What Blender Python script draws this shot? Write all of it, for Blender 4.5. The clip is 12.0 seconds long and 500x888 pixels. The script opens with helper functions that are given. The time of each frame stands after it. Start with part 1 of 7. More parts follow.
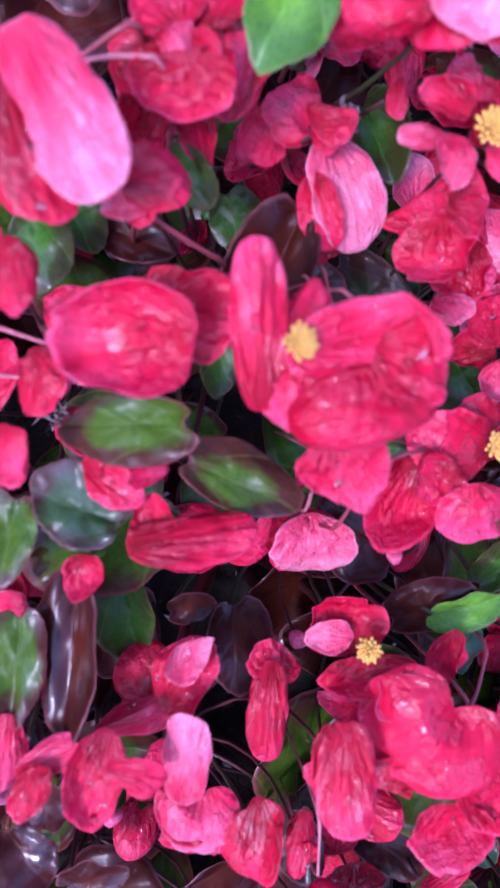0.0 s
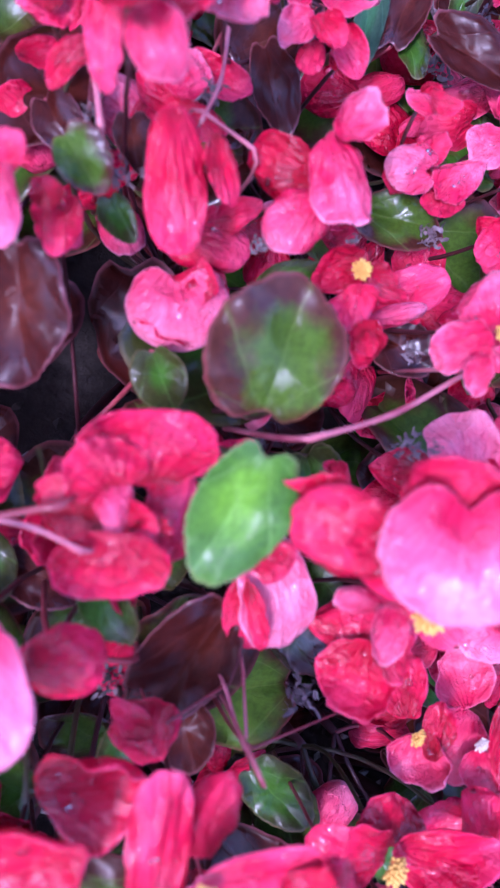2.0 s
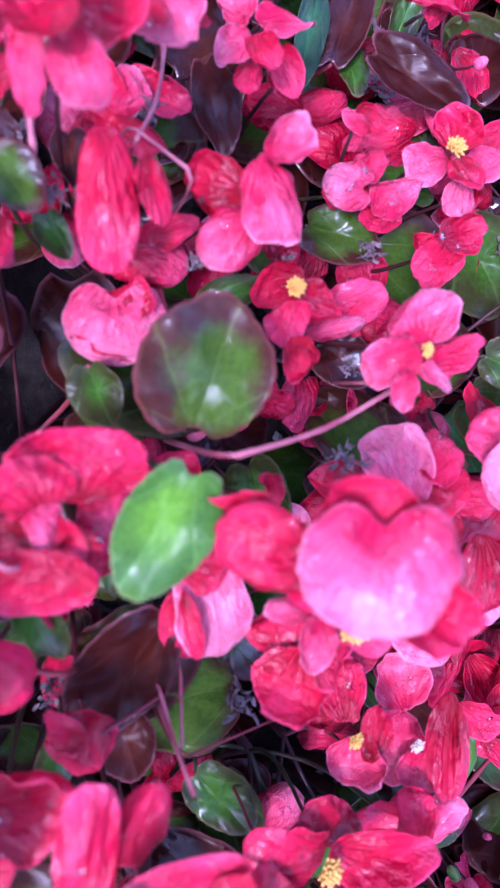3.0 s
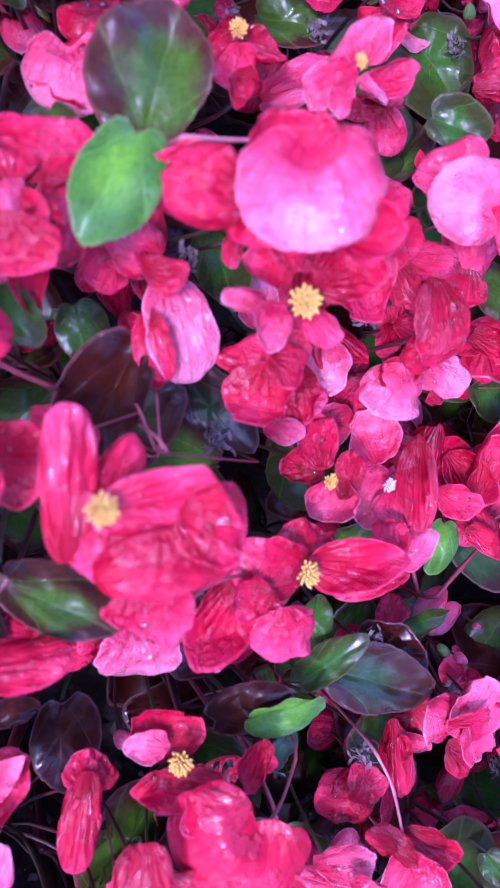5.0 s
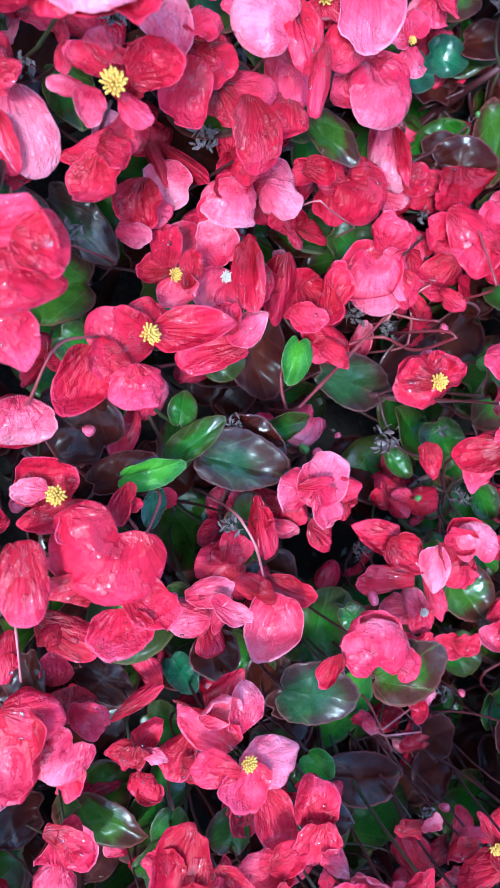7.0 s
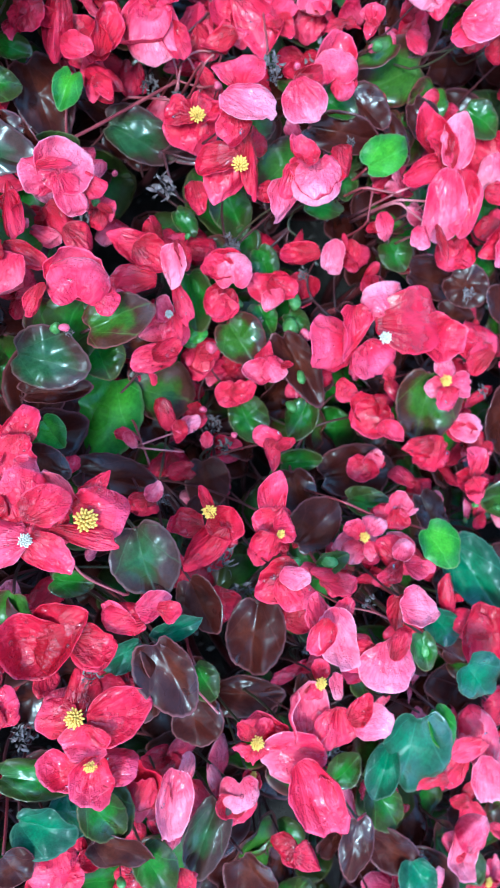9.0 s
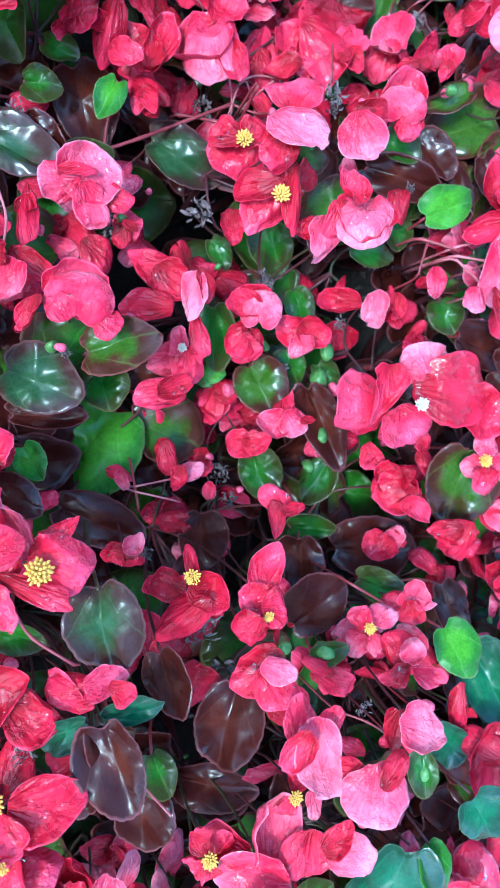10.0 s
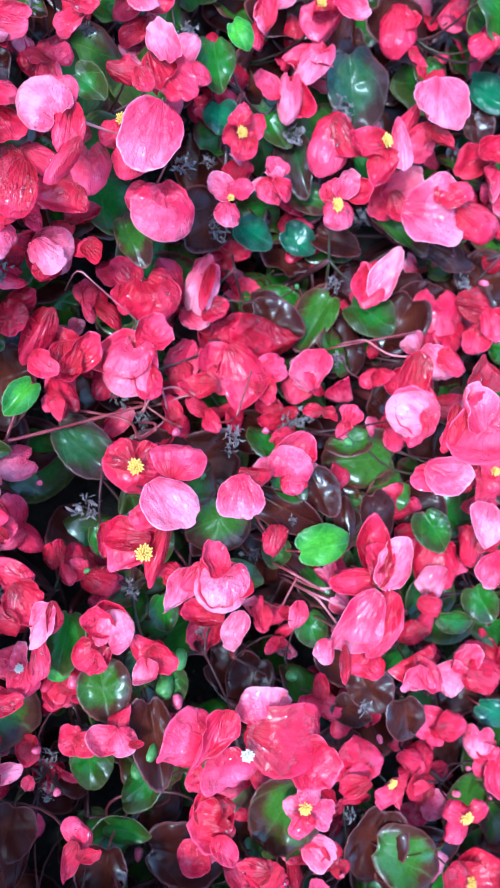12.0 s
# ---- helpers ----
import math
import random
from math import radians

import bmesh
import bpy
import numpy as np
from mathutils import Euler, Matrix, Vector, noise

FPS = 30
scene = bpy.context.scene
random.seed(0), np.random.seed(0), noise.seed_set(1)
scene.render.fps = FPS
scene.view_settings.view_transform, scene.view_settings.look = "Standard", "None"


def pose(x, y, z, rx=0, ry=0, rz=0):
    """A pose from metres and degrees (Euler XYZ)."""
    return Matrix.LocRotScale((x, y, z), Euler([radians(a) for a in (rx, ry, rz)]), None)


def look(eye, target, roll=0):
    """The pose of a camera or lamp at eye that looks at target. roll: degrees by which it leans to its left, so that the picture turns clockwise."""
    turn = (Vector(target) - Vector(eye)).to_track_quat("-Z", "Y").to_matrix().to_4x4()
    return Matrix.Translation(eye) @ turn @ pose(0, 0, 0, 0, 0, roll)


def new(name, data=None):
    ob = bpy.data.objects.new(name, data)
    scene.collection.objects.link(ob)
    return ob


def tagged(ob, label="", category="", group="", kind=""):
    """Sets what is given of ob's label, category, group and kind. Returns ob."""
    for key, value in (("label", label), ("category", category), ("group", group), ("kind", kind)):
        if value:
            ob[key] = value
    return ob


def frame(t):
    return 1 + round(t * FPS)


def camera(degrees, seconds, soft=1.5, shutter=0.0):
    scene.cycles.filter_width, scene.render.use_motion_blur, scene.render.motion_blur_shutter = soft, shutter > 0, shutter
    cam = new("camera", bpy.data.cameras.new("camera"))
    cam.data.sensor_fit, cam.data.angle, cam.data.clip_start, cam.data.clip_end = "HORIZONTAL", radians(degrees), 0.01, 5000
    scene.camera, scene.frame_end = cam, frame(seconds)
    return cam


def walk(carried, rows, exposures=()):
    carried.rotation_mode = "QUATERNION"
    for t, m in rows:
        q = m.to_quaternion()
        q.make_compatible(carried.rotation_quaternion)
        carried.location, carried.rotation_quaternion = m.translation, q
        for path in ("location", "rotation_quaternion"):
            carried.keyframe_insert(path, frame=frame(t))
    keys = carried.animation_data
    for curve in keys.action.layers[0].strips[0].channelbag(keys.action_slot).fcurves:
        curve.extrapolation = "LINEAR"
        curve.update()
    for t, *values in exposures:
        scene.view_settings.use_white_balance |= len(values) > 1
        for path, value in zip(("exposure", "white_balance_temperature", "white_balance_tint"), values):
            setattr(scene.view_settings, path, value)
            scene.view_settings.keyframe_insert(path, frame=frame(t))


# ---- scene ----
cam = camera(41.7, 12.0, soft=1.3, shutter=0.12)
# a small lens focused a hand's length away: blooms right in front of it blur
cam.data.dof.use_dof, cam.data.dof.focus_distance, cam.data.dof.aperture_fstop = True, 0.225, 26.0
METRES, EYE, TILT, LEAN, TURN = 0.6, 0.36, -95.0, -9.0, 0.0
ROWS = [
    (0.0, 0.0, 0.0, 0.0, 0.0, 0.0, 0.0),
    (0.5, -0.0041, 0.015, 0.0388, -2.16, 0.79, -3.1),
    (1.0, -0.0058, 0.0349, 0.0697, -3.5, 1.01, -4.94),
    (1.5, -0.0155, 0.027, 0.1198, -5.74, 2.06, -7.46),
    (2.0, -0.0087, 0.0125, 0.1301, -7.4, 2.68, -7.43),
    (2.5, -0.0034, 0.0055, 0.1357, -8.93, 3.08, -7.69),
    (2.7, -0.0008, 0.0057, 0.1368, -9.97, 3.0, -7.46),
    (4.5, 0.0133, 0.0031, 0.0899, -9.5, 2.25, -4.54),
    (5.0, 0.0249, -0.0125, 0.0435, -8.85, 1.16, -3.17),
    (5.5, 0.027, -0.0279, 0.0312, -9.69, 1.37, -2.78),
    (6.0, 0.0421, -0.0524, 0.0137, -10.52, 0.98, -2.19),
    (6.5, 0.0665, -0.0661, -0.0383, -11.8, -0.64, -0.39),
    (6.7, 0.0674, -0.0685, -0.0442, -11.84, -0.9, 0.0),
    (8.3, 0.1382, -0.1455, -0.1403, -13.63, -0.96, 1.69),
    (8.5, 0.1611, -0.1462, -0.1913, -12.29, -0.15, 1.47),
    (9.0, 0.2401, -0.1526, -0.2746, -11.16, 2.15, -2.04),
    (9.5, 0.2664, -0.1227, -0.2718, -9.14, 4.57, -6.06),
    (10.0, 0.2661, -0.1011, -0.2601, -8.81, 5.63, -9.91),
    (10.5, 0.3013, -0.0981, -0.2215, -10.3, 6.27, -11.76),
    (11.0, 0.3231, -0.1186, -0.1573, -13.07, 9.09, -15.09),
    (11.5, 0.3047, -0.1397, -0.0986, -13.96, 11.53, -19.62),
    (12.0, 0.2754, -0.1479, -0.0726, -14.69, 13.59, -21.8),
]
walk(cam, [(t, pose(0, 0, EYE, TILT, LEAN, TURN) @ pose(METRES * x, METRES * y, METRES * z, 90 + pitch, roll, yaw)) for t, x, y, z, yaw, pitch, roll in ROWS],
     exposures=[(0.0, 1.63, 5230, 43), (1.1, 1.79, 5170, 56), (2.7, 1.90, 5120, 48), (4.5, 1.78, 4880, 55), (5.5, 1.76, 4900, 46), (6.7, 1.91, 4800, -5), (9.0, 1.98, 4590, -20), (10.5, 2.08, 4680, -11), (12.0, 2.15, 4550, -12)])

# ---- world, sun and exposure: bright overcast sky over the bed ----
world = bpy.data.worlds.new("overcast_sky")
scene.world = world
world.use_nodes = True
wn = world.node_tree.nodes
sky = wn.new("ShaderNodeTexSky")
sky.sky_type = "NISHITA"
sky.sun_disc = False
sky.sun_elevation, sky.sun_rotation = radians(59), radians(245)
sky.air_density, sky.dust_density, sky.ozone_density = 1.0, 1.6, 1.6
wn["Background"].inputs["Strength"].default_value = 0.15
world.node_tree.links.new(sky.outputs["Color"], wn["Background"].inputs["Color"])

sun = new("sun", bpy.data.lights.new("sun", "SUN"))
sun.data.energy, sun.data.angle, sun.data.color = 1.05, radians(10), (0.96, 0.98, 1.0)
sun.matrix_world = look((-2.4, -1.2, 5.0), (0.2, 0, 0.2))


# ---- materials ----
def material(name):
    m = bpy.data.materials.new(name)
    m.use_nodes = True
    return m, m.node_tree.nodes, m.node_tree.links, m.node_tree.nodes["Principled BSDF"]


def ramp(nodes, stops, mode="LINEAR"):
    r = nodes.new("ShaderNodeValToRGB")
    r.color_ramp.interpolation = mode
    for i, (p, c) in enumerate(stops):
        e = r.color_ramp.elements[i] if i < 2 else r.color_ramp.elements.new(p)
        e.position, e.color = p, (*c, 1)
    return r


def noise_tex(nodes, links, vec, scale, detail=4, rough=0.55):
    n = nodes.new("ShaderNodeTexNoise")
    n.inputs["Scale"].default_value, n.inputs["Detail"].default_value, n.inputs["Roughness"].default_value = scale, detail, rough
    links.new(vec, n.inputs["Vector"])
    return n


def math_node(nodes, links, op, a, b=0.0):
    n = nodes.new("ShaderNodeMath")
    n.operation = op
    for socket, v in zip(n.inputs, (a, b)):
        if isinstance(v, (int, float)):
            socket.default_value = v
        else:
            links.new(v, socket)
    return n.outputs[0]


def mixed(nodes, links, fac, a, b, blend="MIX"):
    n = nodes.new("ShaderNodeMix")
    n.data_type, n.blend_type = "RGBA", blend
    for socket, v in ((n.inputs[0], fac), (n.inputs[6], a), (n.inputs[7], b)):
        if isinstance(v, tuple):
            socket.default_value = (*v, 1)
        elif isinstance(v, (int, float)):
            socket.default_value = v
        else:
            links.new(v, socket)
    return n.outputs[2]


def bump(nodes, links, height, strength, distance, bsdf):
    b = nodes.new("ShaderNodeBump")
    b.inputs["Strength"].default_value, b.inputs["Distance"].default_value = strength, distance
    links.new(height, b.inputs["Height"])
    links.new(b.outputs[0], bsdf.inputs["Normal"])
    links.new(b.outputs[0], bsdf.inputs["Coat Normal"])


def shifted(nodes, links):
    """Local place on the piece, moved by the piece's own random number so that no two look alike."""
    tc, info = nodes.new("ShaderNodeTexCoord"), nodes.new("ShaderNodeObjectInfo")
    add = nodes.new("ShaderNodeVectorMath")
    add.operation = "MULTIPLY_ADD"
    links.new(tc.outputs["Object"], add.inputs[0])
    add.inputs[1].default_value = (1, 1, 1)
    scaled = nodes.new("ShaderNodeVectorMath")
    scaled.operation = "SCALE"
    scaled.inputs[0].default_value = (37.0, 19.0, 53.0)
    links.new(info.outputs["Random"], scaled.inputs["Scale"])
    links.new(scaled.outputs[0], add.inputs[2])
    return tc.outputs["Object"], add.outputs[0], info.outputs["Random"]


def see_through(m, nodes, links, bsdf, colour, share):
    """Thin living tissue lets part of the light through."""
    t, mix = nodes.new("ShaderNodeBsdfTranslucent"), nodes.new("ShaderNodeMixShader")
    links.new(colour, t.inputs["Color"])
    mix.inputs[0].default_value = share
    links.new(bsdf.outputs[0], mix.inputs[1])
    links.new(t.outputs[0], mix.inputs[2])
    links.new(mix.outputs[0], nodes["Material Output"].inputs["Surface"])


def reach_of(nodes):
    """Share of the way from the middle of a blade or petal to its rim."""
    n = nodes.new("ShaderNodeAttribute")
    n.attribute_name = "reach"
    return n.outputs["Fac"]


def petal_material(name, deep, mid, pale, share, soak=0.0):
    m, nodes, links, bsdf = material(name)
    local, vec, rnd = shifted(nodes, links)
    sep = nodes.new("ShaderNodeSeparateXYZ")
    links.new(local, sep.inputs[0])
    broad = noise_tex(nodes, links, vec, 2.4, 4)
    # thin veins run out from the base like a fan
    run = math_node(nodes, links, "ADD", sep.outputs["X"], 0.60)
    fan = math_node(nodes, links, "ARCTAN2", sep.outputs["Y"], run)
    wob = noise_tex(nodes, links, vec, 6, 3)
    fan = math_node(nodes, links, "ADD", math_node(nodes, links, "MULTIPLY", fan, 64.0), math_node(nodes, links, "MULTIPLY", wob.outputs["Fac"], 6.0))
    vein = math_node(nodes, links, "MULTIPLY", math_node(nodes, links, "ADD", math_node(nodes, links, "SINE", fan), 1.0), 0.5)
    vein = math_node(nodes, links, "POWER", vein, 4.0)
    level = math_node(nodes, links, "ADD", broad.outputs["Fac"], math_node(nodes, links, "MULTIPLY", sep.outputs["X"], 0.56))
    level = math_node(nodes, links, "ADD", level, math_node(nodes, links, "MULTIPLY", math_node(nodes, links, "SUBTRACT", rnd, 0.5), 0.40))
    level = math_node(nodes, links, "ADD", level, math_node(nodes, links, "MULTIPLY", vein, -0.045))
    lip = ramp(nodes, [(0.93, (0, 0, 0)), (1.0, (1, 1, 1))])
    links.new(reach_of(nodes), lip.inputs[0])
    level = math_node(nodes, links, "ADD", level, math_node(nodes, links, "MULTIPLY", lip.outputs[0], 0.40))
    col = ramp(nodes, [(0.22, deep), (0.52, mid), (0.86, pale)])
    links.new(level, col.inputs[0])
    fine = noise_tex(nodes, links, vec, 46, 3, 0.7)
    out = mixed(nodes, links, math_node(nodes, links, "MULTIPLY", fine.outputs["Fac"], 0.13), col.outputs[0], deep)
    links.new(out, bsdf.inputs["Base Color"])
    # rain has left a film of water on parts of the petal, with sharp borders
    wet = noise_tex(nodes, links, vec, 3.1, 4, 0.6)
    mask = ramp(nodes, [(0.47 - soak, (0, 0, 0)), (0.51 - soak, (1, 1, 1))])
    links.new(wet.outputs["Fac"], mask.inputs[0])
    gloss = mixed(nodes, links, mask.outputs[0], (0.42, 0.42, 0.42), (0.24, 0.24, 0.24))
    links.new(gloss, bsdf.inputs["Roughness"])
    bsdf.inputs["Specular IOR Level"].default_value = 0.22
    links.new(math_node(nodes, links, "MULTIPLY", mask.outputs[0], 0.85), bsdf.inputs["Coat Weight"])
    bsdf.inputs["Coat Roughness"].default_value = 0.05
    # fan of fine ribs, sharp creases and small crumples
    ribs = math_node(nodes, links, "SINE", math_node(nodes, links, "MULTIPLY", fan, 0.43))
    crease = noise_tex(nodes, links, vec, 4.2, 2, 0.5)
    crease.inputs["Distortion"].default_value = 0.6
    ridge = math_node(nodes, links, "ABSOLUTE", math_node(nodes, links, "SUBTRACT", crease.outputs["Fac"], 0.5))
    crumple = noise_tex(nodes, links, vec, 11.0, 2, 0.5)
    crumple.inputs["Distortion"].default_value = 0.8
    h = math_node(nodes, links, "ADD", math_node(nodes, links, "MULTIPLY", vein, -0.070), math_node(nodes, links, "MULTIPLY", ribs, 0.105))
    h = math_node(nodes, links, "ADD", h, math_node(nodes, links, "MULTIPLY", ridge, 1.3))
    h = math_node(nodes, links, "ADD", h, math_node(nodes, links, "MULTIPLY", fine.outputs["Fac"], 0.10))
    h = math_node(nodes, links, "ADD", h, math_node(nodes, links, "MULTIPLY", math_node(nodes, links, "MULTIPLY", crumple.outputs["Fac"], mask.outputs[0]), 0.75 + 3.0 * soak))
    bump(nodes, links, h, 0.7, 0.0012, bsdf)
    see_through(m, nodes, links, bsdf, out, share)
    return m


# the petals' own hues, with shade put into red and highlights into pink
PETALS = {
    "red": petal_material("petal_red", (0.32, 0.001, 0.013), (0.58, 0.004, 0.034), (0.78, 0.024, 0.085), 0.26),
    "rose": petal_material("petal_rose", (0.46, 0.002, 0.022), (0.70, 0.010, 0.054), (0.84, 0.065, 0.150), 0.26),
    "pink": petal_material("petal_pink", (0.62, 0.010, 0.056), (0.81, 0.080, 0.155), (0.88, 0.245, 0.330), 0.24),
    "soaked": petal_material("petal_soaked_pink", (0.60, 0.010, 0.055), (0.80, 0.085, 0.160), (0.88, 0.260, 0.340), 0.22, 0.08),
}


def leaf_material(name, blade, rim, vein_colour, spread, rough, lip_colour, film=0.0):
    m, nodes, links, bsdf = material(name)
    local, vec, rnd = shifted(nodes, links)
    sep = nodes.new("ShaderNodeSeparateXYZ")
    links.new(local, sep.inputs[0])
    # a few main veins fan out from the foot of the blade
    run = math_node(nodes, links, "ADD", sep.outputs["X"], 0.42)
    fan = math_node(nodes, links, "ARCTAN2", sep.outputs["Y"], run)
    wob = noise_tex(nodes, links, vec, 3, 2)
    fan = math_node(nodes, links, "ADD", math_node(nodes, links, "MULTIPLY", fan, 9.0), math_node(nodes, links, "MULTIPLY", math_node(nodes, links, "SUBTRACT", wob.outputs["Fac"], 0.5), 1.6))
    veins = math_node(nodes, links, "POWER", math_node(nodes, links, "MAXIMUM", math_node(nodes, links, "COSINE", fan), 0.0), 60.0)
    length = nodes.new("ShaderNodeVectorMath")
    length.operation = "LENGTH"
    links.new(local, length.inputs[0])
    broad = noise_tex(nodes, links, vec, 2.6, 4)
    edge = math_node(nodes, links, "ADD", math_node(nodes, links, "MULTIPLY", length.outputs["Value"], 1.5), math_node(nodes, links, "MULTIPLY", broad.outputs["Fac"], 0.9))
    edge = math_node(nodes, links, "ADD", edge, math_node(nodes, links, "MULTIPLY", rnd, 0.25))
    tone = ramp(nodes, [(spread, (0, 0, 0)), (min(1.0, spread + 0.35), (1, 1, 1))])
    links.new(math_node(nodes, links, "SUBTRACT", edge, 0.25), tone.inputs[0])
    col = mixed(nodes, links, tone.outputs[0], blade, rim)
    speck = noise_tex(nodes, links, vec, 22, 5, 0.65)
    dark = ramp(nodes, [(0.35, (0.74, 0.74, 0.74)), (0.62, (1.1, 1.1, 1.1))])
    links.new(speck.outputs["Fac"], dark.inputs[0])
    col = mixed(nodes, links, 1.0, col, dark.outputs[0], "MULTIPLY")
    col = mixed(nodes, links, math_node(nodes, links, "MULTIPLY", veins, 0.22), col, vein_colour)
    lip = ramp(nodes, [(0.93, (0, 0, 0)), (0.99, (0.9, 0.9, 0.9))])
    links.new(reach_of(nodes), lip.inputs[0])
    col = mixed(nodes, links, math_node(nodes, links, "MULTIPLY", lip.outputs[0], broad.outputs["Fac"]), col, lip_colour)
    links.new(col, bsdf.inputs["Base Color"])
    wet = noise_tex(nodes, links, vec, 1.7, 2, 0.4)
    gloss = ramp(nodes, [(0.42, (min(0.9, rough * 2.2),) * 3), (0.66, (rough * 1.05,) * 3)])
    links.new(wet.outputs["Fac"], gloss.inputs[0])
    links.new(gloss.outputs[0], bsdf.inputs["Roughness"])
    shine = ramp(nodes, [(0.45, (0.07, 0.07, 0.07)), (0.68, (0.46, 0.46, 0.46))])
    links.new(wet.outputs["Fac"], shine.inputs[0])
    links.new(shine.outputs[0], bsdf.inputs["Specular IOR Level"])
    # a film of rain
    links.new(math_node(nodes, links, "MULTIPLY", shine.outputs[0], film), bsdf.inputs["Coat Weight"])
    bsdf.inputs["Coat Roughness"].default_value = 0.12
    h = math_node(nodes, links, "SUBTRACT", math_node(nodes, links, "MULTIPLY", speck.outputs["Fac"], 0.35), math_node(nodes, links, "MULTIPLY", veins, 0.25))
    bump(nodes, links, h, 0.30, 0.0008, bsdf)
    see_through(m, nodes, links, bsdf, col, 0.16)
    return m


LEAVES = {
    "green": leaf_material("leaf_green", (0.040, 0.122, 0.008), (0.042, 0.046, 0.008), (0.14, 0.28, 0.05), 0.60, 0.24, (0.20, 0.13, 0.06), 0.9),
    "mixed": leaf_material("leaf_green_bronze", (0.056, 0.112, 0.009), (0.066, 0.018, 0.010), (0.16, 0.24, 0.05), 0.74, 0.23, (0.30, 0.07, 0.07), 1.0),
    "bronze": leaf_material("leaf_bronze", (0.080, 0.014, 0.007), (0.046, 0.007, 0.005), (0.13, 0.035, 0.03), 0.40, 0.20, (0.32, 0.10, 0.11), 1.0),
    "lime": leaf_material("leaf_lime_green", (0.115, 0.290, 0.018), (0.060, 0.165, 0.018), (0.24, 0.46, 0.10), 0.66, 0.26, (0.24, 0.24, 0.10), 0.5),
    "wet": leaf_material("leaf_wet_dull_green", (0.036, 0.076, 0.024), (0.050, 0.018, 0.014), (0.10, 0.15, 0.06), 0.55, 0.20, (0.24, 0.10, 0.10), 2.0),
    # sky's reflection on wet green leaves, put into the base colour as blue
    "bluish": leaf_material("leaf_green_sky_tint", (0.034, 0.128, 0.050), (0.028, 0.066, 0.034), (0.10, 0.24, 0.14), 0.55, 0.20, (0.16, 0.18, 0.12), 1.5),
}


def plain_material(name, a, b, scale, rough, depth=0.0006):
    m, nodes, links, bsdf = material(name)
    local, vec, rnd = shifted(nodes, links)
    n = noise_tex(nodes, links, vec, scale, 5)
    col = ramp(nodes, [(0.3, a), (0.7, b)])
    links.new(n.outputs["Fac"], col.inputs[0])
    links.new(col.outputs[0], bsdf.inputs["Base Color"])
    bsdf.inputs["Roughness"].default_value = rough
    bump(nodes, links, n.outputs["Fac"], 0.5, depth, bsdf)
    return m


STALKS = {
    "red": plain_material("stalk_red", (0.16, 0.014, 0.022), (0.30, 0.050, 0.055), 60, 0.40),
    # red stalk with the shade deep in the clump put into its colour
    "dark": plain_material("stalk_red_shaded", (0.035, 0.005, 0.007), (0.085, 0.016, 0.018), 60, 0.5),
    "pale": plain_material("stalk_pale", (0.30, 0.035, 0.055), (0.56, 0.19, 0.20), 90, 0.36),
    "green": plain_material("stalk_green", (0.030, 0.045, 0.012), (0.075, 0.028, 0.018), 60, 0.5),
}
STAMENS = {
    "yellow": plain_material("stamen_yellow", (0.78, 0.36, 0.03), (0.88, 0.60, 0.14), 300, 0.6),
    "white": plain_material("stamen_pale", (0.62, 0.46, 0.36), (0.80, 0.70, 0.56), 300, 0.6),
}
BUDS = {
    "green": plain_material("bud_green", (0.06, 0.14, 0.025), (0.14, 0.24, 0.06), 3, 0.4),
    "pink": plain_material("bud_pink", (0.55, 0.02, 0.08), (0.80, 0.16, 0.24), 3, 0.35),
}
WITHERED = plain_material("withered_bloom", (0.030, 0.018, 0.018), (0.22, 0.15, 0.15), 260, 0.6)
GRIT = plain_material("grit_pale", (0.30, 0.30, 0.29), (0.55, 0.54, 0.50), 90, 0.7)
CHIP = plain_material("bark_chip_dark", (0.030, 0.020, 0.016), (0.110, 0.080, 0.064), 90, 0.75)

WATER, wnodes, wlinks, wbsdf = material("water")
clear, shine, rim, both = wnodes.new("ShaderNodeBsdfTransparent"), wnodes.new("ShaderNodeBsdfGlossy"), wnodes.new("ShaderNodeFresnel"), wnodes.new("ShaderNodeMixShader")
rim.inputs["IOR"].default_value, shine.inputs["Roughness"].default_value = 1.45, 0.05
wlinks.new(rim.outputs[0], both.inputs[0])
wlinks.new(clear.outputs[0], both.inputs[1])
wlinks.new(shine.outputs[0], both.inputs[2])
wlinks.new(both.outputs[0], wnodes["Material Output"].inputs["Surface"])

SOIL, snodes, slinks, sbsdf = material("soil_wet_dark")
stc = snodes.new("ShaderNodeTexCoord")
s1 = noise_tex(snodes, slinks, stc.outputs["Object"], 18, 8, 0.65)
s2 = noise_tex(snodes, slinks, stc.outputs["Object"], 240, 6, 0.7)
scol = ramp(snodes, [(0.3, (0.022, 0.017, 0.015)), (0.55, (0.056, 0.044, 0.038)), (0.8, (0.120, 0.098, 0.084))])
slinks.new(math_node(snodes, slinks, "ADD", math_node(snodes, slinks, "MULTIPLY", s1.outputs["Fac"], 0.6), math_node(snodes, slinks, "MULTIPLY", s2.outputs["Fac"], 0.4)), scol.inputs[0])
slinks.new(scol.outputs[0], sbsdf.inputs["Base Color"])
sbsdf.inputs["Roughness"].default_value = 0.8
sbsdf.inputs["Specular IOR Level"].default_value = 0.10
bump(snodes, slinks, s2.outputs["Fac"], 0.9, 0.004, sbsdf)


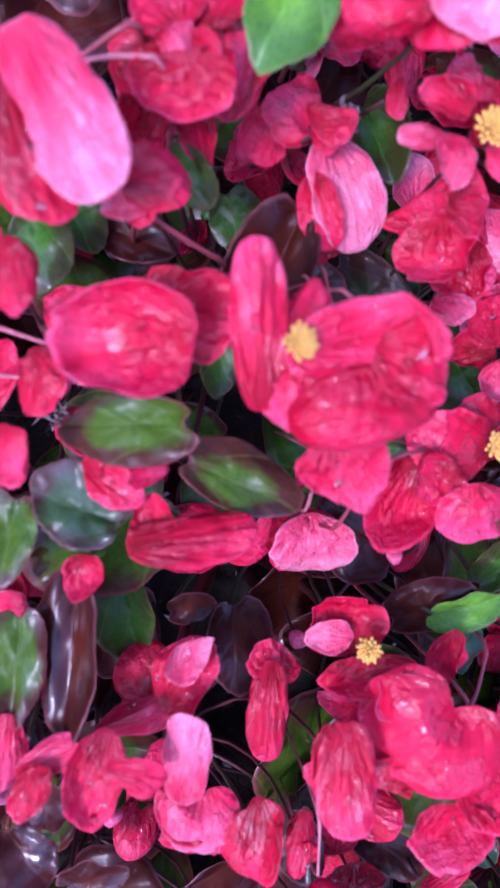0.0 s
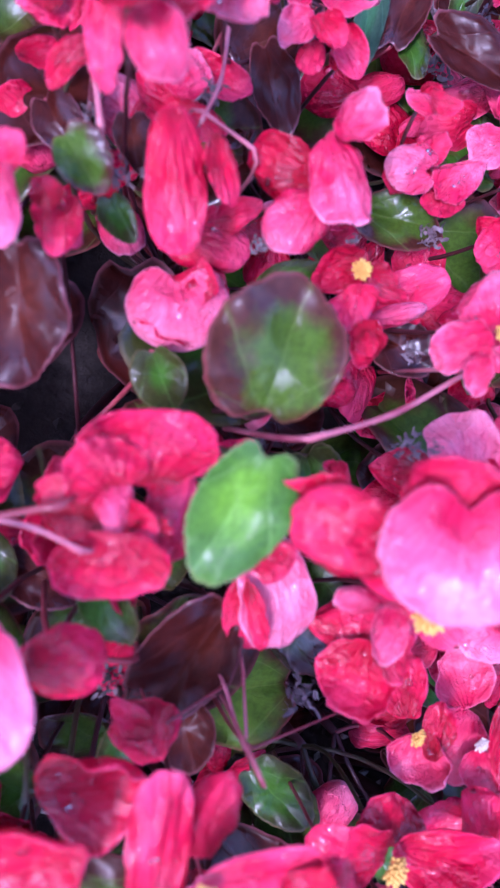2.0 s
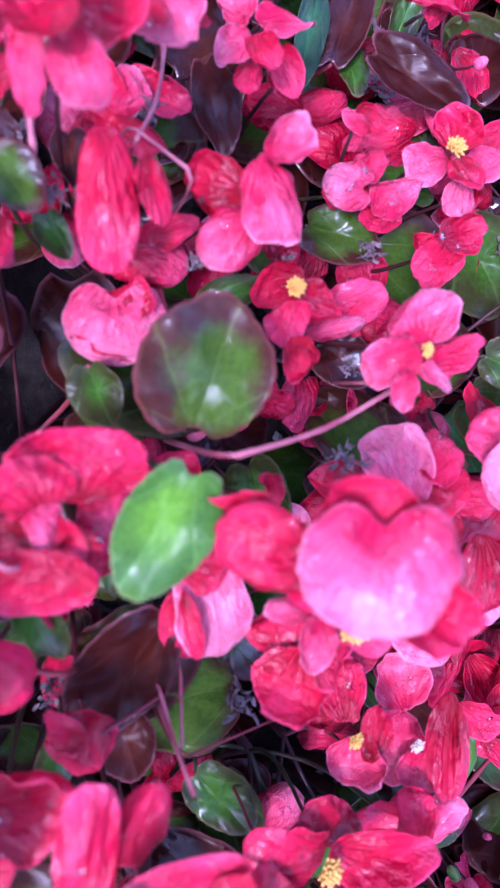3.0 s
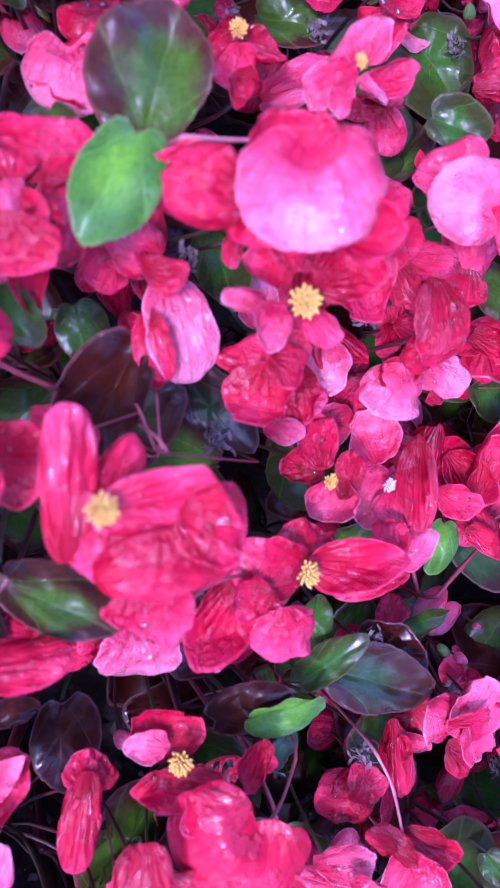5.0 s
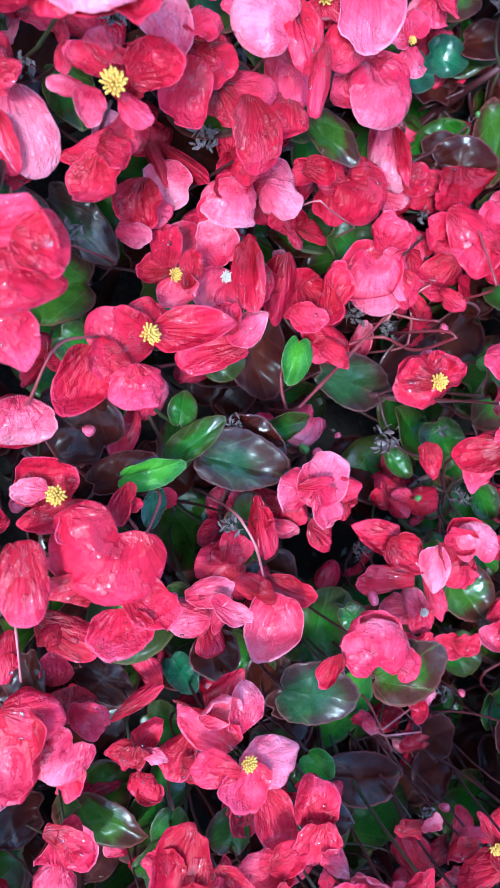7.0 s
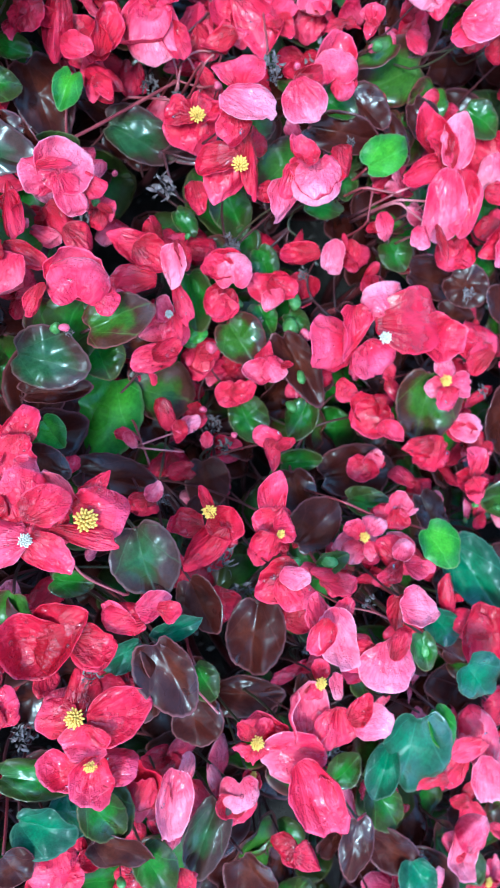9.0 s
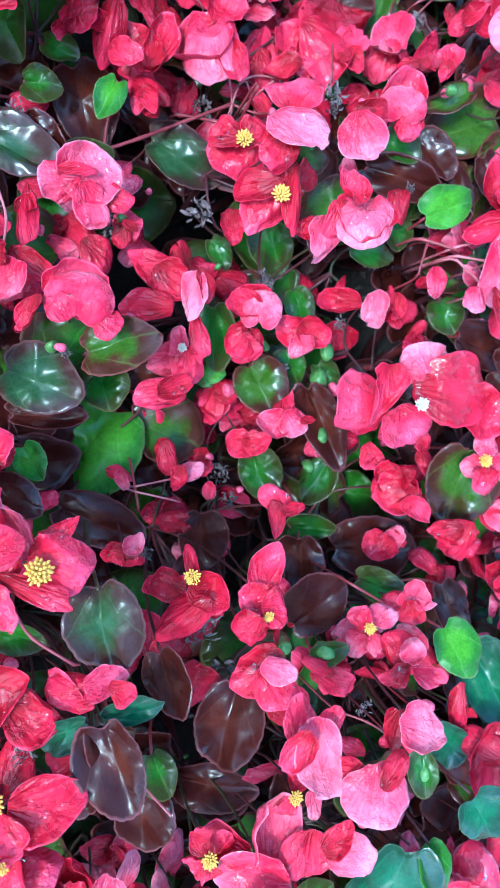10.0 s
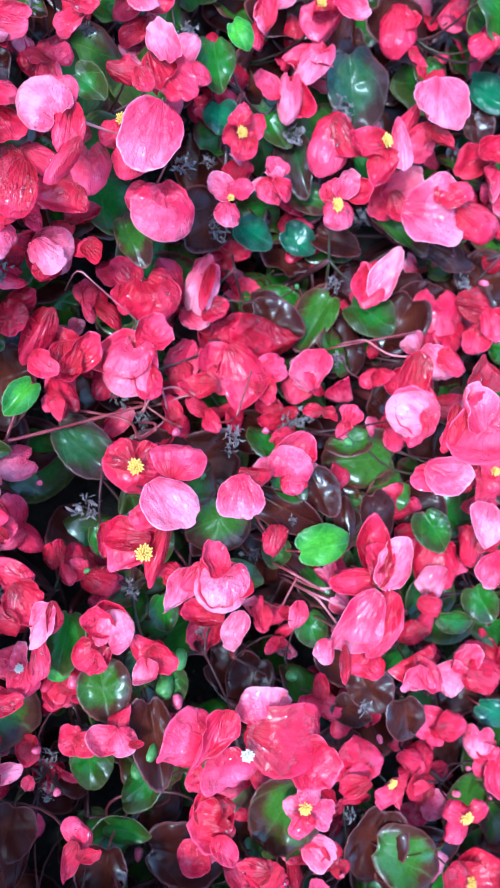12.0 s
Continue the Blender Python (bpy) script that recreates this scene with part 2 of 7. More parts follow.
# ---- ground: one sheet of soil that reaches the horizon, crumbly under the bed ----
SOIL_Z = 0.045
gm = bmesh.new()
xs = sorted({round(-0.6 + 0.012 * i, 4) for i in range(134)} | {-400, -60, -10, -3, -1.4, 1.8, 3.4, 10, 60, 400})
ys = sorted({round(-0.9 + 0.012 * i, 4) for i in range(134)} | {-400, -60, -10, -3, -1.6, 1.4, 3, 10, 60, 400})
rows_v = []
for y in ys:
    line = []
    for x in xs:
        near_bed = max(0.0, 1.0 - max(abs(x - 0.2), abs(y + 0.1)) / 1.1)
        h = noise.fractal(Vector((x * 14, y * 14, 0)), 1.0, 2.0, 4) * 0.010 + noise.noise(Vector((x * 70, y * 70, 3))) * 0.004
        line.append(gm.verts.new((x, y, SOIL_Z + h * near_bed)))
    rows_v.append(line)
for a, b in zip(rows_v, rows_v[1:]):
    for i in range(len(xs) - 1):
        gm.faces.new((a[i], a[i + 1], b[i + 1], b[i]))
gd = bpy.data.meshes.new("ground")
gm.to_mesh(gd)
gm.free()
gd.materials.append(SOIL)
gd.shade_smooth()
ground = tagged(new("ground", gd), "dark wet crumbly soil of the flower bed", "soil", kind="structure")


# ---- shared meshes of petals, leaves, stamens and drops ----
def mesh_of(name, verts, faces, reach=()):
    d = bpy.data.meshes.new(name)
    d.from_pydata(verts, [], faces)
    if reach:
        d.attributes.new("reach", "FLOAT", "POINT").data.foreach_set("value", reach)
    d.update()
    d.shade_smooth()
    return d


def disc_shell(name, outline, height, rings, segs, thick, raw=False, shape=None):
    """A thin closed shell over a round outline: outline(angle) is the reach, height(x, y, reach share) the lift."""
    verts, faces, share = [], [], []
    back = sorted({rings} | {r for r in range(2, rings, 2)})
    at = {}
    for side, chosen in ((0, range(1, rings + 1)), (1, back)):
        at[side, 0] = [len(verts)] * segs
        verts.append((0, 0, height(0, 0, 0) - side * thick))
        share.append(0.0)
        for r in chosen:
            at[side, r] = list(range(len(verts), len(verts) + segs))
            for s in range(segs):
                a = 2 * math.pi * s / segs
                q = (r / rings) ** 0.80
                share.append(q)
                reach = outline(a) * q
                x, y = reach * math.cos(a), reach * math.sin(a)
                verts.append((x, y, height(x, y, q) - side * thick * (1 - 0.6 * q)))
        for r, q in zip([0, *chosen], chosen):
            for s in range(segs):
                n = (s + 1) % segs
                ring = (at[side, r][s], at[side, q][s], at[side, q][n]) + ((at[side, r][n],) if r else ())
                faces.append(ring if side == 0 else ring[::-1])
    if shape:
        verts = [shape(*v) for v in verts]
        xs, ys = [v[0] for v in verts], [v[1] for v in verts]
        mx, my, kx, ky = (max(xs) + min(xs)) / 2, (max(ys) + min(ys)) / 2, 1 / (max(xs) - min(xs)), 1 / (max(ys) - min(ys))
        verts = [((v[0] - mx) * kx, (v[1] - my) * ky, v[2]) for v in verts]
    for s in range(segs):
        n = (s + 1) % segs
        faces.append((at[0, rings][s], at[1, rings][s], at[1, rings][n], at[0, rings][n]))
    return (verts, faces, share) if raw else mesh_of(name, verts, faces, share)


def petal_mesh(kind, i, rings=9, segs=48):
    """A petal from its foot at x = -0.5 to its lip at x = 0.5: cupped, pleated like a fan, with a rolled or ruffled lip."""
    rnd = random.Random(kind + str(i))
    p = [rnd.uniform(0, 6.28) for _ in range(8)]
    cup = rnd.choice((-1, -1, 1)) * rnd.uniform(0.12, 0.34)
    crease = rnd.choice((0.0, 0.0, -0.16, 0.16, 0.26)) * rnd.uniform(0.7, 1.2)
    skew = rnd.uniform(-0.10, 0.10)
    pleats, pleat = rnd.choice((17, 21, 26)), rnd.uniform(0.008, 0.016)
    ruffle, waves = rnd.uniform(0.012, 0.040), rnd.choice((5, 7, 8))
    roll, roll_at = rnd.choice((-0.30, -0.22, 0.18, 0.26, 0.30)), rnd.uniform(-1.3, 1.3)
    notch_at, notch = rnd.uniform(-0.9, 0.9), rnd.choice((0.0, 0.05, 0.10))
    tip = rnd.choice((0.0, 0.0, 0.06))
    broad = rnd.uniform(0.02, 0.11)
    # some petals are folded over along a line, most are bowed like a trough
    line, fold_at, fold = rnd.uniform(-1.5, 1.5), rnd.uniform(0.08, 0.24), rnd.choice((0.0, 0.0, 0.0, -1.3, -0.9, 0.8, 1.2))
    trough = rnd.choice((-1.7, -1.2, -0.8, 0.7, 1.1, 1.6))
    frill = 0.35 if kind in ("kidney", "oblong") else rnd.uniform(0.6, 1.5)
    if kind == "cap":
        cup, crease, fold, notch, tip, ruffle, frill, roll = -rnd.uniform(0.30, 0.45), 0.0, 0.0, 0.0, 0.0, 0.010, 0.4, -0.20
    if kind == "shell":
        cup, crease, fold, notch, tip, pleat, ruffle, frill, broad = -rnd.uniform(0.15, 0.30), 0.0, 0.0, 0.0, 0.0, 0.013, 0.030, 0.6, 0.12
    if kind == "folded":
        fold, line, fold_at = rnd.choice((-1.3, 1.2, 1.5)), rnd.uniform(-0.9, 0.9), rnd.uniform(0.05, 0.18)
    if kind == "kidney":
        cup, crease, roll, notch, tip = -rnd.uniform(0.28, 0.48), rnd.choice((0.0, 0.10)), -0.22, 0.0, 0.0
    if kind in ("kidney", "oblong", "narrow"):
        fold = 0.0
    if kind in ("kidney", "oblong"):
        trough = -0.5
    if kind == "oblong":
        cup, crease, ruffle, roll, notch, tip = 0.04, 0.0, 0.010, 0.10, 0.0, 0.0
    if kind == "narrow":
        notch, tip = 0.0, 0.08

    def outline(a):
        back, front = max(0.0, -math.cos(a)), max(0.0, math.cos(a))
        edge = 1 + frill * (0.045 * math.sin(2 * a + p[0]) + 0.038 * math.sin(3 * a + p[1]) + 0.020 * math.sin(5 * a + p[2]) - 0.075 * abs(math.sin(1.5 * a + p[5])) - 0.030 * abs(math.sin(3.5 * a + p[6])) + 0.05) + 0.006 * math.sin(11 * a + p[3]) + 0.005 * math.sin(19 * a + p[4])
        if kind == "kidney":
            d = (a - math.pi) / 0.34
            return 0.5 * edge * (1 - 0.50 * math.exp(-d * d)) * (1 + 0.06 * back)
        if kind == "oblong":
            c, s = abs(math.cos(a)), abs(math.sin(a))
            return 0.5 * (1 + 0.5 * (edge - 1)) / (c ** 2.6 + s ** 2.6) ** (1 / 2.6) * (0.90 if math.cos(a) < 0 else 1.0)
        slim = {"narrow": 0.18, "cap": 0.10}.get(kind, 0.30)
        cut = ((a + math.pi) % (2 * math.pi) - math.pi - notch_at) / 0.16
        shoulder = 1 + broad * math.sin(a) ** 2 * (0.6 + 0.8 * front)
        return 0.5 * edge * shoulder * (1 - slim * back ** 2 * (1 - 0.35 * back)) * (1 - notch * math.exp(-cut * cut)) * (1 + tip * front ** 14)

    def height(x, y, q):
        fan, way = math.atan2(y, x + 0.64), math.atan2(y, x + 1e-6)
        wob = noise.noise(Vector((x * 2.2 + p[0], y * 2.2 + p[1], p[2])))
        z = cup * (x * x + y * y) * 1.5 + crease * (math.sqrt((y + skew * (1 + x)) ** 2 + 0.0006) - 0.1)
        z += pleat * (0.25 + 0.75 * q) * math.sin(pleats * fan + 2.5 * wob + p[3])
        z += ruffle * q ** 5 * math.sin(waves * way + 2.0 * wob + p[4])
        lap = max(0.0, q - 0.66)
        z += roll * lap ** 1.4 * 1.9 * max(0.0, 0.25 + math.cos(way - roll_at))
        z += 0.065 * wob + 0.030 * (0.5 - abs(noise.noise(Vector((x * 4.6 + p[5], y * 4.6 + p[6], p[1])))) * 2.0) * (0.3 + q)
        z += 0.009 * noise.noise(Vector((x * 11 + p[3], y * 11, p[2])))
        if kind == "narrow":
            z -= 0.70 * y * y
        if kind == "oblong":
            z -= 0.35 * y * y + 0.30 * x * x - 0.10 * max(0.0, abs(y + 0.3 * x * x) - 0.22)
        if kind == "kidney":
            z -= 0.14 * max(0.0, 1 - ((x + 0.28) ** 2 + y * y) / 0.05)
        return z

    def shape(x, y, z):
        a = y * trough
        y, z = math.sin(a) / trough - z * math.sin(a), (1 - math.cos(a)) / trough + z * math.cos(a)
        d = x * math.cos(line) + y * math.sin(line) - fold_at
        if fold and d > 0:
            r = 0.05 / abs(fold)
            turn = min(d / r, abs(fold))
            past = max(0.0, d - r * abs(fold))
            lift = (r * (1 - math.cos(turn)) + past * math.sin(turn)) * (1 if fold > 0 else -1)
            gone = d - r * math.sin(turn) - past * math.cos(turn)
            x, y, z = x - gone * math.cos(line), y - gone * math.sin(line), z + lift
        return x, y, z
    return disc_shell("petal_" + kind, outline, height, rings, segs, 0.014, shape=shape)


PETAL_MESH = {k: [petal_mesh(k, i) for i in range(n)] for k, n in (("round", 24), ("kidney", 8), ("narrow", 6), ("oblong", 4), ("cap", 5), ("shell", 6), ("folded", 6))}
PETAL_SIMPLE = {k: [petal_mesh(k, i, 4, 22) for i in range(6)] for k in ("round", "kidney", "narrow")}


def leaf_mesh(i, rings=9, segs=84, raw=False):
    rnd = random.Random("leaf" + str(i))
    p = [rnd.uniform(0, 6.28) for _ in range(5)]
    lop, keel, curl = rnd.choice((-1, 1)) * rnd.uniform(0.05, 0.17), rnd.uniform(0.10, 0.42), rnd.uniform(-0.45, 0.15)
    teeth = rnd.choice((19, 23, 27))
    lip = rnd.uniform(-0.30, 0.30)

    def outline(a):
        tip = max(0.0, math.cos(a - lop)) ** 9
        d = (a - math.pi) / 0.30
        edge = 1 + 0.03 * math.sin(2 * a + p[0]) + lop * math.sin(a) + 0.028 * abs(math.sin(teeth * a * 0.5 + 0.4 * math.sin(3 * a + p[1]))) + 0.016 * math.sin(3 * a + p[3]) + 0.006 * math.sin(7 * a + p[1])
        return 0.485 * edge * (1 + 0.18 * tip) * (1 - 0.28 * math.exp(-d * d))

    def height(x, y, q):
        z = keel * (math.sqrt(y * y + 0.0012) - 0.035) + curl * x * x * 0.6 - 0.10 * y * y
        # the blade swells between the main veins
        z += 0.020 * min(1.0, 2.2 * q) * math.sin(4.5 * math.atan2(y, x + 0.42)) ** 2
        z += lip * max(0.0, q - 0.6) ** 1.3 * math.cos(math.atan2(y, x + 1e-6) - p[2])
        z += 0.022 * q * q * math.sin(6 * math.atan2(y, x + 1e-6) + p[2]) + 0.075 * noise.noise(Vector((x * 3 + p[3], y * 3, p[4]))) + 0.018 * noise.noise(Vector((x * 9 + p[3], y * 9, p[4])))
        return z
    return disc_shell("leaf_blade", outline, height, rings, segs, 0.014, raw)


LEAF_MESH = [leaf_mesh(i) for i in range(10)]
LEAF_SIMPLE = [leaf_mesh(i, 4, 34, True) for i in range(6)]


def stamen_mesh(i):
    """A tuft of short club-shaped anthers, one unit in radius."""
    rnd = random.Random("stamen" + str(i))
    verts, faces = [], []
    for k in range(34):
        a, r = k * 2.4, math.sqrt((k + 0.5) / 34)
        lean = Vector((math.cos(a) * r * 0.9, math.sin(a) * r * 0.9, 1.0 - 0.45 * r)).normalized()
        tip = Vector((math.cos(a) * r, math.sin(a) * r, 0.75 * (1 - 0.5 * r * r) + rnd.uniform(-0.1, 0.12)))
        side = lean.orthogonal().normalized()
        other = lean.cross(side)
        o = len(verts)
        for s, w in ((-0.75, 0.05), (-0.35, 0.09), (0.02, 0.15), (0.20, 0.07)):
            for c in range(5):
                b = 2 * math.pi * c / 5
                verts.append(tuple(tip + lean * s + (side * math.cos(b) + other * math.sin(b)) * w))
        for ring in range(3):
            for c in range(5):
                faces.append((o + ring * 5 + c, o + ring * 5 + (c + 1) % 5, o + ring * 5 + 5 + (c + 1) % 5, o + ring * 5 + 5 + c))
        faces.append(tuple(o + 15 + c for c in range(5)))
    return mesh_of("stamen_tuft", verts, faces)


STAMEN_MESH = [stamen_mesh(i) for i in range(3)]


def drop_mesh():
    verts, faces = [], []
    for r in range(5):
        for s in range(10):
            a, q = 2 * math.pi * s / 10, math.pi / 2 * r / 5
            verts.append((math.cos(a) * math.cos(q), math.sin(a) * math.cos(q), 0.62 * math.sin(q)))
    verts += [(0, 0, 0.62), (0, 0, -0.02)]
    for r in range(4):
        for s in range(10):
            faces.append((r * 10 + s, r * 10 + (s + 1) % 10, r * 10 + 10 + (s + 1) % 10, r * 10 + 10 + s))
    for s in range(10):
        faces.append((40 + s, 40 + (s + 1) % 10, 50))
        faces.append(((s + 1) % 10, s, 51))
    return mesh_of("drop", verts, faces)


DROP_MESH = drop_mesh()


def tube(points, radii, sides=6):
    """Vertices and faces of a round stalk along the points."""
    verts, faces = [], []
    pts = [Vector(p) for p in points]
    for i, p in enumerate(pts):
        d = (pts[min(i + 1, len(pts) - 1)] - pts[max(i - 1, 0)]).normalized()
        side = d.cross(Vector((0.31, 0.87, 0.38))).normalized()
        other = d.cross(side)
        for c in range(sides):
            a = 2 * math.pi * c / sides
            verts.append(tuple(p + (side * math.cos(a) + other * math.sin(a)) * radii[i]))
    for i in range(len(pts) - 1):
        for c in range(sides):
            faces.append((i * sides + c, i * sides + (c + 1) % sides, (i + 1) * sides + (c + 1) % sides, (i + 1) * sides + c))
    faces.append(tuple(range(sides))[::-1])
    faces.append(tuple((len(pts) - 1) * sides + c for c in range(sides)))
    return verts, faces


def bent(a, b, sag, steps=6):
    """Points of a bowed line from a to b, pushed along sag in the middle."""
    a, b, sag = Vector(a), Vector(b), Vector(sag)
    return [a.lerp(b, i / steps) + sag * math.sin(math.pi * i / steps) for i in range(steps + 1)]


def link(name, data, parent, m, mat):
    ob = new(name, data)
    if not data.materials:
        data.materials.append(mat)
    ob.material_slots[0].link = "OBJECT"
    ob.material_slots[0].material = mat
    ob.parent = parent
    ob.matrix_basis = m
    return ob


# ---- the begonia plants: each a rooted clump of fleshy stems ----
plants = []


def begonia_plant(x, y):
    rnd = random.Random(len(plants))
    plant = tagged(new("begonia_plant"), "wax begonia with red flowers and bronze-green leaves rooted in soil", "plant", "begonias in the bed")
    plant.location = (x, y, SOIL_Z)
    plant.empty_display_size = 0.02
    nodes = []
    for k in range(5):
        a, r = k * 1.257 + rnd.uniform(-0.4, 0.4), rnd.uniform(0.018, 0.052)
        top = Vector((math.cos(a) * r, math.sin(a) * r, rnd.uniform(0.098, 0.128)))
        way = bent((math.cos(a) * 0.006, math.sin(a) * 0.006, -0.01), top, (math.cos(a) * 0.008, math.sin(a) * 0.008, 0.0))
        v, f = tube(way, [0.0040 - 0.00042 * i for i in range(7)], 8)
        link("stem", mesh_of("stem", v, f), plant, Matrix(), STALKS[rnd.choice(("red", "dark", "dark"))])
        nodes += [Vector((x, y, SOIL_Z)) + way[i] for i in (2, 3, 4, 5, 6)]
    plants.append((x, y, plant, nodes))


for i in range(-3, 8):
    for j in range(-6, 6):
        rnd = random.Random(i * 100 + j)
        begonia_plant(round(0.10 * i + (0.05 if j % 2 else 0.0) + rnd.uniform(-0.015, 0.015), 3), round(0.09 * j + rnd.uniform(-0.015, 0.015), 3))


def owner(x, y):
    return min(plants, key=lambda p: (p[0] - x) ** 2 + (p[1] - y) ** 2)


def turned(az, el, bank):
    """Turn of a piece whose x axis heads az and rises by el, banked about itself."""
    return Matrix.Rotation(radians(az), 4, "Z") @ Matrix.Rotation(-radians(el), 4, "Y") @ Matrix.Rotation(radians(bank), 4, "X")


heights, blades = [], []


def pedicel(place, thick, nodes, mat, name, parent, rnd, drop=0.0):
    """A stalk from a flower or leaf down to the nearest node of its plant; its origin is the upper end."""
    place = Vector(place)
    foot = min(nodes, key=lambda n: (n - place).length + rnd.uniform(0, 0.02)) - place
    knee = Vector((foot.x * 0.12 + rnd.uniform(-0.006, 0.006), foot.y * 0.12 + rnd.uniform(-0.006, 0.006), min(-0.02, foot.z) * 0.95 - drop))
    way = [knee * (2 * t * (1 - t)) + foot * (t * t) for t in (0, 0.12, 0.26, 0.42, 0.6, 0.8, 1.0)]
    v, f = tube(way, [thick * (0.75 + 0.05 * i) for i in range(7)])
    return v, f


def flower(x, y, z, *pieces, simple=False):
    """A bloom with its petals, stamens and drops; millimetres and degrees. Its own mesh is the stalk."""
    rnd = random.Random(f"{x:.0f} {y:.0f} {z:.0f}")
    at = Vector((x, y, z)) / 1000
    if not simple:
        heights.append((at.x, at.y, z))
    px, py, plant, nodes = owner(at.x, at.y)
    v, f = pedicel(at + Vector((0, 0, -0.006)), 0.00065, nodes, None, "flower", plant, rnd)
    bloom = link("flower", mesh_of("flower_stalk", v, f), plant, Matrix.Translation(at + Vector((0, 0, -0.006)) - plant.location), STALKS[rnd.choice(("dark", "dark", "green"))])
    for piece in pieces:
        if piece[0] in STAMENS:
            tint, dx, dy, dz, r = piece
            m = Matrix.Translation((dx / 1000, dy / 1000, dz / 1000 + 0.006)) @ turned(rnd.uniform(0, 360), 8, -12) @ Matrix.Diagonal((r / 1200, r / 1200, r / 1200, 1))
            s = link("stamen_tuft", rnd.choice(STAMEN_MESH), bloom, m, STAMENS[tint])
            s["label"] = "tuft of yellow stamens" if tint == "yellow" else "pale withered stamen tuft"
            continue
        kind, tone, dx, dy, dz, long, wide, az, el, bank = piece
        turn = Matrix.Translation((dx / 1000, dy / 1000, dz / 1000 + 0.006)) @ turned(az, el, bank)
        size = (long + wide) / 2000
        data = rnd.choice((PETAL_SIMPLE if simple else PETAL_MESH)[kind])
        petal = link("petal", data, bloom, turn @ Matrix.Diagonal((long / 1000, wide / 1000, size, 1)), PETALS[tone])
        for _ in range(rnd.choice((0, 0, 1, 1, 2, 3))):
            if size < 0.011 or simple:
                break
            vert = data.vertices[rnd.randrange(1, 1 + 48 * 7)]
            c = vert.co
            n = Vector((vert.normal.x, vert.normal.y, vert.normal.z)).normalized()
            r = rnd.choice((0.0004, 0.0006, 0.0006, 0.0009))
            spot = turn @ Vector((c.x * long / 1000, c.y * wide / 1000, c.z * size))
            lie = (turn.to_3x3() @ n).to_track_quat("Z", "Y").to_matrix().to_4x4()
            link("water_drop", DROP_MESH, bloom, Matrix.Translation(spot) @ lie @ Matrix.Diagonal((r, r * rnd.uniform(0.8, 1.5), r, 1)), WATER)
    return bloom


LEAF_LABEL = {"green": "glossy green leaf with toothed rim", "mixed": "green leaf flushed bronze at the rim", "bronze": "dark bronze-purple leaf", "bluish": "wet green leaf tinted blue as by sky reflection", "lime": "young lime-green leaf", "wet": "dull green leaf wet with rain"}


def leaf(tone, x, y, z, long, wide, az, el, bank, simple=False):
    """A leaf blade with its stalk; millimetres and degrees."""
    rnd = random.Random(f"5000 {x:.0f} {y:.0f} {z:.0f}")
    at = Vector((x, y, z)) / 1000
    px, py, plant, nodes = owner(at.x, at.y)
    turn = Matrix.Translation(at - plant.location) @ turned(az, el, bank)
    size = (long + wide) / 2000
    if not simple:
        blades.append((at.x, at.y, z, max(long, wide) / 2400))
    whole = turn @ Matrix.Diagonal((long / 1000, wide / 1000, size, 1))
    root = turn @ Vector((-0.36 * long / 1000, 0, -0.001))
    v, f = pedicel(root + plant.location, 0.0008, nodes, None, "petiole", None, rnd, 0.004)
    if simple:
        # half-hidden leaf: its short stalk is grown onto the blade
        verts, faces, share = rnd.choice(LEAF_SIMPLE)
        back = whole.inverted()
        data = mesh_of("leaf_with_stalk", verts + [tuple(back @ (root + Vector(p))) for p in v], faces + [tuple(i + len(verts) for i in q) for q in f], share + [0.0] * len(v))
        data.materials.append(LEAVES[tone])
        data.materials.append(STALKS["dark"])
        data.polygons.foreach_set("material_index", [0] * len(faces) + [1] * len(f))
        blade = new("leaf", data)
        blade.parent, blade.matrix_basis = plant, whole
        blade["label"] = LEAF_LABEL[tone]
        return blade
    blade = link("leaf", rnd.choice(LEAF_MESH), plant, whole, LEAVES[tone])
    blade["label"] = LEAF_LABEL[tone]
    stalk_ob = link("leaf_stalk", mesh_of("leaf_stalk", v, f), blade, Matrix(), STALKS[rnd.choice(("dark", "red", "green"))])
    stalk_ob.matrix_parent_inverse = blade.matrix_basis.inverted()
    stalk_ob.matrix_basis = Matrix.Translation(root)
    return blade


def stalk(tone, thick, *points):
    """A bare flower stem in full view; millimetres."""
    pts = [Vector(p) / 1000 for p in points]
    px, py, plant, nodes = owner(pts[0].x, pts[0].y)
    line = []
    for a, b in zip(pts, pts[1:]):
        line += [a.lerp(b, k / 4) for k in range(4)]
    line.append(pts[-1])
    for _ in range(3):
        line = [line[0]] + [(a + b * 2 + c) / 4 for a, b, c in zip(line, line[1:], line[2:])] + [line[-1]]
    # both ends dip down between the leaves
    for end in (0, -1):
        way = line[end] - line[1 if end == 0 else -2]
        way.z = 0
        way.normalize()
        for k, (out, down) in enumerate(((0.002, 0.003), (0.003, 0.010), (0.0035, 0.022), (0.004, 0.045))):
            tail = (line[0] if end == 0 else line[-1]) + way * (out - (0.002, 0.003, 0.0035, 0.004)[k - 1] * (k > 0)) - Vector((0, 0, down - (0.003, 0.010, 0.022, 0.045)[k - 1] * (k > 0)))
            line.insert(0, tail) if end == 0 else line.append(tail)
    r = thick / 2000
    v, f = tube([p - plant.location for p in line], [r * (0.68 + 0.16 * (i % 4 == 0)) for i in range(len(line))], 8)
    return link("flower_stem", mesh_of("flower_stem", v, f), plant, Matrix(), STALKS[tone])


